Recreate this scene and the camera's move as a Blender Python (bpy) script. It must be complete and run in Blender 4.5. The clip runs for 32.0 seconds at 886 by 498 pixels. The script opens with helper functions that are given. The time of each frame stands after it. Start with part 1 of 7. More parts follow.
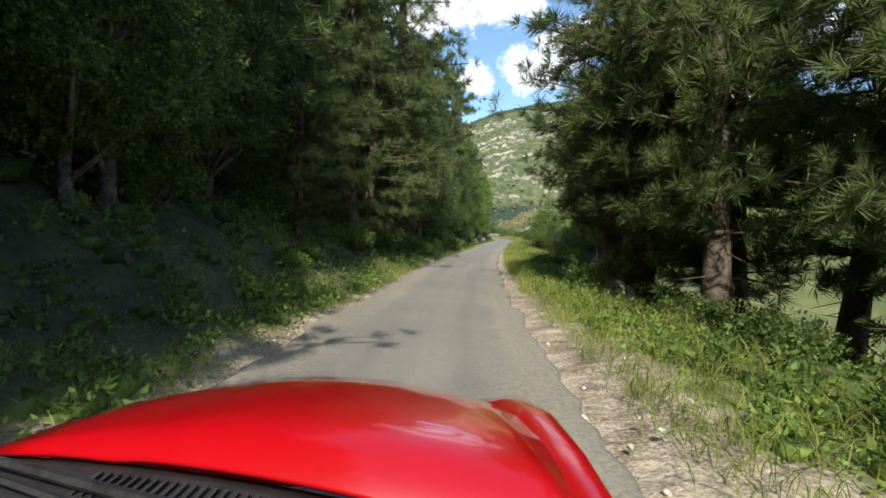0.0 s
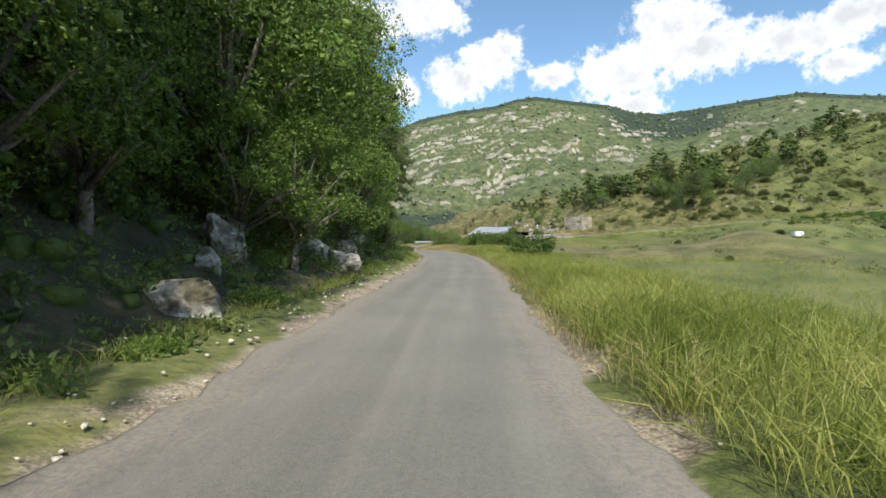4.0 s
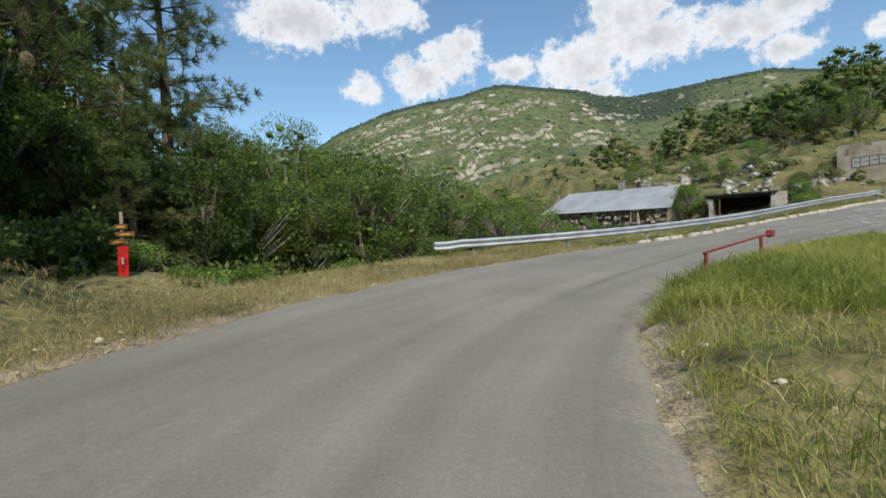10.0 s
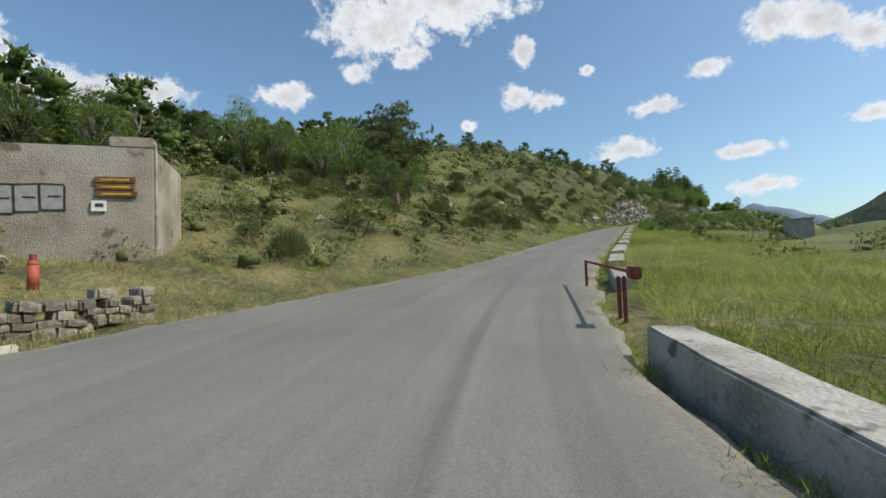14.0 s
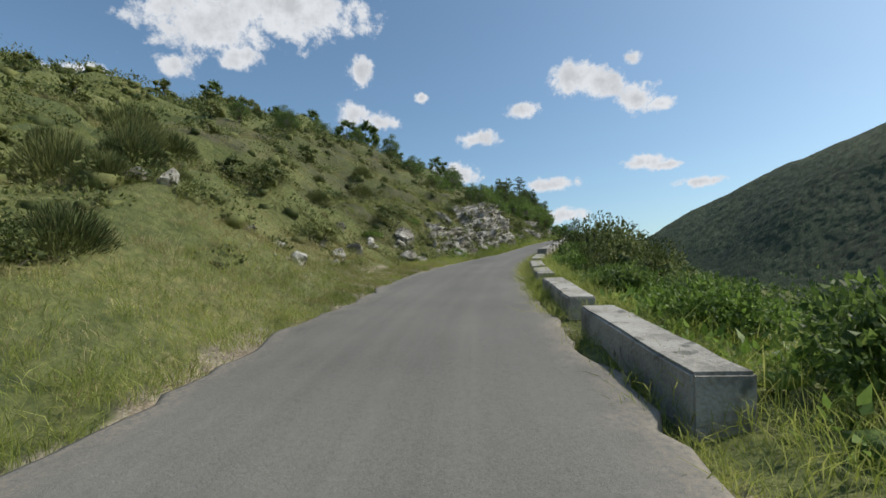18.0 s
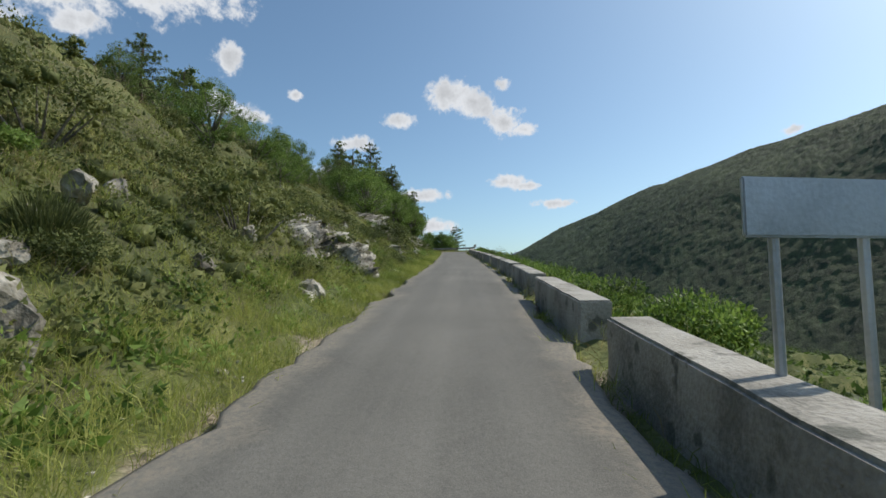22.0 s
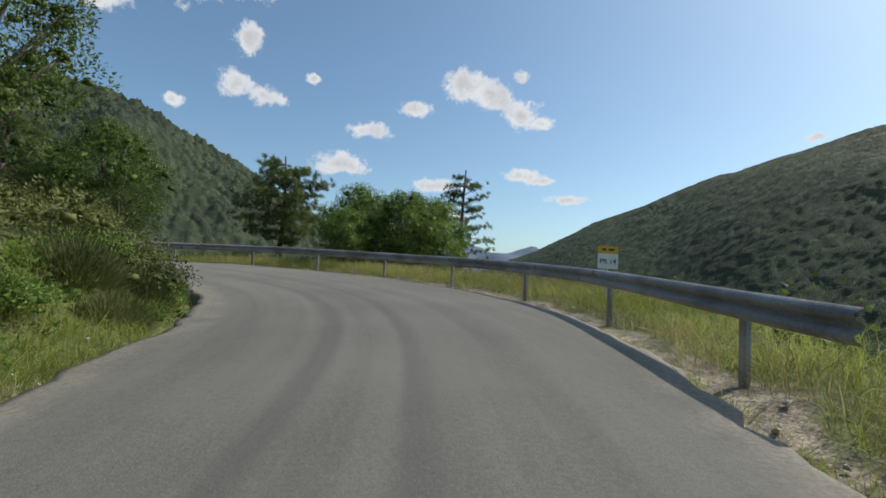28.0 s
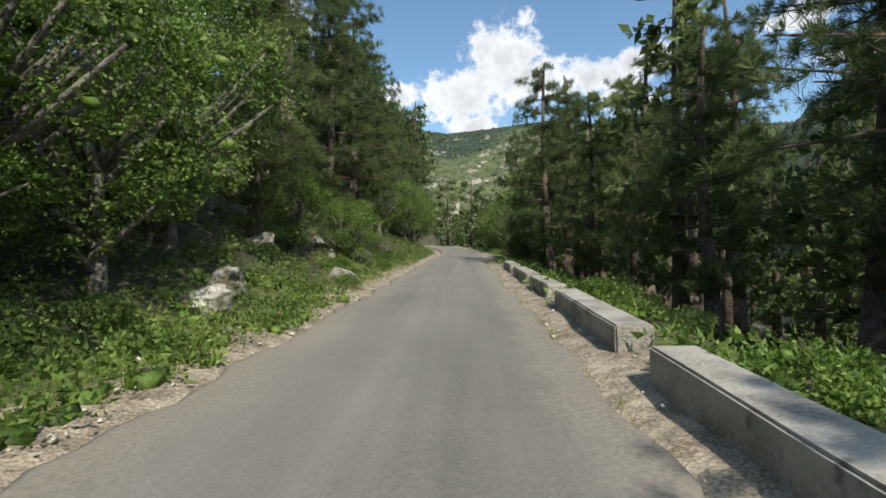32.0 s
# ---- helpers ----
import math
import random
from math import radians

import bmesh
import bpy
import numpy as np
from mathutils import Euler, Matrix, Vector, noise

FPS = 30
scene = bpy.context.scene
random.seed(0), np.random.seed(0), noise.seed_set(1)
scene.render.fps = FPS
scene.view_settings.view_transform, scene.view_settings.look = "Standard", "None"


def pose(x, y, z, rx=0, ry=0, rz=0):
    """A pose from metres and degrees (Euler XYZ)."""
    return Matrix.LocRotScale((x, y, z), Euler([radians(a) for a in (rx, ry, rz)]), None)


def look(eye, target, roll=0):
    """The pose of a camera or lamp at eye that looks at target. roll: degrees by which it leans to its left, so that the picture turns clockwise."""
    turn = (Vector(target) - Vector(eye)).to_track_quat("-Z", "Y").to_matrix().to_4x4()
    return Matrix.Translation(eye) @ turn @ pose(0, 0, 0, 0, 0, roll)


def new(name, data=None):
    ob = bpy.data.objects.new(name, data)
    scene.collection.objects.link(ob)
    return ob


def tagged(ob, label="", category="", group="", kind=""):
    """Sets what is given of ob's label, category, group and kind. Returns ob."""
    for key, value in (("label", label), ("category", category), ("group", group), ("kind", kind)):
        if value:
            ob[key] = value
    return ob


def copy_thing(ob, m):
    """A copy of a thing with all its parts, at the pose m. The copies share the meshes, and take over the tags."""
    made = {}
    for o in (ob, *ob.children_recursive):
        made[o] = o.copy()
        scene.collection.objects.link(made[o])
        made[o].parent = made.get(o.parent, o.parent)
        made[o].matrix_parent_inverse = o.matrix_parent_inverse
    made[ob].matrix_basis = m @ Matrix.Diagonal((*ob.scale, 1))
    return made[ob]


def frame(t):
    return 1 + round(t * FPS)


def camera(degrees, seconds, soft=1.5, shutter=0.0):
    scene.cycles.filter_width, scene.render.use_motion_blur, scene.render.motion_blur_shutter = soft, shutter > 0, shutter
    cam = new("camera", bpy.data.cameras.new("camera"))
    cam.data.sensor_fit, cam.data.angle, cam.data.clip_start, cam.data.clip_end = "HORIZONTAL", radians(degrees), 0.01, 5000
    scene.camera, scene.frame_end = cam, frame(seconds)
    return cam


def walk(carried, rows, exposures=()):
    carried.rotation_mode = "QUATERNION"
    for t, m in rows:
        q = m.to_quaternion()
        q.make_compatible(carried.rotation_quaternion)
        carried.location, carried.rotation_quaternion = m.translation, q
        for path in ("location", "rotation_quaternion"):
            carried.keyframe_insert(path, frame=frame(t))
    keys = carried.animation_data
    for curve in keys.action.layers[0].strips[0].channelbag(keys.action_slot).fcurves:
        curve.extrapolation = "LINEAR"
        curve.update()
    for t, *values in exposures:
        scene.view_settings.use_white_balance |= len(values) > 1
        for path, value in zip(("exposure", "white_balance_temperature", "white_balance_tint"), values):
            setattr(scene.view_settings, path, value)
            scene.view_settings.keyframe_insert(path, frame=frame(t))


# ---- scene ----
cam = camera(85.5, 32.0, soft=1.6, shutter=0.0)

# seconds, place in metres, heading to the left from +y, tilt up, lean to the left
ROWS = [
    (0.0, 0.00, 0.00, 0.00, 7.30, -3.60, 2.00),
    (0.5, -0.74, 9.21, -0.38, 6.30, -3.14, 1.02),
    (1.0, -1.24, 18.39, -0.73, 4.55, -3.05, -0.66),
    (1.5, -1.51, 27.53, -1.02, 3.25, -2.43, -0.71),
    (2.0, -1.62, 36.59, -1.30, 2.53, -2.87, 0.86),
    (2.5, -1.63, 45.51, -1.59, 1.90, -2.89, 2.72),
    (3.0, -1.56, 54.21, -1.87, 1.27, -2.85, 3.99),
    (3.5, -1.36, 62.73, -2.14, 0.36, -2.90, 2.82),
    (4.0, -1.01, 71.10, -2.37, -0.76, -2.23, 0.35),
    (4.5, -0.52, 79.30, -2.54, -1.71, -2.02, -0.13),
    (5.0, -0.01, 87.31, -2.68, -1.47, -1.89, -0.27),
    (5.5, 0.34, 95.11, -2.81, -0.08, -1.81, -0.38),
    (6.0, 0.40, 102.68, -2.93, 2.40, -1.77, -0.74),
    (6.5, 0.06, 109.97, -3.04, 5.93, -1.80, -1.58),
    (7.0, -0.79, 116.93, -3.16, 10.46, -1.94, -3.06),
    (7.5, -2.04, 123.49, -3.30, 13.91, -2.10, -3.01),
    (8.0, -3.45, 129.62, -3.46, 15.56, -2.46, -2.08),
    (8.5, -4.80, 135.32, -3.64, 15.41, -2.66, -1.97),
    (9.0, -5.91, 140.60, -3.80, 13.47, -2.55, -2.36),
    (9.5, -6.50, 145.60, -3.95, 7.33, -2.62, -2.31),
    (10.0, -6.19, 150.35, -4.10, -4.17, -2.64, -2.83),
    (10.5, -4.89, 154.67, -4.23, -17.46, -2.17, -3.07),
    (11.0, -2.66, 158.36, -4.26, -31.79, -0.23, -2.56),
    (11.5, 0.40, 161.48, -4.16, -44.80, 1.02, -1.74),
    (12.0, 4.21, 164.22, -3.97, -54.12, 1.80, -1.92),
    (12.5, 8.45, 166.69, -3.71, -58.64, 2.60, -2.16),
    (13.0, 12.94, 168.87, -3.42, -63.00, 2.34, -3.02),
    (13.5, 17.70, 170.76, -3.13, -67.20, 2.56, -3.13),
    (14.0, 22.73, 172.24, -2.81, -72.95, 2.68, -2.12),
    (14.5, 28.15, 173.17, -2.43, -79.84, 3.55, -1.47),
    (15.0, 34.03, 173.47, -1.93, -86.96, 4.30, -1.12),
    (15.5, 40.19, 173.26, -1.35, -91.04, 4.65, -0.86),
    (16.0, 46.50, 172.75, -0.74, -93.03, 4.74, -0.72),
    (16.5, 52.93, 172.14, -0.10, -93.55, 4.67, -0.80),
    (17.0, 59.50, 171.51, 0.53, -93.26, 4.52, -1.08),
    (17.5, 66.21, 170.92, 1.16, -92.78, 4.31, -1.47),
    (18.0, 73.04, 170.34, 1.76, -92.77, 4.04, -1.75),
    (18.5, 79.91, 169.66, 2.38, -93.96, 4.50, -0.61),
    (19.0, 86.72, 168.63, 3.03, -97.71, 4.41, -0.01),
    (19.5, 93.36, 167.11, 3.68, -102.17, 4.60, -0.42),
    (20.0, 99.76, 165.14, 4.34, -106.33, 4.80, 0.78),
    (20.5, 106.07, 162.89, 5.01, -108.09, 4.78, 0.66),
    (21.0, 112.47, 160.52, 5.71, -108.31, 4.90, 0.57),
    (21.5, 119.07, 158.08, 6.41, -108.10, 4.76, -0.63),
    (22.0, 125.90, 155.56, 7.13, -108.23, 4.68, -0.21),
    (22.5, 132.94, 152.97, 7.85, -108.05, 4.39, -0.78),
    (23.0, 140.14, 150.33, 8.54, -108.06, 4.23, -1.51),
    (23.5, 147.40, 147.67, 9.23, -108.06, 4.15, 0.42),
    (24.0, 154.61, 145.04, 9.93, -107.95, 4.25, 2.18),
    (24.5, 161.67, 142.49, 10.63, -107.84, 4.35, 2.54),
    (25.0, 168.46, 140.04, 11.29, -107.77, 4.13, 2.34),
    (25.5, 174.97, 137.71, 11.92, -107.70, 4.17, 3.14),
    (26.0, 181.21, 135.47, 12.53, -107.68, 4.40, 3.23),
    (26.5, 187.15, 133.34, 13.13, -107.70, 4.42, 3.14),
    (27.0, 192.74, 131.25, 13.70, -108.86, 4.25, 3.14),
    (27.5, 197.97, 129.23, 14.20, -109.28, 3.94, 3.10),
    (28.0, 202.91, 127.47, 14.64, -107.09, 3.56, 2.90),
    (28.5, 207.72, 126.27, 15.01, -100.41, 3.09, 2.36),
    (29.0, 212.47, 126.08, 15.33, -87.38, 2.47, 1.24),
    (29.5, 217.08, 127.13, 15.61, -71.76, 2.52, 0.32),
    (30.0, 221.34, 129.55, 15.83, -54.50, 0.70, 0.40),
    (30.5, 224.91, 133.16, 15.94, -39.00, 0.00, -0.50),
    (31.0, 227.68, 137.67, 16.01, -26.50, -0.35, -1.80),
    (31.5, 229.94, 142.79, 16.06, -20.00, -0.40, -1.50),
    (32.0, 232.06, 148.40, 16.10, -18.30, -0.50, -1.20),
]


def car_pose(x, y, z, yaw, pitch, roll):
    a, b = radians(yaw), radians(pitch)
    eye = Vector((x, y, z))
    return look(eye, eye + Vector((-math.sin(a) * math.cos(b), math.cos(a) * math.cos(b), math.sin(b))), roll)


walk(cam, [(r[0], car_pose(*r[1:])) for r in ROWS], [(0.0, 0.6), (3.0, 0.45), (8.0, 0.2), (11.0, -0.02), (15.0, -0.05), (18.0, -0.2), (28.0, -0.2), (30.0, -0.12), (31.0, 0.12), (32.0, 0.2)])

# ---- light ----
SUN_YAW, SUN_UP = radians(184.0), radians(47.0)
sun_way = Vector((-math.sin(SUN_YAW) * math.cos(SUN_UP), math.cos(SUN_YAW) * math.cos(SUN_UP), math.sin(SUN_UP)))
sun = new("sun", bpy.data.lights.new("sun", "SUN"))
sun.data.energy, sun.data.angle, sun.data.color = 4.3, radians(0.6), (1.0, 0.93, 0.81)
sun.matrix_world = Matrix.Translation((0, 0, 200)) @ sun_way.to_track_quat("Z", "Y").to_matrix().to_4x4()

world = bpy.data.worlds.new("sky")
scene.world = world
world.use_nodes = True
wn, wl = world.node_tree.nodes, world.node_tree.links
wn.clear()


def wnode(kind, **values):
    n = wn.new(kind)
    for key, v in values.items():
        n.inputs[key].default_value = v
    return n


def wmath(op, a, b=None, c=None, clamp=False):
    n = wn.new("ShaderNodeMath")
    n.operation, n.use_clamp = op, clamp
    for i, v in enumerate((a, b, c)):
        if v is None:
            continue
        if isinstance(v, (int, float)):
            n.inputs[i].default_value = v
        else:
            wl.new(v, n.inputs[i])
    return n.outputs[0]


sky = wn.new("ShaderNodeTexSky")
sky.sky_type, sky.sun_disc, sky.sun_elevation, sky.sun_rotation = "NISHITA", False, SUN_UP, -SUN_YAW
sky.altitude, sky.air_density, sky.dust_density, sky.ozone_density = 900, 1.0, 3.2, 0.7
coord = wn.new("ShaderNodeTexCoord")
# cumulus: heading, height above the horizon, half width and half height, all in degrees
CLOUDS = ((11.3, 22.7, 6.9, 2.9), (1.0, 24.2, 4.6, 2.7), (4.6, 15.9, 2.3, 1.8), (-2.6, 17.0, 3.4, 2.6), (-5.8, 18.6, 3.4, 2.6), (-8.1, 20.6, 2.1, 1.6), (-13.2, 17.2, 2.9, 1.3),
          (-21.0, 17.0, 5.6, 2.8), (-25.5, 20.6, 4.2, 4.0), (-29.5, 18.0, 6.2, 2.8), (-35.5, 18.0, 5.6, 2.1), (-41.0, 19.0, 4.2, 1.5), (-40.4, 14.9, 2.6, 1.4), (-22.0, 13.5, 3.4, 1.6),
          (-54.8, 20.0, 2.6, 1.3), (-59.0, 16.4, 2.5, 0.9), (-47.5, 15.2, 2.4, 1.0), (-66.0, 27.6, 6.6, 3.6), (-74.0, 30.0, 8.6, 3.2), (-69.5, 24.8, 2.4, 1.5), (-63.2, 22.9, 1.6, 1.2),
          (-83.4, 24.4, 1.6, 1.8), (-82.6, 19.6, 2.0, 1.5), (-85.4, 18.9, 2.2, 1.1), (-97.5, 16.8, 3.0, 1.0), (-94.4, 12.8, 3.6, 1.2), (-102.9, 19.6, 1.9, 0.9), (-76.5, 16.9, 1.2, 0.7),
          (-108.8, 22.4, 2.6, 2.0), (-112.4, 21.6, 2.6, 1.7), (-115.8, 19.4, 2.2, 1.7), (-118.2, 18.4, 1.8, 0.8), (-115.7, 23.4, 1.3, 0.9), (-116.1, 12.5, 2.4, 0.8), (-118.4, 12.0, 1.6, 0.5),
          (-105.3, 11.0, 2.9, 0.9), (-121.6, 9.8, 2.4, 0.6), (-107.0, 7.5, 3.0, 1.0), (-90.6, 21.6, 0.8, 0.6), (60, 20, 9.0, 4.0), (110, 26, 11.0, 5.0), (150, 18, 8.0, 3.5), (-160, 35, 7.0, 3.0), (-145, 15, 1.0, 0.6))
warp = wnode("ShaderNodeTexNoise", Scale=8.0, Detail=9.0, Roughness=0.62)
wl.new(coord.outputs["Generated"], warp.inputs["Vector"])
fine = wnode("ShaderNodeTexNoise", Scale=30.0, Detail=9.0, Roughness=0.66)
wl.new(coord.outputs["Generated"], fine.inputs["Vector"])
tiny = wnode("ShaderNodeTexNoise", Scale=75.0, Detail=5.0, Roughness=0.6)
wl.new(coord.outputs["Generated"], tiny.inputs["Vector"])
ragged = wmath("ADD", wmath("ADD", wmath("MULTIPLY", warp.outputs[0], 1.8), wmath("MULTIPLY", fine.outputs[0], 3.0)), wmath("MULTIPLY", tiny.outputs[0], 0.7))
dens = None
for az, up, wide, high in CLOUDS:
    a, b = radians(az), radians(up)
    local = wn.new("ShaderNodeMapping")
    local.vector_type = "TEXTURE"
    local.inputs["Location"].default_value = (-math.sin(a) * math.cos(b), math.cos(a) * math.cos(b), math.sin(b))
    local.inputs["Rotation"].default_value = (b, 0, a)
    local.inputs["Scale"].default_value = (radians(wide), radians(wide), radians(high))
    wl.new(coord.outputs["Generated"], local.inputs["Vector"])
    ln = wn.new("ShaderNodeVectorMath")
    ln.operation = "LENGTH"
    wl.new(local.outputs[0], ln.inputs[0])
    d = wmath("SUBTRACT", 1.0, ln.outputs["Value"])
    dens = d if dens is None else wmath("MAXIMUM", dens, d)
edge = wmath("ADD", wmath("MULTIPLY", dens, 1.3), wmath("SUBTRACT", ragged, 2.7))
cover = wn.new("ShaderNodeMapRange")
cover.interpolation_type = "SMOOTHSTEP"
cover.inputs["From Min"].default_value, cover.inputs["From Max"].default_value = -0.15, 0.6
wl.new(edge, cover.inputs["Value"])
thick = wn.new("ShaderNodeMapRange")
thick.inputs["From Min"].default_value, thick.inputs["From Max"].default_value = 0.4, 1.5
thick.inputs["To Min"].default_value, thick.inputs["To Max"].default_value = 1.0, 0.72
billow = wnode("ShaderNodeTexNoise", Scale=17.0, Detail=6.0, Roughness=0.55)
wl.new(coord.outputs["Generated"], billow.inputs["Vector"])
wl.new(wmath("ADD", edge, wmath("MULTIPLY", wmath("SUBTRACT", billow.outputs[0], 0.5), 2.6)), thick.inputs["Value"])
tone = wnode("ShaderNodeMix")
tone.data_type = "RGBA"
white = wn.new("ShaderNodeVectorMath")
white.operation = "SCALE"
white.inputs[0].default_value = (5.7, 5.9, 6.2)
wl.new(thick.outputs[0], white.inputs["Scale"])
wl.new(cover.outputs[0], tone.inputs["Factor"])
azure = wn.new("ShaderNodeVectorMath")
azure.operation = "MULTIPLY"
azure.inputs[1].default_value = (0.9, 1.08, 1.1)
wl.new(sky.outputs[0], azure.inputs[0])
wl.new(azure.outputs[0], tone.inputs["A"])
wl.new(white.outputs[0], tone.inputs["B"])
back = wnode("ShaderNodeBackground", Strength=0.15)
wl.new(tone.outputs["Result"], back.inputs["Color"])
wout = wn.new("ShaderNodeOutputWorld")
wl.new(back.outputs[0], wout.inputs["Surface"])

# ---- materials ----


def material(name, colours, scale=3.0, rough=0.9, metal=0.0, bump=0.3, bump_scale=30.0, island=0.0, obj=0.0, translucent=0.0, detail=8.0,
             spots=None, coat=0.0):
    """Noise between two or three colours at one scale, a finer grain, bump, and an optional shift per piece."""
    m = bpy.data.materials.new(name)
    m.use_nodes = True
    n, l = m.node_tree.nodes, m.node_tree.links
    p = n["Principled BSDF"]
    p.inputs["Roughness"].default_value, p.inputs["Metallic"].default_value = rough, metal
    if coat:
        p.inputs["Coat Weight"].default_value, p.inputs["Coat Roughness"].default_value = coat, 0.04
    tc = n.new("ShaderNodeTexCoord")
    geo = n.new("ShaderNodeNewGeometry")
    src = geo.outputs["Position"] if scale < 2.5 and not island else tc.outputs["Object"]
    big = n.new("ShaderNodeTexNoise")
    big.inputs["Scale"].default_value, big.inputs["Detail"].default_value = scale, detail
    l.new(src, big.inputs["Vector"])
    small = n.new("ShaderNodeTexNoise")
    small.inputs["Scale"].default_value, small.inputs["Detail"].default_value = bump_scale, 4.0
    l.new(src, small.inputs["Vector"])
    ramp = n.new("ShaderNodeValToRGB")
    e = ramp.color_ramp.elements
    e[0].position, e[1].position = 0.36, 0.66
    e[0].color, e[1].color = (*colours[0], 1), (*colours[-1], 1)
    if len(colours) == 3:
        x = e.new(0.5)
        x.color = (*colours[1], 1)
    fac = n.new("ShaderNodeMath")
    fac.operation = "ADD"
    mixed = n.new("ShaderNodeMath")
    mixed.operation = "MULTIPLY_ADD"
    l.new(small.outputs[0], mixed.inputs[0])
    mixed.inputs[1].default_value = 0.35
    l.new(big.outputs[0], mixed.inputs[2])
    l.new(mixed.outputs[0], fac.inputs[0])
    fac.inputs[1].default_value = -0.175
    last = fac.outputs[0]
    for amount, out in ((island, geo.outputs["Random Per Island"]), (obj, None)):
        if amount:
            if out is None:
                info = n.new("ShaderNodeObjectInfo")
                out = info.outputs["Random"]
            s = n.new("ShaderNodeMath")
            s.operation = "MULTIPLY_ADD"
            l.new(out, s.inputs[0])
            s.inputs[1].default_value = amount
            off = n.new("ShaderNodeMath")
            off.operation = "SUBTRACT"
            l.new(last, off.inputs[0])
            off.inputs[1].default_value = amount / 2
            l.new(off.outputs[0], s.inputs[2])
            last = s.outputs[0]
    l.new(last, ramp.inputs["Fac"])
    colour = ramp.outputs["Color"]
    if spots:
        sp = n.new("ShaderNodeTexNoise")
        sp.inputs["Scale"].default_value, sp.inputs["Detail"].default_value = spots[0], 6.0
        l.new(src, sp.inputs["Vector"])
        sr = n.new("ShaderNodeMapRange")
        sr.inputs["From Min"].default_value, sr.inputs["From Max"].default_value = spots[1], spots[1] + 0.08
        l.new(sp.outputs[0], sr.inputs["Value"])
        mx = n.new("ShaderNodeMix")
        mx.data_type = "RGBA"
        l.new(sr.outputs[0], mx.inputs["Factor"])
        l.new(colour, mx.inputs["A"])
        mx.inputs["B"].default_value = (*spots[2], 1)
        colour = mx.outputs["Result"]
    l.new(colour, p.inputs["Base Color"])
    if bump:
        b = n.new("ShaderNodeBump")
        b.inputs["Strength"].default_value, b.inputs["Distance"].default_value = bump, 0.05
        l.new(small.outputs[0], b.inputs["Height"])
        l.new(b.outputs[0], p.inputs["Normal"])
    if translucent:
        tr = n.new("ShaderNodeBsdfTranslucent")
        l.new(colour, tr.inputs["Color"])
        mxs = n.new("ShaderNodeMixShader")
        mxs.inputs[0].default_value = translucent
        l.new(p.outputs[0], mxs.inputs[1])
        l.new(tr.outputs[0], mxs.inputs[2])
        l.new(mxs.outputs[0], n["Material Output"].inputs["Surface"])
    return m


CONCRETE = material("weathered_concrete", ((0.2, 0.19, 0.165), (0.33, 0.31, 0.27), (0.42, 0.4, 0.36)), 1.4, 0.92, bump=0.5, bump_scale=25, spots=(4.0, 0.6, (0.13, 0.13, 0.11)))
KERB = material("pale_kerb_stone", ((0.4, 0.37, 0.3), (0.56, 0.53, 0.45)), 3.0, 0.9, bump=0.5)
# limestone with moss, its colour also darkened for the shade under the trees
SHADED_MOSSY = material("mossy_limestone", ((0.05, 0.05, 0.035), (0.12, 0.115, 0.09), (0.24, 0.23, 0.2)), 3.0, 0.95, bump=0.9, bump_scale=14, obj=0.4, spots=(3.0, 0.52, (0.04, 0.05, 0.022)))
LIME = material("limestone", ((0.1, 0.092, 0.075), (0.25, 0.235, 0.2), (0.5, 0.48, 0.425)), 1.7, 0.93, bump=1.0, bump_scale=11, spots=(2.6, 0.54, (0.085, 0.08, 0.05)))
BARK = material("pine_bark", ((0.05, 0.038, 0.028), (0.17, 0.13, 0.1)), 4.0, 0.95, bump=0.9, bump_scale=14)
GREYBARK = material("grey_bark", ((0.09, 0.08, 0.07), (0.24, 0.22, 0.19)), 4.0, 0.95, bump=0.8, bump_scale=14)
# green greyed towards blue: the haze of distance put into the leaf colour
FIR = material("distant_conifers", ((0.055, 0.085, 0.045), (0.11, 0.155, 0.08), (0.18, 0.23, 0.12)), 0.8, 0.8, bump=0, island=0.3, translucent=0.25)
PINE = material("pine_needles", ((0.05, 0.08, 0.026), (0.11, 0.158, 0.05), (0.2, 0.25, 0.085)), 0.8, 0.75, bump=0, island=0.35, obj=0.15, translucent=0.45)
LEAF = material("broad_leaves", ((0.058, 0.1, 0.021), (0.118, 0.185, 0.041), (0.2, 0.275, 0.07)), 0.8, 0.6, bump=0, island=0.35, obj=0.2, translucent=0.5)
SCRUB = material("scrub_leaves", ((0.058, 0.08, 0.02), (0.13, 0.16, 0.044), (0.225, 0.245, 0.08)), 0.8, 0.75, bump=0, island=0.35, obj=0.25, translucent=0.35)
BRIGHT = material("fresh_leaves", ((0.06, 0.11, 0.016), (0.13, 0.22, 0.035), (0.25, 0.36, 0.08)), 0.8, 0.6, bump=0, island=0.35, obj=0.15, translucent=0.45)
BROOM = material("broom_twigs", ((0.055, 0.075, 0.022), (0.12, 0.145, 0.042), (0.2, 0.215, 0.072)), 0.8, 0.8, bump=0, island=0.3, obj=0.25, translucent=0.3)
GRASS = material("green_grass", ((0.14, 0.185, 0.03), (0.29, 0.34, 0.07), (0.44, 0.45, 0.14)), 0.25, 0.7, bump=0, island=0.3, translucent=0.5)
DRY = material("dry_grass", ((0.2, 0.17, 0.07), (0.36, 0.31, 0.14), (0.5, 0.44, 0.24)), 0.3, 0.8, bump=0, island=0.4, translucent=0.35)
STEEL = material("galvanised_steel", ((0.38, 0.4, 0.42), (0.55, 0.57, 0.6)), 1.5, 0.45, metal=0.6, bump=0.1)
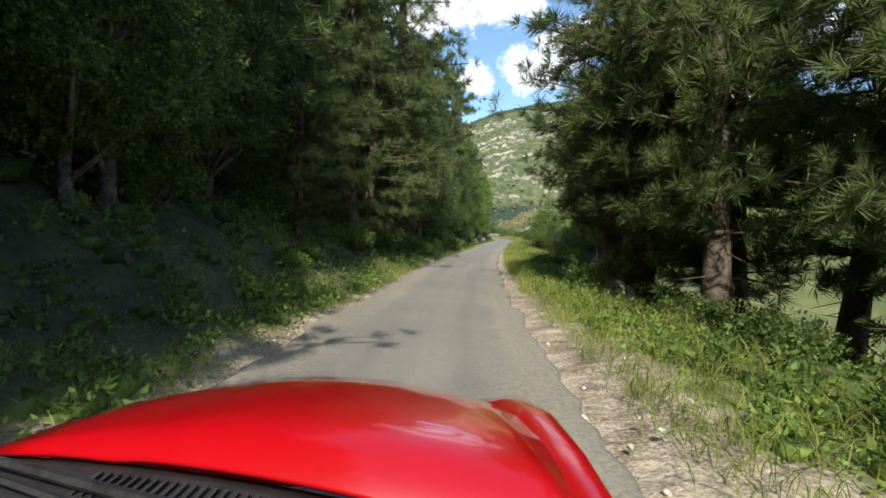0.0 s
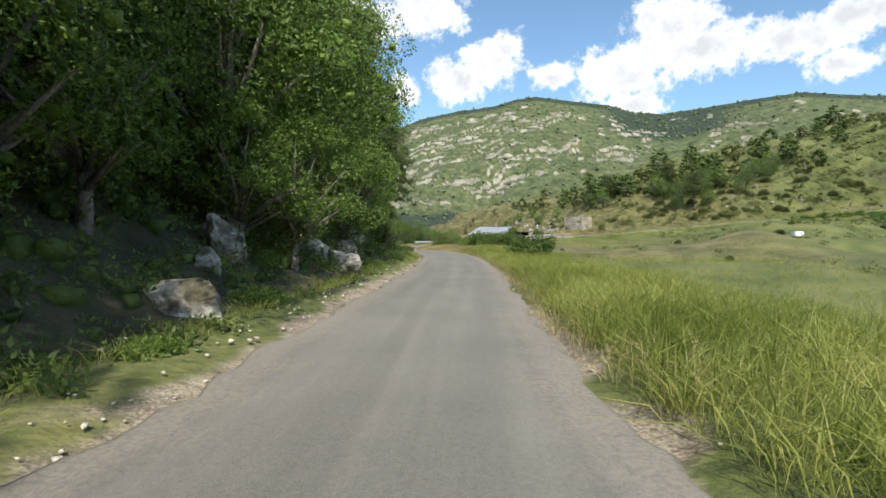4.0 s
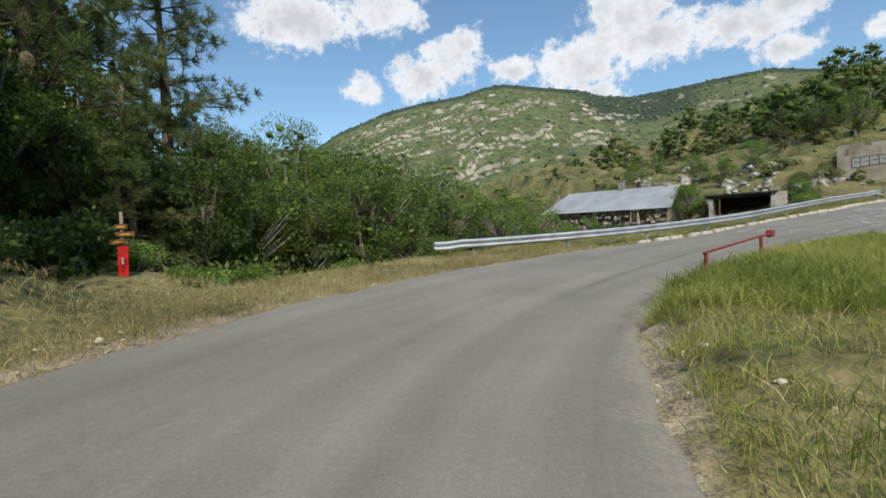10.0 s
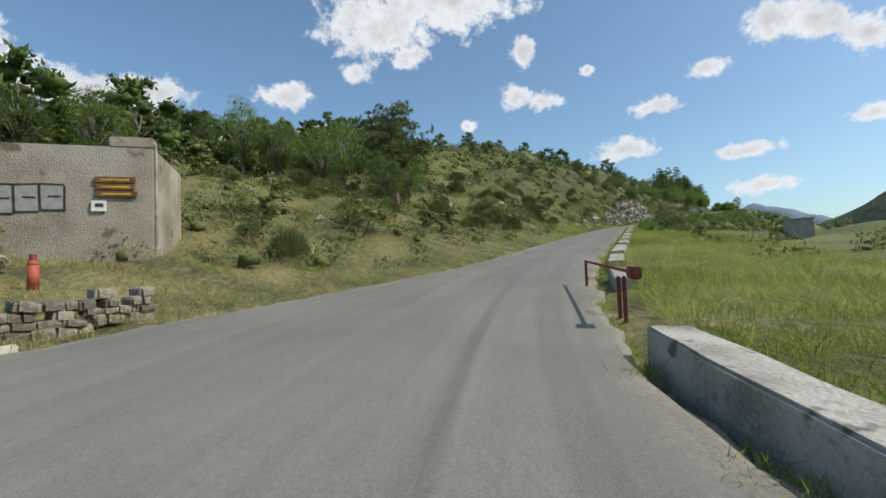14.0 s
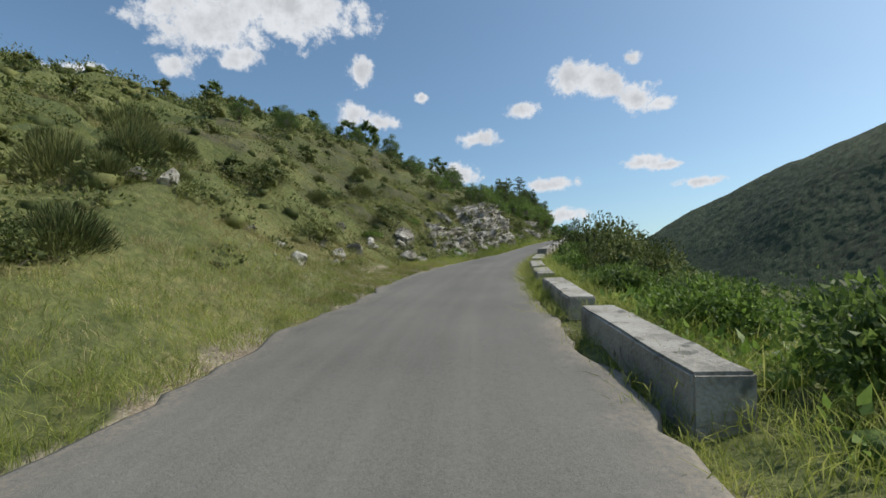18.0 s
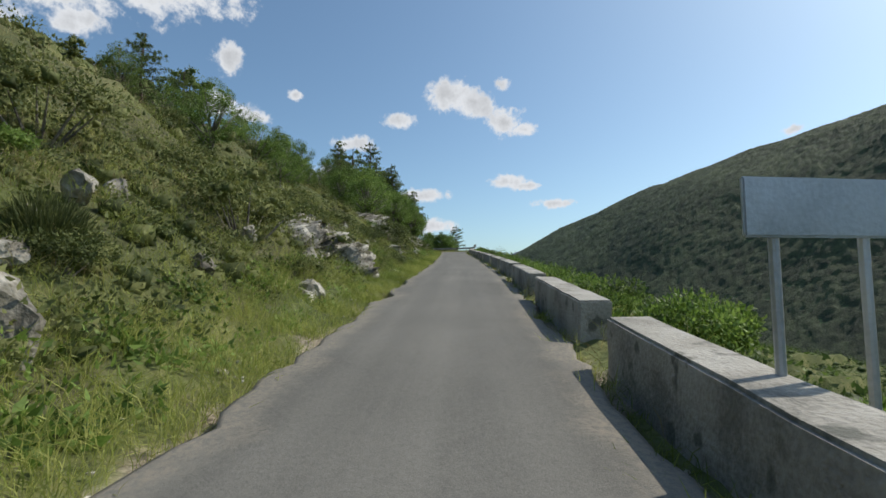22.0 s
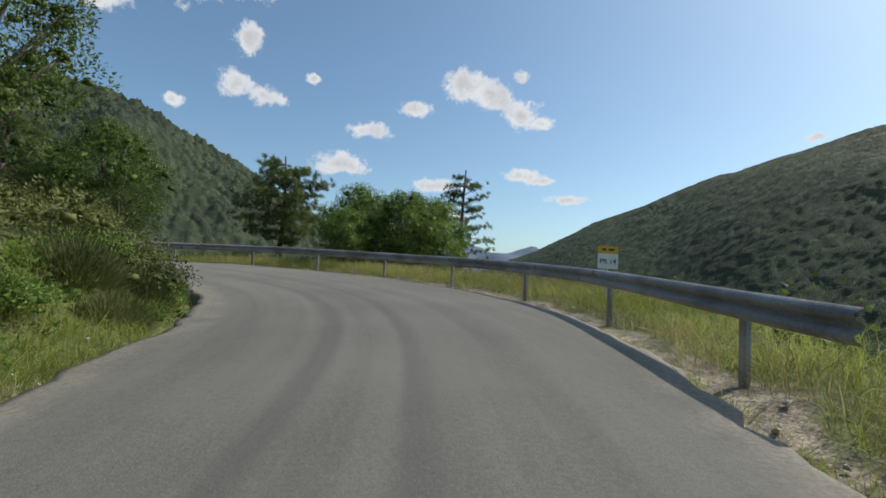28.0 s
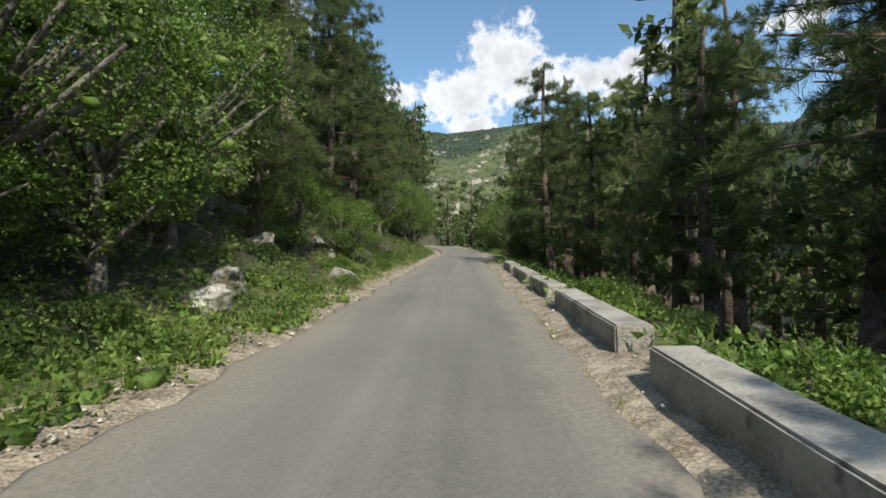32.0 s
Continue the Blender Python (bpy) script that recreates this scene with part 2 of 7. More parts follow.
OLDSTEEL = material("weathered_steel", ((0.2, 0.2, 0.195), (0.29, 0.29, 0.285), (0.37, 0.375, 0.38)), 1.3, 0.6, metal=0.35, bump=0.2, spots=(5.0, 0.62, (0.17, 0.13, 0.1)))
RED = material("faded_red_paint", ((0.16, 0.025, 0.03), (0.28, 0.05, 0.05)), 5.0, 0.6, bump=0.3, spots=(9.0, 0.6, (0.1, 0.06, 0.045)))
PAINT = material("white_road_paint", ((0.3, 0.29, 0.26), (0.5, 0.49, 0.45)), 1.8, 0.85, bump=0.2, bump_scale=50, spots=(7.0, 0.48, (0.22, 0.21, 0.185)))
ROOF = material("pale_metal_roof", ((0.52, 0.55, 0.58), (0.68, 0.7, 0.73)), 0.9, 0.4, metal=0.3, bump=0.1)
STONEWALL = material("rubble_stone", ((0.19, 0.165, 0.125), (0.35, 0.31, 0.245), (0.48, 0.44, 0.355)), 3.0, 0.95, bump=0.8, obj=0.4)
GREYWALL = material("grey_render", ((0.3, 0.29, 0.28), (0.4, 0.39, 0.375)), 2.5, 0.92, bump=0.4)
WOOD = material("brown_wood", ((0.1, 0.05, 0.022), (0.24, 0.12, 0.05)), 6.0, 0.7, bump=0.3)
DARK = material("dark_timber", ((0.02, 0.017, 0.014), (0.05, 0.042, 0.034)), 4.0, 0.9)
CARRED = material("red_car_paint", ((0.4, 0.0012, 0.005), (0.44, 0.002, 0.007)), 1.5, 0.28, bump=0.0, coat=1.0)
BLACK = material("black_plastic", ((0.012, 0.012, 0.013), (0.03, 0.03, 0.032)), 6.0, 0.6, bump=0.2)
WHITE = material("white_board", ((0.7, 0.7, 0.68), (0.8, 0.8, 0.78)), 3.0, 0.6, bump=0.05)
YELLOW = material("yellow_board", ((0.65, 0.38, 0.02), (0.75, 0.45, 0.03)), 3.0, 0.6, bump=0.05)
INK = material("dark_paint", ((0.02, 0.02, 0.025), (0.05, 0.05, 0.06)), 5.0, 0.8, bump=0.05)
SILVER = material("silver_paint", ((0.28, 0.275, 0.26), (0.38, 0.375, 0.36)), 5.0, 0.7, bump=0.05)
TYRE = material("tyre_rubber", ((0.012, 0.012, 0.012), (0.025, 0.025, 0.025)), 9.0, 0.85)


def ground_material():
    """Meadow, dry hill grass, earth and roadside gravel, mixed by what the ground is there."""
    m = bpy.data.materials.new("ground_cover")
    m.use_nodes = True
    n, l = m.node_tree.nodes, m.node_tree.links
    p = n["Principled BSDF"]
    p.inputs["Roughness"].default_value = 0.95
    geo = n.new("ShaderNodeNewGeometry")

    def noise_at(scale, detail=8.0):
        t = n.new("ShaderNodeTexNoise")
        t.inputs["Scale"].default_value, t.inputs["Detail"].default_value = scale, detail
        l.new(geo.outputs["Position"], t.inputs["Vector"])
        return t.outputs[0]

    def ramp(fac, stops):
        r = n.new("ShaderNodeValToRGB")
        e = r.color_ramp.elements
        e[0].position, e[0].color = stops[0][0], (*stops[0][1], 1)
        e[1].position, e[1].color = stops[-1][0], (*stops[-1][1], 1)
        for pos, col in stops[1:-1]:
            e.new(pos).color = (*col, 1)
        l.new(fac, r.inputs["Fac"])
        return r.outputs["Color"]

    def mix(fac, a, b):
        x = n.new("ShaderNodeMix")
        x.data_type = "RGBA"
        l.new(fac, x.inputs["Factor"])
        l.new(a, x.inputs["A"])
        l.new(b, x.inputs["B"])
        return x.outputs["Result"]

    def attr(name, jitter_scale, jitter):
        a = n.new("ShaderNodeAttribute")
        a.attribute_name = name
        j = n.new("ShaderNodeMath")
        j.operation = "MULTIPLY_ADD"
        l.new(noise_at(jitter_scale, 6.0), j.inputs[0])
        j.inputs[1].default_value = jitter
        l.new(a.outputs["Fac"], j.inputs[2])
        s = n.new("ShaderNodeMapRange")
        s.interpolation_type = "SMOOTHSTEP"
        s.inputs["From Min"].default_value = 0.38 + jitter / 2
        s.inputs["From Max"].default_value = 0.62 + jitter / 2
        l.new(j.outputs[0], s.inputs["Value"])
        return s.outputs[0]

    def tufty(scale, share, grain=5.5):
        """Broad patches with a coarse grain of tufts over them."""
        a = n.new("ShaderNodeMath")
        a.operation = "MULTIPLY_ADD"
        l.new(noise_at(grain, 5.0), a.inputs[0])
        a.inputs[1].default_value = share
        b = n.new("ShaderNodeMath")
        b.operation = "SUBTRACT"
        l.new(noise_at(scale, 10), b.inputs[0])
        b.inputs[1].default_value = share / 2
        l.new(b.outputs[0], a.inputs[2])
        return a.outputs[0]

    meadow = ramp(tufty(0.22, 0.7), ((0.3, (0.055, 0.075, 0.017)), (0.5, (0.1, 0.12, 0.032)), (0.7, (0.165, 0.165, 0.055))))
    dry = ramp(tufty(0.4, 0.9), ((0.3, (0.05, 0.056, 0.016)), (0.48, (0.115, 0.108, 0.038)), (0.68, (0.2, 0.172, 0.072))))
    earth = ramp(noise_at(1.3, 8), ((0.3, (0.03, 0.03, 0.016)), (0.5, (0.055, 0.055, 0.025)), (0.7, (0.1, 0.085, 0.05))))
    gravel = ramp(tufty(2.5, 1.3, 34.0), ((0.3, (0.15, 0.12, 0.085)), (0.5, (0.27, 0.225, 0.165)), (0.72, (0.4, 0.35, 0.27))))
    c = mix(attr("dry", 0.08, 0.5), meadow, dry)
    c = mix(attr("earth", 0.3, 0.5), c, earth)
    c = mix(attr("gravel", 1.2, 0.9), c, gravel)
    l.new(c, p.inputs["Base Color"])
    b = n.new("ShaderNodeBump")
    b.inputs["Strength"].default_value, b.inputs["Distance"].default_value = 0.9, 0.16
    l.new(noise_at(4.0, 8.0), b.inputs["Height"])
    l.new(b.outputs[0], p.inputs["Normal"])
    return m


def asphalt_material():
    """Worn asphalt: pale grit, streaks along the drive, dark wheel tracks in the bends, dusty edges; colour darkened up
    the slope for the view against the sun.
    """
    m = bpy.data.materials.new("worn_asphalt")
    m.use_nodes = True
    n, l = m.node_tree.nodes, m.node_tree.links
    p = n["Principled BSDF"]
    p.inputs["Roughness"].default_value = 0.88
    p.inputs["Specular IOR Level"].default_value = 0.35
    geo = n.new("ShaderNodeNewGeometry")

    def value(name):
        a = n.new("ShaderNodeAttribute")
        a.attribute_name = name
        return a.outputs["Fac"]

    def calc(op, a, b, clamp=False):
        x = n.new("ShaderNodeMath")
        x.operation, x.use_clamp = op, clamp
        for k, v in enumerate((a, b)):
            if isinstance(v, (int, float)):
                x.inputs[k].default_value = v
            else:
                l.new(v, x.inputs[k])
        return x.outputs[0]

    def grain(vector, scale, detail=6.0, rough=0.6):
        t = n.new("ShaderNodeTexNoise")
        t.inputs["Scale"].default_value, t.inputs["Detail"].default_value, t.inputs["Roughness"].default_value = scale, detail, rough
        l.new(vector, t.inputs["Vector"])
        return t.outputs[0]

    def span(v, lo, hi, out0=0.0, out1=1.0):
        r = n.new("ShaderNodeMapRange")
        r.interpolation_type = "SMOOTHSTEP"
        for key, w in (("From Min", lo), ("From Max", hi), ("To Min", out0), ("To Max", out1)):
            r.inputs[key].default_value = w
        l.new(v, r.inputs["Value"])
        return r.outputs[0]

    along, across, margin, wear, old = value("along"), value("across"), value("margin"), value("wear"), value("old")
    lane = n.new("ShaderNodeCombineXYZ")
    l.new(calc("MULTIPLY", along, 0.07), lane.inputs[0])
    l.new(calc("MULTIPLY", across, 1.7), lane.inputs[1])
    streak = grain(lane.outputs[0], 1.0, 7.0)
    patch = grain(geo.outputs["Position"], 0.35, 8.0)
    grit = grain(geo.outputs["Position"], 95.0, 3.0, 0.8)
    pebble = grain(geo.outputs["Position"], 22.0, 5.0, 0.7)
    tone = calc("ADD", calc("ADD", calc("MULTIPLY", calc("SUBTRACT", streak, 0.5), 0.75), calc("MULTIPLY", calc("SUBTRACT", patch, 0.5), 0.6)), calc("ADD", calc("MULTIPLY", calc("SUBTRACT", grit, 0.5), 1.25), calc("MULTIPLY", calc("SUBTRACT", pebble, 0.5), 0.55)))
    # two wandering wheel tracks a car's width apart
    sway = calc("MULTIPLY", calc("SUBTRACT", grain(lane.outputs[0], 0.35, 1.0), 0.5), 2.2)
    track = None
    for c in (-1.05, 0.35):
        w = span(calc("ABSOLUTE", calc("SUBTRACT", calc("ADD", across, sway), c), 0.0), 0.05, 0.24, 1.0, 0.0)
        track = w if track is None else calc("MAXIMUM", track, w)
    track = calc("MULTIPLY", calc("MULTIPLY", track, wear), span(streak, 0.4, 0.56))
    ramp = n.new("ShaderNodeValToRGB")
    e = ramp.color_ramp.elements
    e[0].position, e[0].color = 0.15, (0.118, 0.113, 0.1, 1)
    e[1].position, e[1].color = 0.85, (0.262, 0.25, 0.218, 1)
    l.new(calc("ADD", tone, 0.5), ramp.inputs["Fac"])

    def mixed(fac, a, b):
        x = n.new("ShaderNodeMix")
        x.data_type = "RGBA"
        l.new(fac, x.inputs["Factor"])
        l.new(a, x.inputs["A"])
        if isinstance(b, tuple):
            x.inputs["B"].default_value = (*b, 1)
        else:
            l.new(b, x.inputs["B"])
        return x.outputs["Result"]

    # dimming of the road seen against the sun, multiplied into its colour
    dark = n.new("ShaderNodeMix")
    dark.data_type, dark.blend_type = "RGBA", "MULTIPLY"
    l.new(old, dark.inputs["Factor"])
    l.new(ramp.outputs[0], dark.inputs["A"])
    dark.inputs["B"].default_value = (0.74, 0.745, 0.76, 1)
    c = mixed(calc("MULTIPLY", track, 0.42), dark.outputs["Result"], (0.06, 0.059, 0.056))
    # grey dust and grit that gathers at the margins
    dust = span(calc("ADD", margin, calc("MULTIPLY", calc("SUBTRACT", grain(geo.outputs["Position"], 1.6, 8.0, 0.7), 0.5), 1.1)), 0.02, 0.5, 0.75, 0.0)
    c = mixed(dust, c, mixed(span(pebble, 0.35, 0.65), ramp.outputs[0], (0.29, 0.25, 0.195)))
    l.new(c, p.inputs["Base Color"])
    b = n.new("ShaderNodeBump")
    b.inputs["Strength"].default_value, b.inputs["Distance"].default_value = 0.45, 0.012
    l.new(calc("ADD", grit, pebble), b.inputs["Height"])
    l.new(b.outputs[0], p.inputs["Normal"])
    return m


ASPHALT = asphalt_material()
GROUND = ground_material()

# ---- mesh helpers ----
rng = np.random.default_rng(7)


def mesh_object(name, verts, faces, mat, parent=None, label="", category="", group="", kind="", smooth=False, attrs=None):
    """A mesh object from arrays of corners and of faces with equal numbers of sides (or a list of faces)."""
    me = bpy.data.meshes.new(name)
    if isinstance(faces, np.ndarray):
        verts = np.asarray(verts, np.float32)
        k = faces.shape[1]
        me.vertices.add(len(verts))
        me.vertices.foreach_set("co", verts.ravel())
        me.loops.add(faces.size)
        me.loops.foreach_set("vertex_index", faces.astype(np.int32).ravel())
        me.polygons.add(len(faces))
        me.polygons.foreach_set("loop_start", np.arange(0, faces.size, k, dtype=np.int32))
        me.update(calc_edges=True)
    else:
        me.from_pydata([tuple(v) for v in verts], [], faces)
    for key, values in (attrs or {}).items():
        a = me.attributes.new(key, "FLOAT", "POINT")
        a.data.foreach_set("value", np.asarray(values, np.float32))
    if smooth:
        me.polygons.foreach_set("use_smooth", np.ones(len(me.polygons), bool))
    me.materials.append(mat)
    ob = new(name, me)
    if parent is not None:
        ob.parent = parent
    return tagged(ob, label, category, group, kind)


def part(name, bm, mat, parent, label="", smooth=False):
    me = bpy.data.meshes.new(name)
    bm.to_mesh(me)
    bm.free()
    me.materials.append(mat)
    if smooth:
        me.polygons.foreach_set("use_smooth", np.ones(len(me.polygons), bool))
    ob = new(name, me)
    ob.parent = parent
    return tagged(ob, label)


def thing(name, label, category, group="", kind="", m=None):
    ob = tagged(new(name), label, category, group, kind)
    if m is not None:
        ob.matrix_basis = m
    return ob


def box(bm, size, centre=(0, 0, 0), bevel=0.0, turn=None, jitter=0.0):
    """A box, bevelled, put at centre, into bm."""
    b = bmesh.new()
    bmesh.ops.create_cube(b, size=1.0)
    bmesh.ops.scale(b, vec=size, verts=b.verts)
    if bevel:
        bmesh.ops.bevel(b, geom=list(b.edges), offset=bevel, segments=2, affect="EDGES")
    if jitter:
        for v in b.verts:
            v.co += noise.noise_vector(v.co * 3.1 + Vector(centre)) * jitter
    if turn is not None:
        bmesh.ops.transform(b, matrix=turn, verts=b.verts)
    bmesh.ops.translate(b, vec=centre, verts=b.verts)
    tmp = bpy.data.meshes.new("t")
    b.to_mesh(tmp)
    b.free()
    bm.from_mesh(tmp)
    bpy.data.meshes.remove(tmp)
    return bm


def tube(bm, a, b, r0, r1=None, sides=10):
    """A tapered round bar from a to b."""
    a, b = Vector(a), Vector(b)
    r1 = r0 if r1 is None else r1
    q = (b - a).to_track_quat("Z", "Y")
    rings = []
    for p, r in ((a, r0), (b, r1)):
        rings.append([bm.verts.new(p + q @ Vector((r * math.cos(t), r * math.sin(t), 0))) for t in (2 * math.pi * i / sides for i in range(sides))])
    for i in range(sides):
        bm.faces.new((rings[0][i], rings[0][(i + 1) % sides], rings[1][(i + 1) % sides], rings[1][i]))
    bm.faces.new(rings[0][::-1])
    bm.faces.new(rings[1])
    return bm


# ---- the road's line ----
ROAD_LINE = ((3.6, -31.0, -0.2), (1.9, -15.4, -0.75),
             (0.0, 0.0, -1.30), (-1.1, 14.7, -1.89), (-1.6, 31.2, -2.43), (-1.6, 47.3, -2.95), (-1.4, 62.7, -3.44), (-0.6, 77.7, -3.81), (0.3, 93.6, -4.09), (0.2, 108.5, -4.32), (-2.0, 123.5, -4.60), (-5.5, 138.5, -5.04), (-5.2, 153.8, -5.51), (5.0, 164.7, -5.23), (19.7, 171.4, -4.31), (35.3, 173.5, -3.12),
             (50.3, 172.4, -1.66), (66.2, 170.9, -0.14), (81.3, 169.5, 1.21), (95.9, 166.4, 2.64), (111.2, 161.0, 4.26), (125.9, 155.6, 5.83), (140.1, 150.3, 7.24), (154.6, 145.0, 8.63), (169.8, 139.6, 10.12), (183.6, 134.6, 11.48), (198.0, 129.2, 12.90), (213.4, 126.2, 14.08), (225.5, 134.0, 14.66), (232.1, 148.4, 14.80),
             (237.8, 163.3, 14.9), (243.5, 178.2, 15.0), (249.3, 193.1, 15.2), (254.0, 209.0, 15.5), (257.0, 225.0, 15.9))
# metres along, asphalt's edge to the left and to the right of the driven line
EDGES = ((-40, -2.2, 1.2), (0, -2.1, 1.0), (40, -2.0, 1.25), (60, -2.0, 1.5), (76, -2.4, 1.1), (122, -2.4, 1.9), (135, -2.1, 2.3), (146, -3.2, 1.8), (149, -4.0, 1.4), (152, -4.6, 0.9),
         (157, -5.2, 0.65), (161, -5.3, 0.5), (164, -5.2, 0.8), (167.5, -4.8, 1.45), (173, -3.6, 2.65), (178, -3.9, 2.7), (186, -4.6, 2.42), (190, -5.6, 1.7), (194, -6.5, 1.15), (206, -3.4, 1.45), (225, -2.8, 1.4), (245, -2.7, 1.4),
         (259, -2.9, 1.2), (272, -1.75, 1.6), (297, -1.85, 1.25), (315, -1.9, 1.75), (330, -1.9, 1.72), (345, -1.95, 1.6), (357, -2.2, 1.28), (363, -2.5, 1.22), (370, -2.9, 1.5), (377, -3.0, 2.3), (386, -3.0, 4.0), (393, -3.0, 4.9), (400, -3.1, 4.6),
         (406, -3.0, 3.2), (412, -2.9, 1.3), (420, -2.65, 1.1), (430, -2.55, 1.1), (470, -2.5, 1.3))
BANK = ((0, 1.0), (20, -0.5), (54, 2.5), (71, 0.3), (117, -2.5), (152, -2.6), (180, -2.5), (200, -1.0), (255, -0.2), (310, -0.6), (330, 1.6), (360, 2.3), (380, 1.0), (386, 2.0), (393, 3.2), (401, 4.0), (408, 0.6), (415, -1.0))


def spline(points, step=1.0):
    """A Catmull-Rom line through points, evenly spaced."""
    p = np.array(points, float)
    p = np.vstack([2 * p[0] - p[1], p, 2 * p[-1] - p[-2]])
    out = []
    for i in range(1, len(p) - 2):
        t = np.linspace(0, 1, 24, endpoint=False)[:, None]
        a, b, c, d = p[i - 1 : i + 3]
        out.append(0.5 * (2 * b + (c - a) * t + (2 * a - 5 * b + 4 * c - d) * t**2 + (3 * b - a - 3 * c + d) * t**3))
    out = np.vstack(out + [p[-2][None]])
    run = np.r_[0, np.cumsum(np.linalg.norm(np.diff(out, axis=0), axis=1))]
    even = np.arange(0, run[-1], step)
    return np.stack([np.interp(even, run, out[:, i]) for i in range(out.shape[1])], 1)


LINE = spline(ROAD_LINE)
_run = np.r_[0, np.cumsum(np.linalg.norm(np.diff(LINE[:, :2], axis=0), axis=1))]
_zero = np.abs(LINE[:, :2] - np.array(ROAD_LINE[2][:2])).sum(1).argmin()
ALONG = _run - _run[_zero]
_d = np.gradient(LINE[:, :2], axis=0)
_d /= np.linalg.norm(_d, axis=1)[:, None]
RIGHT = np.stack([_d[:, 1], -_d[:, 0]], 1)
_e = np.array(EDGES, float)
LEFT_EDGE, RIGHT_EDGE = np.interp(ALONG, _e[:, 0], _e[:, 1]), np.interp(ALONG, _e[:, 0], _e[:, 2])
_b = np.array(BANK, float)
TILT = np.tan(np.radians(np.interp(ALONG, _b[:, 0], _b[:, 1]))) * 0.7


def at_road(s, lat, up=0.0):
    """The place at s metres along and lat metres to the right of the driven line, up metres over the road's plane."""
    i = np.interp(s, ALONG, np.arange(len(ALONG)))
    g = lambda column: float(np.interp(i, np.arange(len(ALONG)), column))
    return Vector((g(LINE[:, 0]) + lat * g(RIGHT[:, 0]), g(LINE[:, 1]) + lat * g(RIGHT[:, 1]), g(LINE[:, 2]) + lat * g(TILT) + up))


def yaw_at(s):
    a, b = at_road(s - 1, 0), at_road(s + 1, 0)
    return math.atan2(-(b.x - a.x), b.y - a.y)


# ---- the lie of the land ----
# metres along; rise per metre on the left, its limit; the same on the right (negative: it falls)
SLOPES = ((-40, 0.75, 26, 0.02, 2), (0, 0.75, 26, -0.05, -3), (45, 0.8, 26, -0.04, -2), (70, 0.8, 24, 0.0, -1), (110, 0.8, 22, 0.0, -1), (124, 0.95, 20, 0.0, 0), (138, 1.05, 16, 0.02, 1),
          (149, 0.95, 12, 0.02, 1), (155, 0.45, 7, 0.02, 1), (159, -0.05, -2, 0.0, 0), (166, -0.28, -4, 0.0, 0), (180, -0.2, -2.8, 0.0, 0), (186.5, -0.17, -2.2, 0.0, 0), (189, -0.04, -0.8, 0.0, -0.3), (192, 0.15, 9, 0.0, -0.5), (200, 0.24, 17, -0.02, -1),
          (225, 0.32, 24, -0.1, -3), (245, 0.42, 30, -0.2, -7), (262, 0.62, 36, -0.45, -20), (285, 0.72, 38, -0.5, -34), (330, 0.72, 36, -0.5, -42), (365, 0.7, 30, -0.5, -42),
          (390, 0.6, 20, -0.35, -40), (412, 0.62, 20, -0.4, -40), (470, 0.62, 24, -0.4, -40))


def fbm(x, y, size, octaves=4, seed=0):
    """Smooth value noise from sums of turned sine waves: cheap, and the same at every build."""
    r = np.random.default_rng(100 + seed)
    out, amp, total = np.zeros_like(x, dtype=float), 1.0, 0.0
    for _ in range(octaves):
        for _ in range(4):
            a, ph = r.uniform(0, 2 * np.pi), r.uniform(0, 2 * np.pi)
            k = 2 * np.pi / size * r.uniform(0.7, 1.4)
            out += amp * np.sin(k * (x * np.cos(a) + y * np.sin(a)) + ph + 1.3 * np.sin(0.61 * k * (y * np.cos(a) - x * np.sin(a)) + ph * 2))
        total += amp * 2.0
        amp *= 0.5
        size *= 0.47
    return out / total


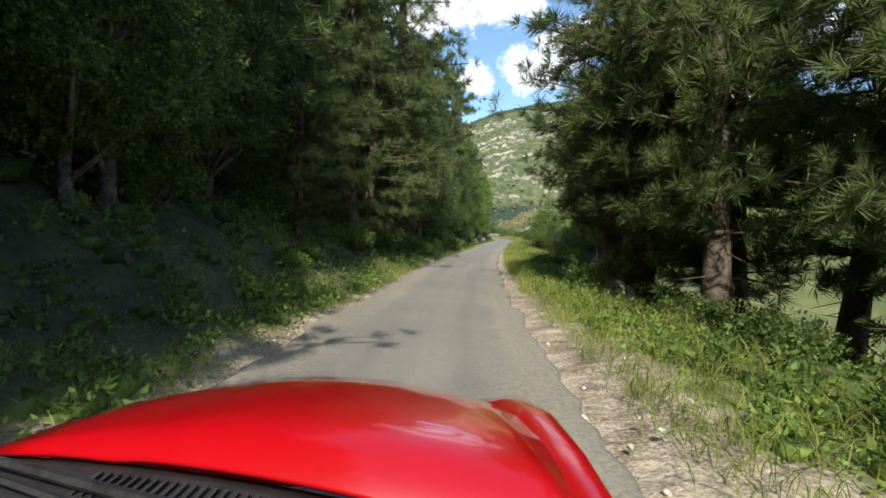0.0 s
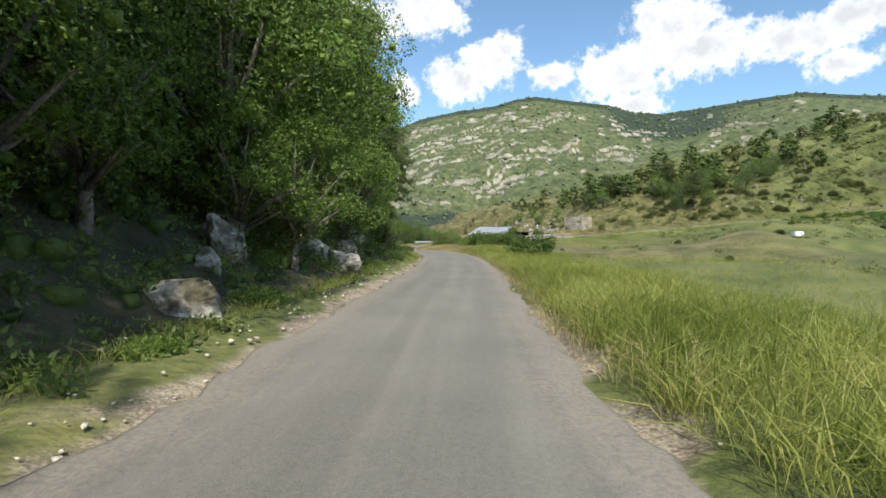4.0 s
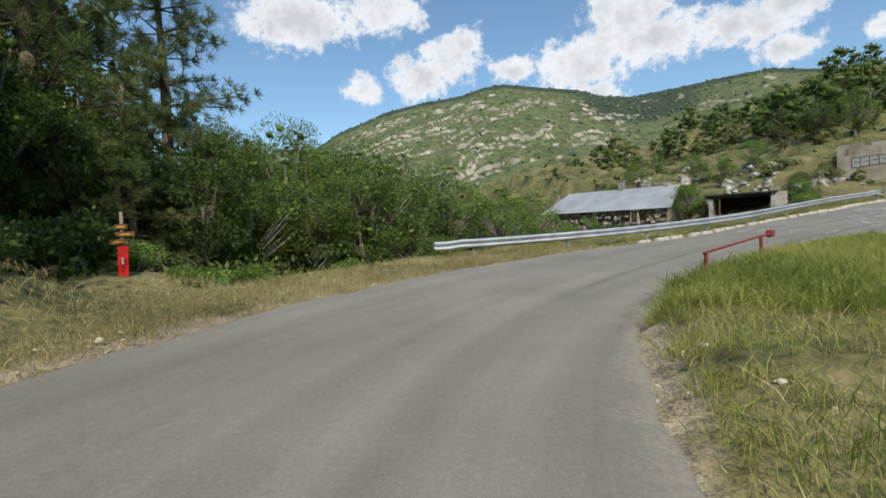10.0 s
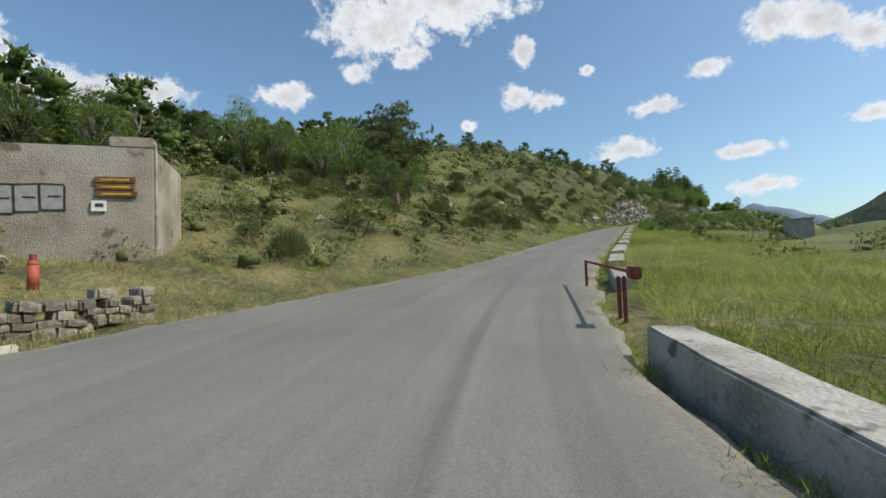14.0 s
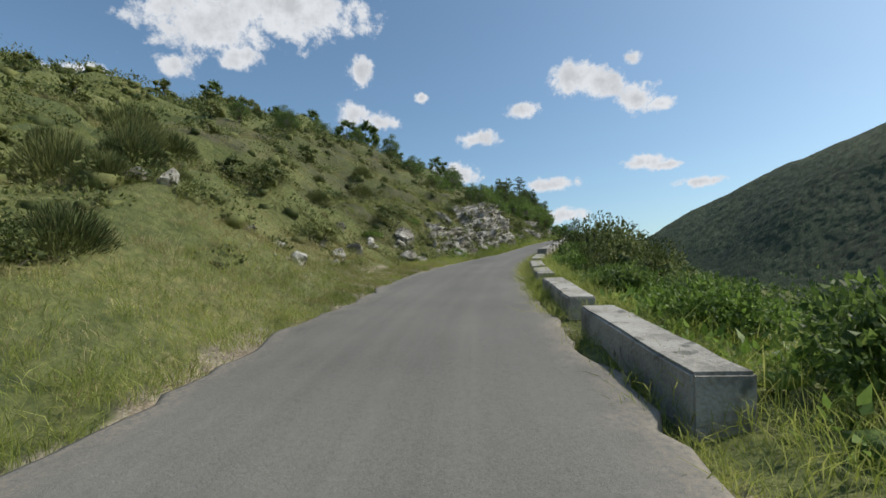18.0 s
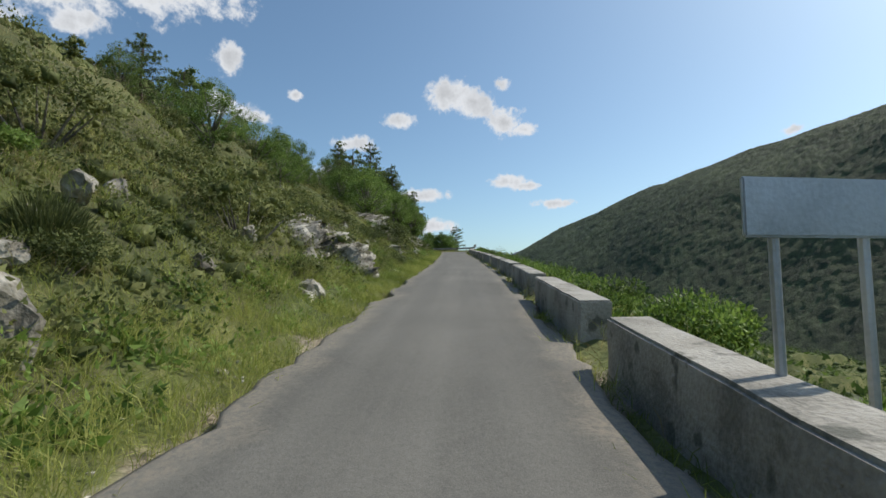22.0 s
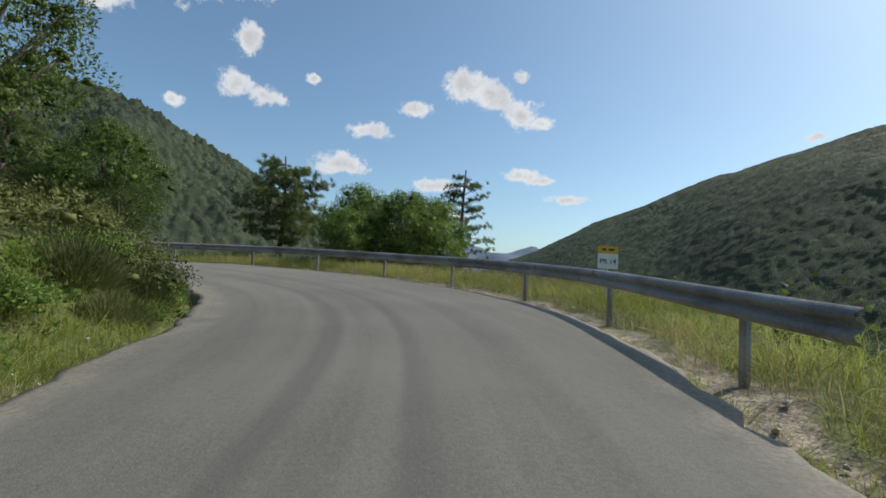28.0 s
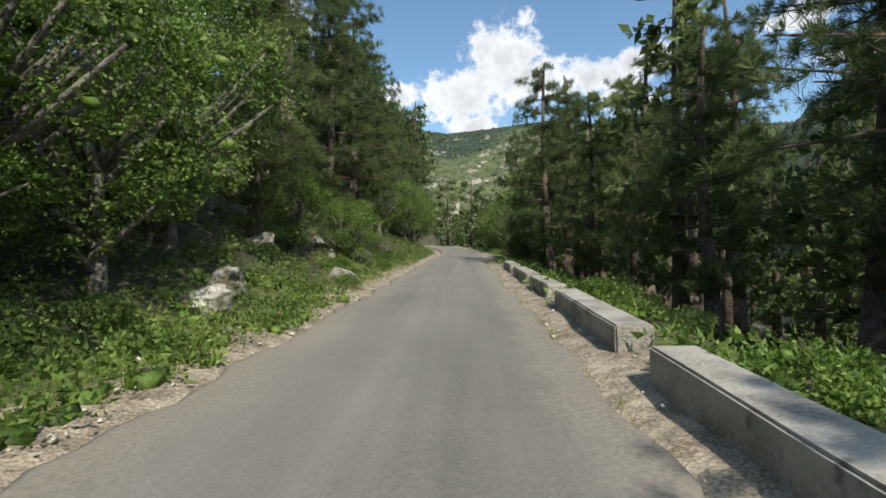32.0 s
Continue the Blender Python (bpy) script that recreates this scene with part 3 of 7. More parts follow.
def land(x, y):
    """Height of the ground, and how far it is from the asphalt and along the road, for arrays of places."""
    x, y = np.asarray(x, float), np.asarray(y, float)
    shape = x.shape
    x, y = x.ravel(), y.ravel()
    near = np.empty(len(x), int)
    for i in range(0, len(x), 20000):
        q = slice(i, i + 20000)
        near[q] = ((x[q, None] - LINE[None, ::2, 0]) ** 2 + (y[q, None] - LINE[None, ::2, 1]) ** 2).argmin(1) * 2
    lat = (x - LINE[near, 0]) * RIGHT[near, 0] + (y - LINE[near, 1]) * RIGHT[near, 1]
    dist = np.hypot(x - LINE[near, 0], y - LINE[near, 1]) * np.where(lat < 0, -1, 1)
    s = ALONG[near]
    edge = np.where(lat < 0, -LEFT_EDGE[near], RIGHT_EDGE[near])
    off = np.abs(dist) - edge
    sl = np.array(SLOPES, float)
    rise = np.where(lat < 0, np.interp(s, sl[:, 0], sl[:, 1]), np.interp(s, sl[:, 0], sl[:, 3]))
    cap = np.where(lat < 0, np.interp(s, sl[:, 0], sl[:, 2]), np.interp(s, sl[:, 0], sl[:, 4]))
    flat = np.where(lat < 0, np.interp(s, [0, 60, 75, 90, 112, 122, 147, 155, 162, 195, 210, 250, 262, 275, 385, 400, 420], [1.1, 1.1, 2.0, 1.6, 1.4, 0.9, 0.7, 1.6, 3.0, 2.5, 1.0, 1.0, 2.2, 1.1, 1.1, 1.0, 1.4]), np.interp(s, [0, 200, 240, 300, 380, 388, 402, 412, 470], [1.6, 1.6, 1.2, 1.0, 1.4, 5.0, 5.0, 2.0, 1.6]))
    run = np.maximum(off - flat, 0)
    cap = np.where(np.abs(cap) < 0.3, 0.3 * np.sign(cap + 1e-6), cap)
    h = np.sign(cap) * np.abs(cap) * (1 - np.exp(-np.abs(rise) * run / np.abs(cap)))
    road = LINE[near, 2] + np.clip(dist, -8, 8) * TILT[near]
    # the meadow inside the right-hand bend is level, then climbs beside the road
    inside = (lat > 0) * np.clip((s + 30) / 60, 0, 1) * np.clip((392 - s) / 20, 0, 1)
    level = -4.9 + np.interp(x, [15, 35, 50, 66, 81, 95], [0, 0.5, 1.9, 3.2, 4.4, 5.0]) * np.clip((y - 125) / 25, 0, 1) + 0.02 * (y - 120) * (y > 120) + 0.6 * fbm(x, y, 60, 2, 5)
    drop = np.clip((x - 95) / 60, 0, 1)
    level = level - 30 * drop * drop * (3 - 2 * drop)
    w = inside * np.clip((run - 0.5) / np.interp(s, [0, 190, 215, 262, 300], [10, 8, 14, 30, 60]), 0, 1)
    w = w * w * (3 - 2 * w)
    z = (road + h) * (1 - w) + level * w
    rough = np.clip(run / 5, 0, 1)
    z = z + rough * (0.9 * fbm(x, y, 14, 3, 1) * np.clip(np.abs(rise) * 2, 0.1, 1.2) + 2.2 * np.clip(run / 40, 0, 1) * fbm(x, y, 55, 2, 2))
    # verge: a little below the asphalt, then a low shoulder
    z = z - np.interp(off, [-1.0, -0.4, 0.55, 1.0], [0.5, 0.32, 0.07, 0.0])
    # a low grassy bank where the barrier stands
    bank = (lat > 0) * np.clip((s - 153) / 5, 0, 1) * np.clip((173 - s) / 5, 0, 1) * np.clip((off - 0.15) / 0.6, 0, 1) * np.clip((9 - off) / 5, 0, 1)
    z = z + 0.34 * bank * bank * (3 - 2 * bank)
    bank = (lat > 0) * np.clip((s - 96) / 14, 0, 1) * np.clip((150 - s) / 12, 0, 1) * np.clip((off - 0.6) / 2.2, 0, 1) * np.clip((13 - off) / 6, 0, 1)
    z = z + 0.42 * bank * bank * (3 - 2 * bank)
    # far away the valley floor takes over
    away = np.clip((run - 90) / 260, 0, 1)
    away = away * away * (3 - 2 * away)
    z = z * (1 - away) + (-34 + 4 * fbm(x, y, 300, 2, 3)) * away
    return z.reshape(shape), off.reshape(shape), s.reshape(shape), lat.reshape(shape)


def ground_z(x, y):
    return float(land(np.array([x]), np.array([y]))[0][0])


def stretched(lo, hi, step, far, growth=1.12):
    mid = np.arange(lo, hi + step, step)
    out, d, p = [], step, hi + step
    while p < far:
        d *= growth
        p += d
        out.append(p)
    left, d, p = [], step, lo
    while p > -far:
        d *= growth
        p -= d
        left.append(p)
    return np.r_[left[::-1], mid, out]


gx, gy = np.meshgrid(stretched(-16, 262, 1.1, 3500), stretched(-20, 232, 1.1, 3500), indexing="ij")
gz, goff, galong, glat = land(gx, gy)
idx = np.arange(gx.size).reshape(gx.shape)
gfaces = np.stack([idx[:-1, :-1], idx[1:, :-1], idx[1:, 1:], idx[:-1, 1:]], -1).reshape(-1, 4)
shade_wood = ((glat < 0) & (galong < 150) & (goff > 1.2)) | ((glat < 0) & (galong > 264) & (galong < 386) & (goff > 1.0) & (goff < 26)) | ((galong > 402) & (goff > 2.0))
dryness = np.where(glat < 0, np.interp(galong, [144, 151, 165, 172, 185, 215, 240, 300, 400], [0.1, 0.9, 0.9, 0.4, 0.7, 0.6, 0.45, 0.35, 0.2]), np.interp(galong, [60, 110, 130, 190, 210, 260], [0.15, 0.5, 0.7, 0.6, 0.4, 0.35]))
gravelly = np.where(glat < 0, np.interp(galong, [0, 60, 78, 95, 140, 150, 165, 200, 215, 250, 258, 268, 400, 412], [0.5, 0.4, 0.6, 0.5, 0.4, 0.8, 0.4, 0.25, 0.15, 0.3, 2.2, 0.2, 0.2, 1.0]),
                    np.interp(galong, [0, 45, 60, 75, 130, 260, 300, 385, 400, 415], [1.2, 0.7, 0.35, 0.3, 0.4, 0.25, 0.3, 0.6, 0.6, 0.9]))
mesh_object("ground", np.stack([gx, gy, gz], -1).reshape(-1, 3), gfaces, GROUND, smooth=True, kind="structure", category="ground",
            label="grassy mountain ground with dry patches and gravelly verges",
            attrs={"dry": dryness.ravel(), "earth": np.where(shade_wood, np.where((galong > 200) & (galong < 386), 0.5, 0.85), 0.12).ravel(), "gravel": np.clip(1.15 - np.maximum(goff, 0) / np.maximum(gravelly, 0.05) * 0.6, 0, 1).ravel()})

# asphalt: many corners across, with a slight camber, small dips and frayed edges
fine_s = np.arange(ALONG[0], ALONG[-1], 0.3)
along_i = np.interp(fine_s, ALONG, np.arange(len(ALONG)))
on_line = lambda column: np.interp(along_i, np.arange(len(ALONG)), column)
cross = np.array([0.0, 0.004, 0.02, 0.06, 0.12, 0.2, 0.3, 0.4, 0.5, 0.6, 0.7, 0.8, 0.88, 0.94, 0.98, 0.996, 1.0])
camber = np.interp(cross, [0.0, 0.004, 0.02, 0.12, 0.5, 0.88, 0.98, 0.996, 1.0], [-0.4, -0.012, 0.0, 0.012, 0.03, 0.012, 0.0, -0.012, -0.4])
fray = [0.13 * fbm(fine_s, 0 * fine_s + k, 3.5, 3, 8) + 0.07 * fbm(fine_s, 0 * fine_s + k, 0.9, 2, 12) for k in (0, 50)]
fl, fr = on_line(LEFT_EDGE) + fray[0], on_line(RIGHT_EDGE) + fray[1]
rl, rr = LEFT_EDGE, RIGHT_EDGE
lats = fl[:, None] + (fr - fl)[:, None] * cross[None]
rz = on_line(LINE[:, 2])[:, None] + lats * on_line(TILT)[:, None] + camber[None] + 0.008 * fbm(fine_s[:, None] + 0 * lats, lats * 2, 4, 2, 10)
rv = np.stack([on_line(LINE[:, 0])[:, None] + lats * on_line(RIGHT[:, 0])[:, None], on_line(LINE[:, 1])[:, None] + lats * on_line(RIGHT[:, 1])[:, None], rz], -1)
nc = len(cross)
ri = np.arange(rv.shape[0] * nc).reshape(-1, nc)
rf = np.stack([ri[:-1, :-1], ri[:-1, 1:], ri[1:, 1:], ri[1:, :-1]], -1).reshape(-1, 4)
every = lambda column: np.repeat(column, nc)
mesh_object("road", rv.reshape(-1, 3), rf, ASPHALT, smooth=True, kind="structure", category="road", label="narrow worn grey asphalt mountain road",
            attrs={"along": every(fine_s), "across": lats.ravel(), "margin": np.minimum(lats - fl[:, None], fr[:, None] - lats).ravel() - every(np.interp(fine_s, [0, 55, 100, 170, 200, 260, 384, 400], [0.35, 0.3, 0.1, -0.1, -0.05, 0.0, 0.1, 0.25])),
                   "wear": every(np.interp(fine_s, [60, 110, 132, 150, 190, 215, 330, 355, 385, 404, 415], [0.3, 0.3, 1.0, 1.0, 1.0, 0.3, 0.25, 0.7, 1.0, 0.8, 0.1])), "old": every(np.interp(fine_s, [160, 215, 270, 385, 405], [0.0, 0.45, 0.85, 0.85, 0.1]))})

# ---- mountains round the valley ----


def hill_material(name, greens, rock, rock_from):
    """Scrub and grass on the gentle parts, bare rock on the steep ones."""
    m = bpy.data.materials.new(name)
    m.use_nodes = True
    n, l = m.node_tree.nodes, m.node_tree.links
    p = n["Principled BSDF"]
    p.inputs["Roughness"].default_value = 0.95
    geo = n.new("ShaderNodeNewGeometry")
    big, mid = n.new("ShaderNodeTexNoise"), n.new("ShaderNodeTexNoise")
    for t, s in ((big, 0.012), (mid, 0.09)):
        t.inputs["Scale"].default_value, t.inputs["Detail"].default_value = s, 12.0
        l.new(geo.outputs["Position"], t.inputs["Vector"])
    r = n.new("ShaderNodeValToRGB")
    e = r.color_ramp.elements
    e[0].position, e[0].color, e[1].position, e[1].color = 0.38, (*greens[0], 1), 0.64, (*greens[1], 1)
    l.new(mid.outputs[0], r.inputs["Fac"])
    sep = n.new("ShaderNodeSeparateXYZ")
    l.new(geo.outputs["True Normal"], sep.inputs[0])
    j = n.new("ShaderNodeMath")
    j.operation = "MULTIPLY_ADD"
    l.new(mid.outputs[0], j.inputs[0])
    j.inputs[1].default_value = 0.9
    l.new(sep.outputs["Z"], j.inputs[2])
    last = j.outputs[0]
    s = n.new("ShaderNodeMapRange")
    s.inputs["From Min"].default_value, s.inputs["From Max"].default_value = rock_from + 0.45, rock_from + 0.33
    l.new(last, s.inputs["Value"])
    rr = n.new("ShaderNodeValToRGB")
    e = rr.color_ramp.elements
    e[0].position, e[0].color, e[1].position, e[1].color = 0.35, (*[v * 0.5 for v in rock], 1), 0.65, (*rock, 1)
    l.new(big.outputs[0], rr.inputs["Fac"])
    mx = n.new("ShaderNodeMix")
    mx.data_type = "RGBA"
    l.new(s.outputs[0], mx.inputs["Factor"])
    l.new(r.outputs[0], mx.inputs["A"])
    l.new(rr.outputs[0], mx.inputs["B"])
    l.new(mx.outputs["Result"], p.inputs["Base Color"])
    return m


def cliff_material():
    """Green scrub, pale limestone ledges, and one dark green for conifers and a painted cloud shadow."""
    m = bpy.data.materials.new("cliff_mountain")
    m.use_nodes = True
    n, l = m.node_tree.nodes, m.node_tree.links
    p = n["Principled BSDF"]
    p.inputs["Roughness"].default_value = 0.95
    geo = n.new("ShaderNodeNewGeometry")

    def ramp(scale, stops, detail=10.0, stretch=(1, 1, 1)):
        v = n.new("ShaderNodeVectorMath")
        v.operation = "MULTIPLY"
        v.inputs[1].default_value = stretch
        l.new(geo.outputs["Position"], v.inputs[0])
        t = n.new("ShaderNodeTexNoise")
        t.inputs["Scale"].default_value, t.inputs["Detail"].default_value, t.inputs["Roughness"].default_value = scale, detail, 0.62
        l.new(v.outputs[0], t.inputs["Vector"])
        r = n.new("ShaderNodeValToRGB")
        e = r.color_ramp.elements
        e[0].position, e[0].color, e[1].position, e[1].color = stops[0][0], (*stops[0][1], 1), stops[-1][0], (*stops[-1][1], 1)
        for pos, col in stops[1:-1]:
            e.new(pos).color = (*col, 1)
        l.new(t.outputs[0], r.inputs["Fac"])
        return t.outputs[0], r.outputs[0]

    def mix(fac, a, b):
        x = n.new("ShaderNodeMix")
        x.data_type = "RGBA"
        l.new(fac, x.inputs["Factor"])
        l.new(a, x.inputs["A"])
        l.new(b, x.inputs["B"])
        return x.outputs["Result"]

    def where(name, jitter, lo, hi):
        a = n.new("ShaderNodeAttribute")
        a.attribute_name = name
        j = n.new("ShaderNodeMath")
        j.operation = "MULTIPLY_ADD"
        l.new(jitter, j.inputs[0])
        j.inputs[1].default_value = 1.1
        l.new(a.outputs["Fac"], j.inputs[2])
        r = n.new("ShaderNodeMapRange")
        r.inputs["From Min"].default_value, r.inputs["From Max"].default_value = lo + 0.55, hi + 0.55
        l.new(j.outputs[0], r.inputs["Value"])
        return r.outputs[0]

    spots, scrub = ramp(0.05, ((0.34, (0.03, 0.046, 0.015)), (0.5, (0.07, 0.088, 0.033)), (0.68, (0.14, 0.145, 0.068))), 12.0)
    streaks, rock = ramp(0.035, ((0.3, (0.1, 0.098, 0.075)), (0.48, (0.2, 0.185, 0.145)), (0.68, (0.36, 0.33, 0.265))), 12.0, (1, 1, 0.35))
    # dark green of the conifers, also used to paint the cloud shadow
    _, trees = ramp(0.09, ((0.35, (0.012, 0.022, 0.012)), (0.65, (0.032, 0.05, 0.026))), 10.0)
    c = mix(where("conifers", spots, 0.25, 0.6), scrub, trees)
    c = mix(where("cliff", streaks, 0.42, 0.62), c, rock)
    l.new(c, p.inputs["Base Color"])
    return m


CLIFFS = cliff_material()
WOODS = hill_material("wooded_slope", ((0.05, 0.085, 0.035), (0.1, 0.15, 0.06)), (0.1, 0.1, 0.07), 0.1)
# distance haze painted into the slope and rock colours
HAZED_BLUE = hill_material("far_ridge", ((0.1, 0.14, 0.2), (0.14, 0.18, 0.24)), (0.16, 0.2, 0.26), 0.1)


def grid_object(name, x, y, z, mat, **tags):
    i = np.arange(x.size).reshape(x.shape)
    f = np.stack([i[:-1, :-1], i[1:, :-1], i[1:, 1:], i[:-1, 1:]], -1).reshape(-1, 4)
    return mesh_object(name, np.stack([x, y, z], -1).reshape(-1, 3), f, mat, kind="structure", **tags)


ICO = bmesh.new()
bmesh.ops.create_icosphere(ICO, subdivisions=1, radius=1.0)
ICO_V = np.array([v.co[:] for v in ICO.verts])
ICO_F = np.array([[v.index for v in f.verts] for f in ICO.faces])
ICO.free()


def clumps(name, centres, radii, mat, stretch=1.2, **tags):
    """Far crowns: one small ragged clump each, all in one mesh."""
    n = len(centres)
    v = ICO_V[None] * (1 + 0.35 * rng.standard_normal((n, len(ICO_V), 1)))
    turn = rng.uniform(0, 2 * np.pi, n)
    c, s = np.cos(turn)[:, None], np.sin(turn)[:, None]
    v = np.stack([v[..., 0] * c - v[..., 1] * s, v[..., 0] * s + v[..., 1] * c, v[..., 2] * stretch], -1)
    v = v * np.asarray(radii)[:, None, None] + np.asarray(centres)[:, None, :]
    f = ICO_F[None] + (np.arange(n) * len(ICO_V))[:, None, None]
    return mesh_object(name, v.reshape(-1, 3), f.reshape(-1, 3), mat, kind="stuff", smooth=True, **tags)


# the cliff mountain to the north, with its ledges
CREST = np.array(((34, 3.0), (22, 5.5), (14, 9.2), (10, 9.3), (7.3, 11.0), (5, 11.9), (2, 13.1), (-2, 14.0), (-7, 14.6), (-9.5, 15.3), (-11.8, 15.5), (-16, 14.8), (-20, 14.1), (-22.5, 13.2), (-25.5, 12.7), (-29, 12.9), (-34, 13.2), (-38, 13.3), (-44, 12.0), (-60, 10), (-75, 8)), float)[::-1]
AWAY, FOOT = 1900.0, 700.0
az = np.linspace(-62, 34, 560)
dist = FOOT + (AWAY * 1.16 - FOOT) * np.linspace(0, 1, 250)
A2, D2 = np.meshgrid(np.radians(az), dist, indexing="ij")
mx_, my_ = -2 - np.sin(A2) * D2, 120 + np.cos(A2) * D2
up = np.tan(np.radians(np.interp(az, CREST[:, 0], CREST[:, 1])))[:, None] * AWAY
u = np.clip((D2 - FOOT) / (AWAY - FOOT) + 0.05 * fbm(mx_, my_, 420, 3, 21) * np.clip(2 * (AWAY - D2) / AWAY, 0, 1), 0, 1.3)
g = np.where(u < 1, 0.12 * u + 0.88 * u ** 1.25, 1 - (u - 1) ** 2 * 1.6)
gully = fbm(mx_ + 60 * fbm(mx_, my_, 300, 2, 25), my_ * 0.3, 190, 4, 26)
steps = 22.0
tilted = g * steps + 1.5 * fbm(mx_, my_, 800, 2, 22) + 1.0 * (A2 + 0.1) + 0.55 * fbm(mx_, my_, 130, 3, 27)
part_of = tilted - np.floor(tilted)
stair = np.floor(tilted) + np.clip((part_of - 0.45) / 0.3, 0, 1)
patchy = np.clip(0.35 + 1.4 * fbm(mx_, my_, 260, 4, 24) + 0.5 * np.exp(-((np.degrees(A2) + 1) / 13) ** 2), 0, 1)
ledge = np.clip((g - 0.1) / 0.1, 0, 1) * np.clip((0.96 - g) / 0.1, 0, 1) * patchy
mz_ = -34 + (up + 34) * (g + ledge * (stair - tilted) / steps * 0.9) + (9 * gully + 6 * fbm(mx_, my_, 60, 3, 23)) * np.clip(g * 3, 0, 1) * np.clip(1.1 - g, 0.06, 1)
steep = np.clip(np.interp(part_of, [0.46, 0.52, 0.66, 0.72], [0, 1, 1, 0]) * np.clip(ledge * 1.3 - 0.22, 0, 1), 0, 1)
# first term paints a cloud's shadow below the crest; the others are conifers
conifers = np.clip(np.exp(-((np.degrees(A2) + 26) / 5.5) ** 2) * np.clip((g - 0.62) / 0.12, 0, 1) * 1.3 + np.clip((0.16 - g) / 0.06, 0, 0.8) + np.clip((g - 0.93) / 0.05, 0, 0.6), 0, 1)
grid_object("mountain_north", mx_, my_, mz_, CLIFFS, category="mountain", label="limestone mountain with pale cliff ledges and green scrub", attrs={"cliff": steep.ravel(), "conifers": conifers.ravel()})
pick = rng.integers(0, mx_.size, 9000)
pu, ps, pc = g.ravel()[pick], steep.ravel()[pick], conifers.ravel()[pick]
pick = pick[(D2.ravel()[pick] < AWAY * 1.02) & (ps < 0.3) & (rng.random(len(pick)) < 0.35 + 0.6 * pc)]
clumps("mountain_scrub", np.stack([mx_.ravel()[pick], my_.ravel()[pick], mz_.ravel()[pick] + 1.5], -1) + rng.uniform(-4, 4, (len(pick), 3)) * [1, 1, 0], rng.uniform(2.0, 5.0, len(pick)), FIR, 1.0,
       category="scrub", label="dark green scrub and small trees on the cliffs")

# the wooded ridge across the valley to the south
RIDGE = spline(((-420, -380, 180), (-200, -330, 170), (0, -290, 160), (200, -222, 140), (324, -182, 114), (397, -156, 103), (480, -134, 86), (564, -115, 64), (700, -85, 20), (800, -70, -30)), 12.0)
rd = np.gradient(RIDGE[:, :2], axis=0)
rd /= np.linalg.norm(rd, axis=1)[:, None]
rn = np.stack([-rd[:, 1], rd[:, 0]], 1)
v = np.linspace(-0.6, 1.0, 60)
wide = 205.0
sx = RIDGE[:, 0][:, None] + rn[:, 0][:, None] * v[None] * wide
sy = RIDGE[:, 1][:, None] + rn[:, 1][:, None] * v[None] * wide
fall = np.where(v > 0, (1 - np.cos(np.pi * np.clip(v, 0, 1))) / 2 * 0.45 + 0.55 * np.clip(v, 0, 1), np.abs(v) * 0.8)[None]
sz = RIDGE[:, 2][:, None] * (1 - fall) - 48 * fall + 3 * fbm(sx, sy, 110, 4, 31) * np.clip(1.0 - np.abs(v), 0.15, 1)[None]
grid_object("ridge_south", sx, sy, sz, WOODS, category="ridge", label="steep ridge covered in dark green woodland")
# the pine hill to the east
ex, ey = np.meshgrid(np.linspace(330, 900, 90), np.linspace(-60, 620, 100), indexing="ij")
ez = -46 + 168 * np.exp(-((ex - 565) / 165) ** 2 - ((ey - 275) / 150) ** 2) + 40 * np.exp(-((ex - 560) / 120) ** 2 - ((ey - 120) / 80) ** 2) + 6 * fbm(ex, ey, 80, 3, 41)
grid_object("hill_east", ex, ey, ez, WOODS, category="hill", label="rounded hill covered in dark pine forest")


def crowns_over(x, y, z, cell, rise, pointed, seed):
    """Lifts a close-meshed slope into a closed roof of tree crowns: round, or pointed as conifers are. Returns heights and each crown's shade."""
    out, tint = np.zeros_like(x), np.zeros_like(x)
    ci, cj = np.floor(x / cell).astype(int), np.floor(y / cell).astype(int)
    chance = lambda i, j, k: np.modf(np.abs(np.sin(i * 12.9898 + j * 78.233 + k * 37.719 + seed) * 43758.5453))[0]
    for di in (-1, 0, 1):
        for dj in (-1, 0, 1):
            i, j = ci + di, cj + dj
            px, py = (i + chance(i, j, 1)) * cell, (j + chance(i, j, 2)) * cell
            r = cell * (0.55 + 0.5 * chance(i, j, 3))
            d = np.hypot(x - px, y - py) / r
            h = r * rise * (np.clip(1 - d, 0, 1) * 1.5 if pointed else np.sqrt(np.clip(1 - d * d, 0, 1))) * (0.7 + 0.6 * chance(i, j, 4))
            tint = np.where(h > out, chance(i, j, 5), tint)
            out = np.maximum(out, h)
    return z + out + 0.25 * fbm(x, y, 2.4, 2, seed), tint


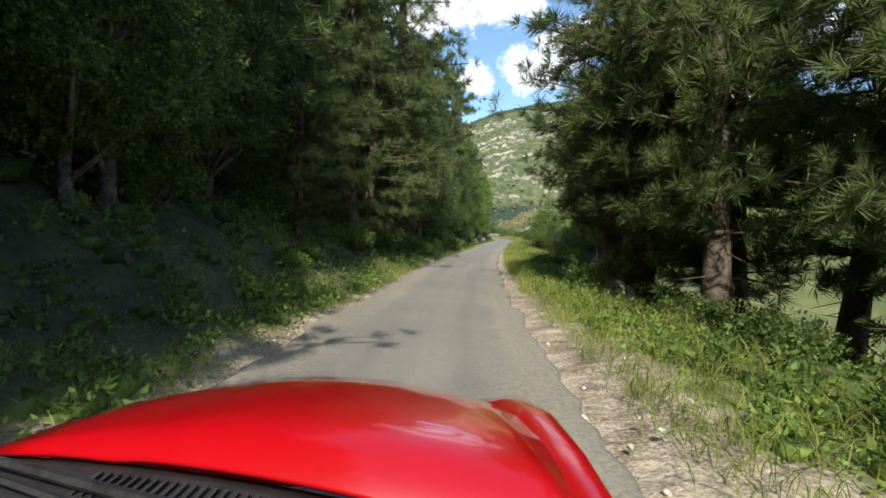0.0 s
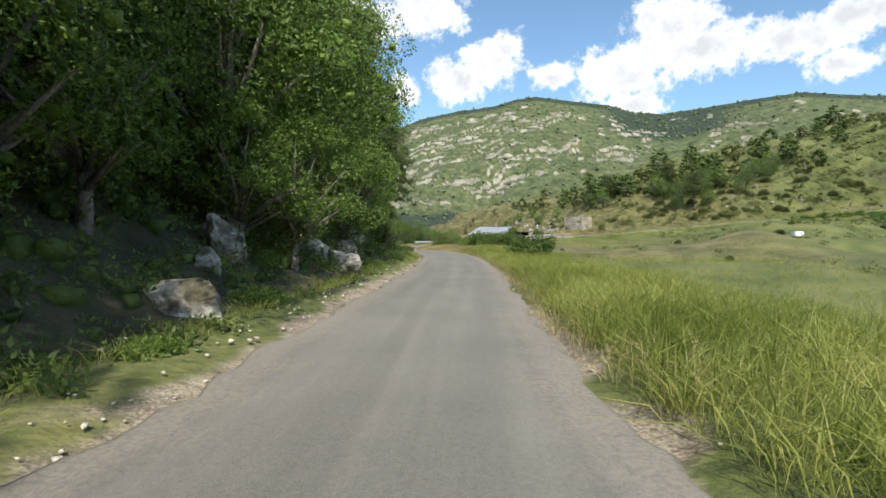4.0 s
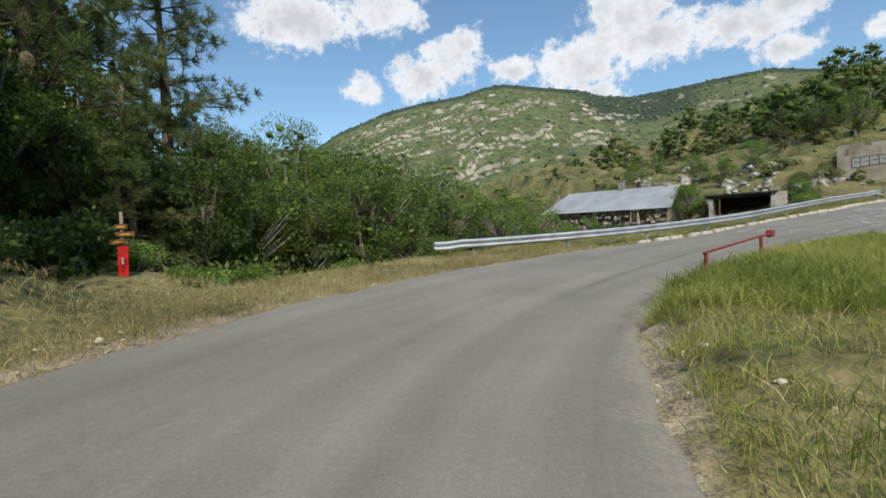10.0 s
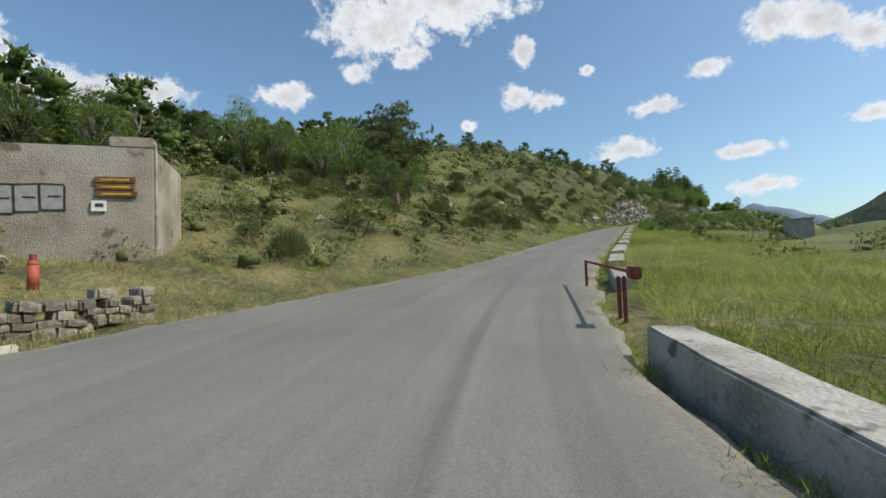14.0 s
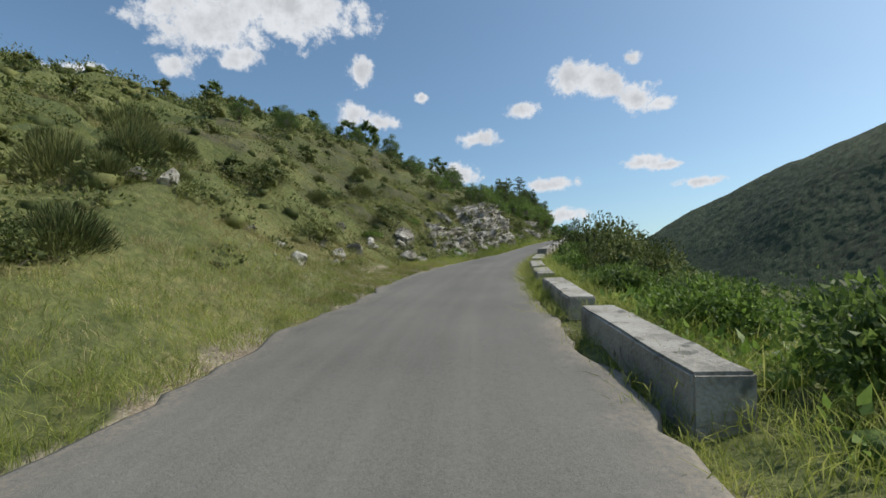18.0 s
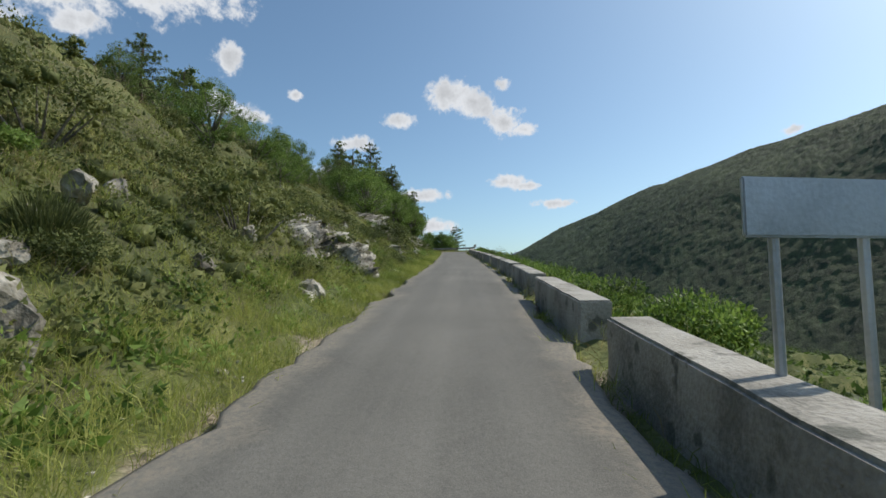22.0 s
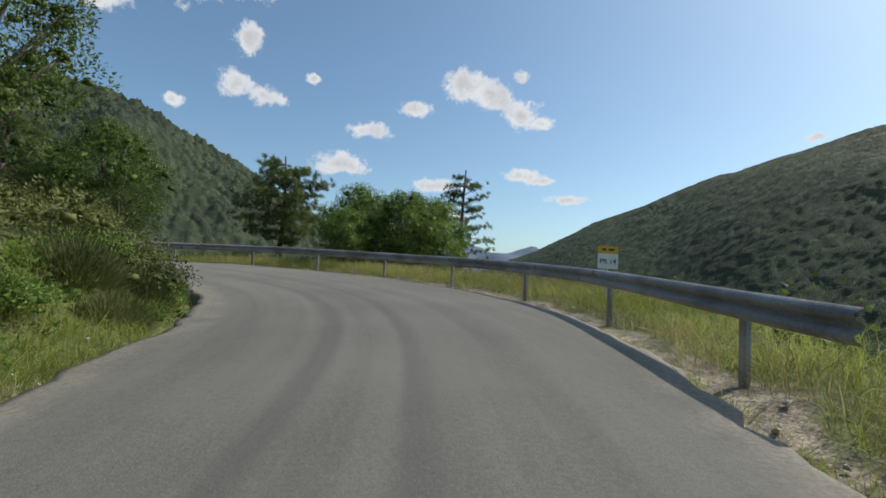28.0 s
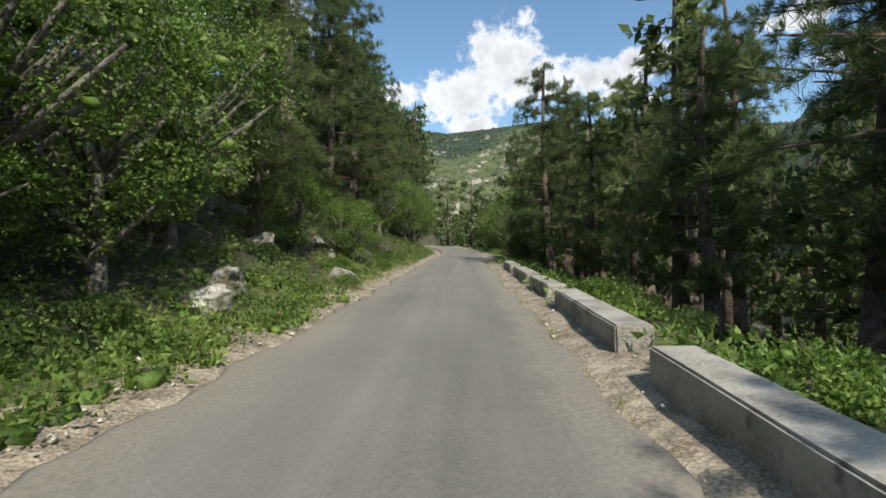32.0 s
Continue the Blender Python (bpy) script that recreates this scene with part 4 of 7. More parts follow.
def canopy_material(name, dark, mid, pale):
    """Leaves of a closed canopy: every crown its own green, broken up by sprays of leaves."""
    m = bpy.data.materials.new(name)
    m.use_nodes = True
    n, l = m.node_tree.nodes, m.node_tree.links
    p = n["Principled BSDF"]
    p.inputs["Roughness"].default_value = 0.85
    geo, a = n.new("ShaderNodeNewGeometry"), n.new("ShaderNodeAttribute")
    a.attribute_name = "tint"
    last = a.outputs["Fac"]
    height = None
    for scale, share, base in ((0.02, 0.9, 0.45), (1.9, 2.2, 1.1)):
        t = n.new("ShaderNodeTexNoise")
        t.inputs["Scale"].default_value, t.inputs["Detail"].default_value, t.inputs["Roughness"].default_value = scale, 6.0, 0.65
        l.new(geo.outputs["Position"], t.inputs["Vector"])
        x = n.new("ShaderNodeMath")
        x.operation = "MULTIPLY_ADD"
        l.new(t.outputs[0], x.inputs[0])
        x.inputs[1].default_value = share
        y = n.new("ShaderNodeMath")
        y.operation = "MULTIPLY_ADD"
        l.new(last, y.inputs[0])
        y.inputs[1].default_value, y.inputs[2].default_value = (0.5 if scale < 1 else 1.0), (0.25 if scale < 1 else 0.0) - base
        l.new(y.outputs[0], x.inputs[2])
        last, height = x.outputs[0], t.outputs[0]
    ramp = n.new("ShaderNodeValToRGB")
    e = ramp.color_ramp.elements
    e[0].position, e[0].color, e[1].position, e[1].color = 0.15, (*dark, 1), 0.9, (*pale, 1)
    e.new(0.5).color = (*mid, 1)
    l.new(last, ramp.inputs["Fac"])
    l.new(ramp.outputs[0], p.inputs["Base Color"])
    b = n.new("ShaderNodeBump")
    b.inputs["Strength"].default_value, b.inputs["Distance"].default_value = 1.0, 0.9
    l.new(height, b.inputs["Height"])
    l.new(b.outputs[0], p.inputs["Normal"])
    return m


LEAFROOF = canopy_material("broadleaf_canopy", (0.022, 0.036, 0.017), (0.045, 0.066, 0.028), (0.09, 0.118, 0.05))
PINEROOF = canopy_material("pine_canopy", (0.012, 0.022, 0.011), (0.034, 0.052, 0.024), (0.07, 0.095, 0.042))


def finer(grid, i, j):
    """The grid's value at fractional rows i and columns j, all crossed."""
    i, j = np.meshgrid(i, j, indexing="ij")
    a, b = i.astype(int), j.astype(int)
    u, w = i - a, j - b
    return grid[a, b] * (1 - u) * (1 - w) + grid[a + 1, b] * u * (1 - w) + grid[a, b + 1] * (1 - u) * w + grid[a + 1, b + 1] * u * w


def canopy_skin(name, rows, columns, grids, cell, rise, pointed, seed, mat, **tags):
    x, y, z = (finer(q, rows, columns) for q in grids)
    z, tint = crowns_over(x, y, z, cell, rise, pointed, seed)
    i = np.arange(x.size).reshape(x.shape)
    f = np.stack([i[:-1, :-1], i[1:, :-1], i[1:, 1:], i[:-1, 1:]], -1).reshape(-1, 4)
    return mesh_object(name, np.stack([x, y, z], -1).reshape(-1, 3), f, mat, kind="stuff", smooth=True, attrs={"tint": tint.ravel()}, **tags)


canopy_skin("ridge_woods", np.arange(38, len(RIDGE) - 1.1, 0.085), np.arange(20, 58.8, 0.19), (sx, sy, sz), 2.6, 0.3, False, 3, LEAFROOF,
            category="woodland", label="dense dark green broadleaf woodland on the far slope")
canopy_skin("hill_pines", np.arange(0, 50, 0.21), np.arange(0, 98.5, 0.2), (ex, ey, ez), 3.6, 1.0, True, 9, PINEROOF,
            category="pine forest", label="dark pine forest on the hill")
# ridges at the end of the valley, haze put into their base colour
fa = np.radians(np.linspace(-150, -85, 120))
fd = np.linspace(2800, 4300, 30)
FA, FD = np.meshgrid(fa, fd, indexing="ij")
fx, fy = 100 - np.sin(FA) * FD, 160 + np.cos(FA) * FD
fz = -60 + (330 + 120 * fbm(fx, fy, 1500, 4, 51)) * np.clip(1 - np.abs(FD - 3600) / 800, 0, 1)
grid_object("ridge_far", fx, fy, fz, HAZED_BLUE, category="mountain ridge", label="mountain ridges far down the valley, coloured blue for the haze")

# ---- plants: built once, then copied ----


def blades(at, way, length, width, fold=0.15, droop=0.0):
    """Pointed leaves: a diamond of two triangles each. Arrays of bases, directions, lengths and widths."""
    n = len(at)
    way = way / np.maximum(np.linalg.norm(way, axis=1)[:, None], 1e-6)
    side = np.cross(way, rng.standard_normal((n, 3)))
    side /= np.maximum(np.linalg.norm(side, axis=1)[:, None], 1e-6)
    mid = at + way * (length * 0.45)[:, None]
    mid[:, 2] -= fold * length
    tip = at + way * length[:, None]
    if droop:
        lean = way * [1, 1, 0] + rng.normal(0, 0.15, (n, 3)) * [1, 1, 0]
        tip = tip + lean * (droop * length)[:, None] * 1.6
        tip[:, 2] -= droop * length * rng.uniform(0.1, 1.0, n)
    v = np.stack([at, mid + side * width[:, None] / 2, tip, mid - side * width[:, None] / 2], 1)
    i = np.arange(n)[:, None] * 4
    return v.reshape(-1, 3), i + np.array([[0, 1, 2, 3]])


def sphere_ways(n):
    w = rng.standard_normal((n, 3))
    return w / np.linalg.norm(w, axis=1)[:, None]


BALL = bmesh.new()
bmesh.ops.create_cube(BALL, size=1.2)
bmesh.ops.subdivide_edges(BALL, edges=BALL.edges, cuts=1, use_grid_fill=True)
BALL_V = np.array([v.co.normalized()[:] for v in BALL.verts])
BALL_F = np.array([[v.index for v in f.verts] for f in BALL.faces])
BALL.free()


CUBE_V = np.array([(a, b, c) for a in (-1, 1) for b in (-1, 1) for c in (-1, 1)]) * 0.62
CUBE_F = np.array([[0, 1, 3, 2], [4, 6, 7, 5], [0, 4, 5, 1], [2, 3, 7, 6], [0, 2, 6, 4], [1, 5, 7, 3]])


def with_cores(vv, ff, centres, radii, flat=0.8, share=0.62):
    """Adds a dense ragged inside to each clump of leaves."""
    c, r = np.asarray(centres), np.asarray(radii) * share
    bv, bf = (BALL_V, BALL_F) if share > 0.5 else (CUBE_V, CUBE_F)
    v = bv[None] * (1 + 0.26 * rng.standard_normal((len(c), len(bv), 1))) * r[:, None, None] * [1, 1, flat] + c[:, None, :]
    f = bf[None] + (np.arange(len(c)) * len(bv))[:, None, None] + len(vv)
    return np.vstack([vv, v.reshape(-1, 3)]), np.vstack([ff, f.reshape(-1, 4)])


def crown_of(centres, radii, per, size, slim=0.5, lift=0.15):
    """Leaves spread through the outer shell of each clump."""
    c = np.repeat(np.asarray(centres), per, 0)
    r = np.repeat(np.asarray(radii), per)
    w = sphere_ways(len(c))
    w[:, 2] = w[:, 2] * 0.85 + 0.12
    at = c + w * (r * rng.uniform(0.45, 1.0, len(c)) ** 0.6)[:, None] * [1, 1, 0.8]
    way = w * 0.7 + sphere_ways(len(c)) * 0.8
    way[:, 2] += lift - 0.2
    ln = size * rng.uniform(0.6, 1.3, len(c))
    return blades(at, way, ln, ln * slim)


def limbs_of(name, trunk, limbs, mat, parent):
    bm = bmesh.new()
    for (a, r0), (b, r1) in zip(trunk, trunk[1:]):
        tube(bm, a, b, r0, r1, 8)
    for a, b, r in limbs:
        tube(bm, a, b, r, r * 0.35, 5)
    return part(name, bm, mat, parent, smooth=True)


def pine(h, spread, clear, seed, label, per=54, slim=0.055, step=0.75, arms=6):
    """A pine: bent tapered trunk, whorls of limbs with upturned tufts of needles, bare below."""
    r = np.random.default_rng(seed)
    ob = thing("pine_tree", label, "pine tree")
    bend = r.uniform(-0.04, 0.04, 2) * h
    spine = lambda t: np.array([bend[0] * math.sin(t * 3), bend[1] * math.sin(t * 2.4), t * h])
    trunk = [(spine(t), 0.022 * h * (1 - 0.85 * t) + 0.02) for t in np.linspace(0, 1, 7)]
    trunk[0] = (trunk[0][0] - [0, 0, 0.6], trunk[0][1] * 1.25)
    limbs, pts, ways = [], [], []
    for t in np.arange(clear, 0.985, step / h):
        u = (t - clear) / (1 - clear)
        reach = spread * (0.35 + 0.65 * min(1, u * 4)) * (1 - u) ** 0.5 + 0.25
        for a in r.uniform(0, 2 * np.pi, arms if u < 0.9 else 3):
            L = reach * r.uniform(0.55, 1.15)
            base = spine(t)
            tip = base + np.array([math.cos(a) * L, math.sin(a) * L, L * r.uniform(-0.12, 0.3)])
            limbs.append((base, tip, 0.02 + 0.008 * L))
            k = int(5 + L * 3.2)
            q = r.uniform(0.3, 1.05, k)[:, None]
            p = base + (tip - base) * q + r.normal(0, 0.13 + 0.05 * L, (k, 3)) * [1, 1, 0.45]
            pts.append(p)
            ways.append(np.tile((tip - base) / L + [0, 0, 0.35], (k, 1)))
    for t in np.linspace(clear * 0.45, clear, 5):
        a, L = r.uniform(0, 6.28), r.uniform(0.5, 1.3)
        limbs.append((spine(t), spine(t) + np.array([math.cos(a) * L, math.sin(a) * L, r.uniform(-0.3, 0.1)]), 0.018))
    pts, ways = np.vstack(pts), np.vstack(ways)
    at, w = np.repeat(pts, per, 0), np.repeat(ways, per, 0)
    w = w * 0.6 + sphere_ways(len(w)) * 0.9
    ln = rng.uniform(0.17, 0.38, len(at)) * (1.0 if per > 5 else 1.7)
    vv, ff = blades(at, w, ln, ln * slim, 0.0)
    limbs_of("trunk", trunk, limbs, BARK, ob)
    mesh_object("crown", vv, ff, PINE, ob)
    return ob


def broadleaf(h, wide, clear, seed, label, mat, name="broadleaf_tree", category="tree", leaf=0.12, lumps=52, per=270, bark=None, core=0.2):
    """A broadleaf tree or tall bush: forked limbs that carry ragged clumps of leaves."""
    r = np.random.default_rng(seed)
    ob = thing(name, label, category)
    trunk = [(np.array([r.normal(0, 0.03) * h * t, r.normal(0, 0.03) * h * t, t * h * 0.7]), 0.02 * h * (1 - 0.8 * t) + 0.015) for t in np.linspace(0, 1, 5)]
    trunk[0] = (np.array([0, 0, -0.6]), trunk[0][1] * 1.3)
    centres, radii, limbs = [], [], []
    for i in range(lumps):
        w = r.normal(size=3)
        w /= np.linalg.norm(w)
        q = r.uniform(0.55, 1.0)
        zc = clear * h + (1 - clear) * h * (0.5 + 0.46 * w[2] * q)
        slim = 1.0 - 0.35 * max(0, w[2]) - 0.12 * max(0, -w[2])
        c = np.array([w[0] * wide * q * slim, w[1] * wide * q * slim, zc])
        centres.append(c)
        radii.append(r.uniform(0.16, 0.3) * wide + 0.1)
        if i % 3 == 0:
            limbs.append((np.array([0, 0, max(0.1, c[2] * 0.45)]), c, 0.012 * h))
    vv, ff = crown_of(centres, radii, per, leaf)
    if core:
        vv, ff = with_cores(vv, ff, centres, radii, 0.8, core)
    limbs_of("trunk", trunk, limbs, bark or GREYBARK, ob)
    mesh_object("crown", vv, ff, mat, ob)
    return ob


def bush(h, wide, seed, label, mat, leaf=0.1, lumps=18, per=150, slim=0.5, name="bush"):
    r = np.random.default_rng(seed)
    ob = thing(name, label, "bush")
    a, q = r.uniform(0, 6.28, lumps), np.sqrt(r.uniform(0, 1, lumps)) * 0.75
    centres = np.stack([np.cos(a) * q * wide, np.sin(a) * q * wide, h * (0.25 + 0.5 * (1 - q) * r.uniform(0.5, 1.1, lumps))], -1)
    radii = r.uniform(0.22, 0.42, lumps) * (wide + h) / 2
    vv, ff = with_cores(*crown_of(centres, radii, per, leaf, slim), centres, radii, 0.8, 0.24)
    vv[:, 2] = np.maximum(vv[:, 2], -0.05)
    bm = bmesh.new()
    for c in centres[::2]:
        tube(bm, (c[0] * 0.15, c[1] * 0.15, -0.25), c * [0.9, 0.9, 0.85], 0.02 * h + 0.006, 0.006, 5)
    part("stem", bm, GREYBARK, ob)
    mesh_object("foliage", vv, ff, mat, ob)
    return ob


def broom(h, wide, seed, label):
    """A rounded bush of thin upright green twigs."""
    r = np.random.default_rng(seed)
    ob = thing("broom_bush", label, "bush")
    n = 4200
    w = r.normal(size=(n, 3))
    w /= np.linalg.norm(w, axis=1)[:, None]
    w[:, 2] = np.abs(w[:, 2])
    q = r.uniform(0.25, 1, n)[:, None] ** 0.7
    at = w * q * [wide, wide, h] * 0.75
    way = w + [0, 0, 0.7] + r.normal(0, 0.25, (n, 3))
    ln = r.uniform(0.16, 0.36, n) * h * 0.7
    vv, ff = blades(at, way, ln, ln * 0.05 + 0.006, 0.0)
    bm = bmesh.new()
    for i in range(6):
        tube(bm, (0, 0, -0.25), w[i] * [wide, wide, h] * 0.5, 0.025, 0.008, 5)
    part("stem", bm, GREYBARK, ob)
    mesh_object("foliage", vv, ff, BROOM, ob)
    return ob


PINES = [pine(11, 3.0, 0.16, 1, "dark green pine tree with tiered branches"), pine(13, 3.5, 0.25, 2, "tall pine with a dark ragged crown"),
         pine(10, 3.4, 0.12, 3, "broad pine with branches almost to the ground")]
FARPINES = [pine(12, 2.8, 0.14, 6, "dark green pine deeper in the wood", 3, 0.5, 1.1, 5), pine(14, 3.1, 0.2, 7, "tall dark pine deeper in the wood", 3, 0.5, 1.15, 5)]
TALLS = [pine(14, 2.4, 0.42, 4, "tall pine with a bare lower trunk"), pine(15, 2.7, 0.5, 5, "slender pine with a high thin crown")]
BROADS = [broadleaf(8, 3.0, 0.12, 11, "leafy green broadleaf tree", LEAF, lumps=70), broadleaf(9, 3.4, 0.12, 12, "spreading broadleaf tree with layered leaves", BRIGHT, lumps=66), broadleaf(6, 2.4, 0.06, 13, "young broadleaf tree, leafy to the ground", BRIGHT, leaf=0.1)]
BIGTREE = broadleaf(11.5, 4.6, 0.08, 15, "large round bright green broadleaf tree", BRIGHT, leaf=0.14, lumps=150, per=330, core=0.3)
BUSHES = [bush(1.4, 1.2, 21, "dense green leafy bush by the road", LEAF), bush(1.0, 0.9, 22, "low bright green leafy bush", BRIGHT, leaf=0.072, per=230), bush(1.8, 1.5, 23, "grey-green scrub bush on the hillside", SCRUB, leaf=0.09), bush(1.2, 1.3, 24, "dark thorny scrub bush", SCRUB, leaf=0.08)]
BROOMS = [broom(1.3, 1.1, 31, "rounded green broom bush on the slope"), broom(0.9, 0.8, 32, "small rounded broom bush")]
BRAMBLE = bush(0.9, 1.4, 26, "bramble with shiny green leaves spilling over the wall", BRIGHT, leaf=0.1, lumps=22, per=130, name="bramble_bush")
FARBROADS = [broadleaf(7, 3.1, 0.04, 17, "green tree on the far hillside", LEAF, leaf=0.46, lumps=32, per=22, core=0.62), broadleaf(5, 2.6, 0.02, 18, "olive green tree on the far hillside", SCRUB, leaf=0.4, lumps=28, per=22, core=0.62)]
UMBRELLA = pine(10, 3.9, 0.4, 8, "round-crowned pine on the skyline", 60, 0.075, 0.6, 9)
USED = set()
FAR_BATCH = []


def plant(template, x, y, size=1.0, sink=0.1, tall=1.0):
    """Puts a plant on the ground: the template itself first, then copies. None grows at the trail sign."""
    if template not in BUSHES and math.hypot(x + 11.3, y - 160.6) < 2.6:
        return None
    if template in FARPINES or template in FARBROADS:
        FAR_BATCH.append((template, x, y, ground_z(x, y) - sink, size, random.uniform(0, 6.28)))
        return None
    m = Matrix.Translation((x, y, ground_z(x, y) - sink)) @ Matrix.Rotation(random.uniform(0, 6.28), 4, "Z") @ Matrix.Diagonal((size, size, size * tall, 1))
    if template.name not in USED:
        USED.add(template.name)
        template.matrix_basis = m
        return template
    k = template.scale
    return copy_thing(template, m @ Matrix.Diagonal((1 / k[0], 1 / k[1], 1 / k[2], 1)))


def plants_along(choices, s0, s1, off0, off1, count, side, size=(0.8, 1.2), tall=(0.9, 1.15), sink=0.1):
    """Scatters plants between two stretches of road and two distances from the asphalt's edge."""
    draw = random.Random(f"{s0} {s1} {off0} {off1} {side}")
    for i in range(count):
        s = s0 + (s1 - s0) * (i + draw.random()) / count
        off = draw.uniform(off0, off1)
        j = np.abs(ALONG - s).argmin()
        lat = LEFT_EDGE[j] - off if side < 0 else RIGHT_EDGE[j] + off
        p = at_road(s, lat)
        plant(draw.choice(choices), p.x, p.y, draw.uniform(*size), sink, draw.uniform(*tall))


def join_far_trees():
    """The trees deep in the woods and far up the hill, which nobody could count: crowns in one mesh, trunks in another."""
    for group, which, mat, name, label in ((FARPINES[:2], "crown", PINE, "pine_wood", "dark pine crowns deep in the wood"), (FARPINES[:2], "trunk", BARK, "pine_wood", "brown pine trunks deep in the wood"),
                                           (FARBROADS[:1], "crown", LEAF, "hill_wood", "round green tree crowns over the hill"), (FARBROADS[1:], "crown", SCRUB, "hill_wood", "olive green tree crowns over the hill"), (FARBROADS, "trunk", GREYBARK, "hill_wood", "grey tree trunks on the hill")):
        vs, fs, n = [], [], 0
        for template, x, y, z, k, a in FAR_BATCH:
            if template not in group:
                continue
            me = [c for c in template.children if c.name.startswith(which)][0].data
            co = np.empty(len(me.vertices) * 3, np.float32)
            me.vertices.foreach_get("co", co)
            co = co.reshape(-1, 3)
            vs.append(np.stack([(co[:, 0] * math.cos(a) - co[:, 1] * math.sin(a)) * k + x, (co[:, 0] * math.sin(a) + co[:, 1] * math.cos(a)) * k + y, co[:, 2] * k + z], -1))
            fs.append(np.array([p.vertices[:4] for p in me.polygons if len(p.vertices) == 4]) + n)
            n += len(co)
        mesh_object(name, np.vstack(vs), np.vstack(fs), mat, kind="stuff", category="woodland", label=label)
    for template in FARPINES + FARBROADS:
        for c in list(template.children):
            bpy.data.objects.remove(c)
        bpy.data.objects.remove(template)


# ---- parapets ----
BLOCKS = ((169.0, 175.3), (176.5, 181.4), (182.2, 185.5), (186.4, 190.9), (191.4, 194.6), (200.0, 202.5), (204.5, 207.2), (208.7, 212.5), (213.6, 217.0), (218.0, 220.8), (222.0, 226.2),
          (227.4, 231.4), (232.6, 236.4), (237.6, 241.7), (243.4, 246.8), (247.8, 251.4), (252.6, 254.8), (255.7, 258.6), (260.1, 263.8), (265.0, 270.4), (271.8, 275.8), (277.2, 281.3),
          (282.2, 285.4), (286.4, 290.3), (291.4, 294.6), (295.6, 300.2), (301.6, 306.3), (307.6, 313.0), (314.2, 318.6), (320.0, 324.8), (326.2, 332.3),
          (333.7, 337.6), (338.9, 346.5), (347.8, 353.1), (354.6, 361.9), (364.0, 367.0), (368.2, 372.0), (373.2, 379.5),
          (407.6, 411.2), (412.0, 416.4), (416.9, 422.9), (424.0, 428.4), (429.4, 432.4), (433.4, 437.6), (439.0, 443.0))


def parapet(s0, s1):
    """A cast concrete block beside the road: slightly sunk, with worn edges, that follows the road's fall."""
    mid = (s0 + s1) / 2
    gap = (0.06 if mid < 200 else (0.32 if mid < 240 else 0.2)) + 0.24

    def beside(s):
        return float(np.interp(s, [409, 415, 423, 429, 445], [1.75, 1.85, 1.86, 2.03, 2.2])) if mid > 400 else float(np.interp(s, ALONG, RIGHT_EDGE)) + gap

    a, b = at_road(s0, beside(s0)), at_road(s1, beside(s1))
    high = 0.3 if mid < 200 else (0.24 if mid < 240 else (0.31 if mid < 265 else (0.52 if mid < 400 else 0.28)))
    bm = bmesh.new()
    L = (b - a).length
    box(bm, (0.46, L, high + 0.5), (0, 0, (high - 0.5) / 2), 0.025)
    bmesh.ops.subdivide_edges(bm, edges=[e for e in bm.edges if e.calc_length() > 0.8], cuts=7, use_grid_fill=True)
    for v in bm.verts:
        v.co += noise.noise_vector(v.co * 2.3 + Vector((mid, 0, 0))) * 0.018 + noise.noise_vector(v.co * 7 + Vector((mid, 5, 0))) * 0.008
    me = bpy.data.meshes.new("parapet_block")
    bm.to_mesh(me)
    bm.free()
    me.materials.append(CONCRETE)
    ob = tagged(new("parapet_block", me), "weathered grey concrete parapet block beside the road", "parapet", "parapet along the road")
    ob.matrix_world = Matrix.Translation((a + b) / 2) @ (b - a).to_track_quat("Y", "Z").to_matrix().to_4x4()


for s0, s1 in BLOCKS:
    parapet(s0, s1)

# ---- guard rails ----


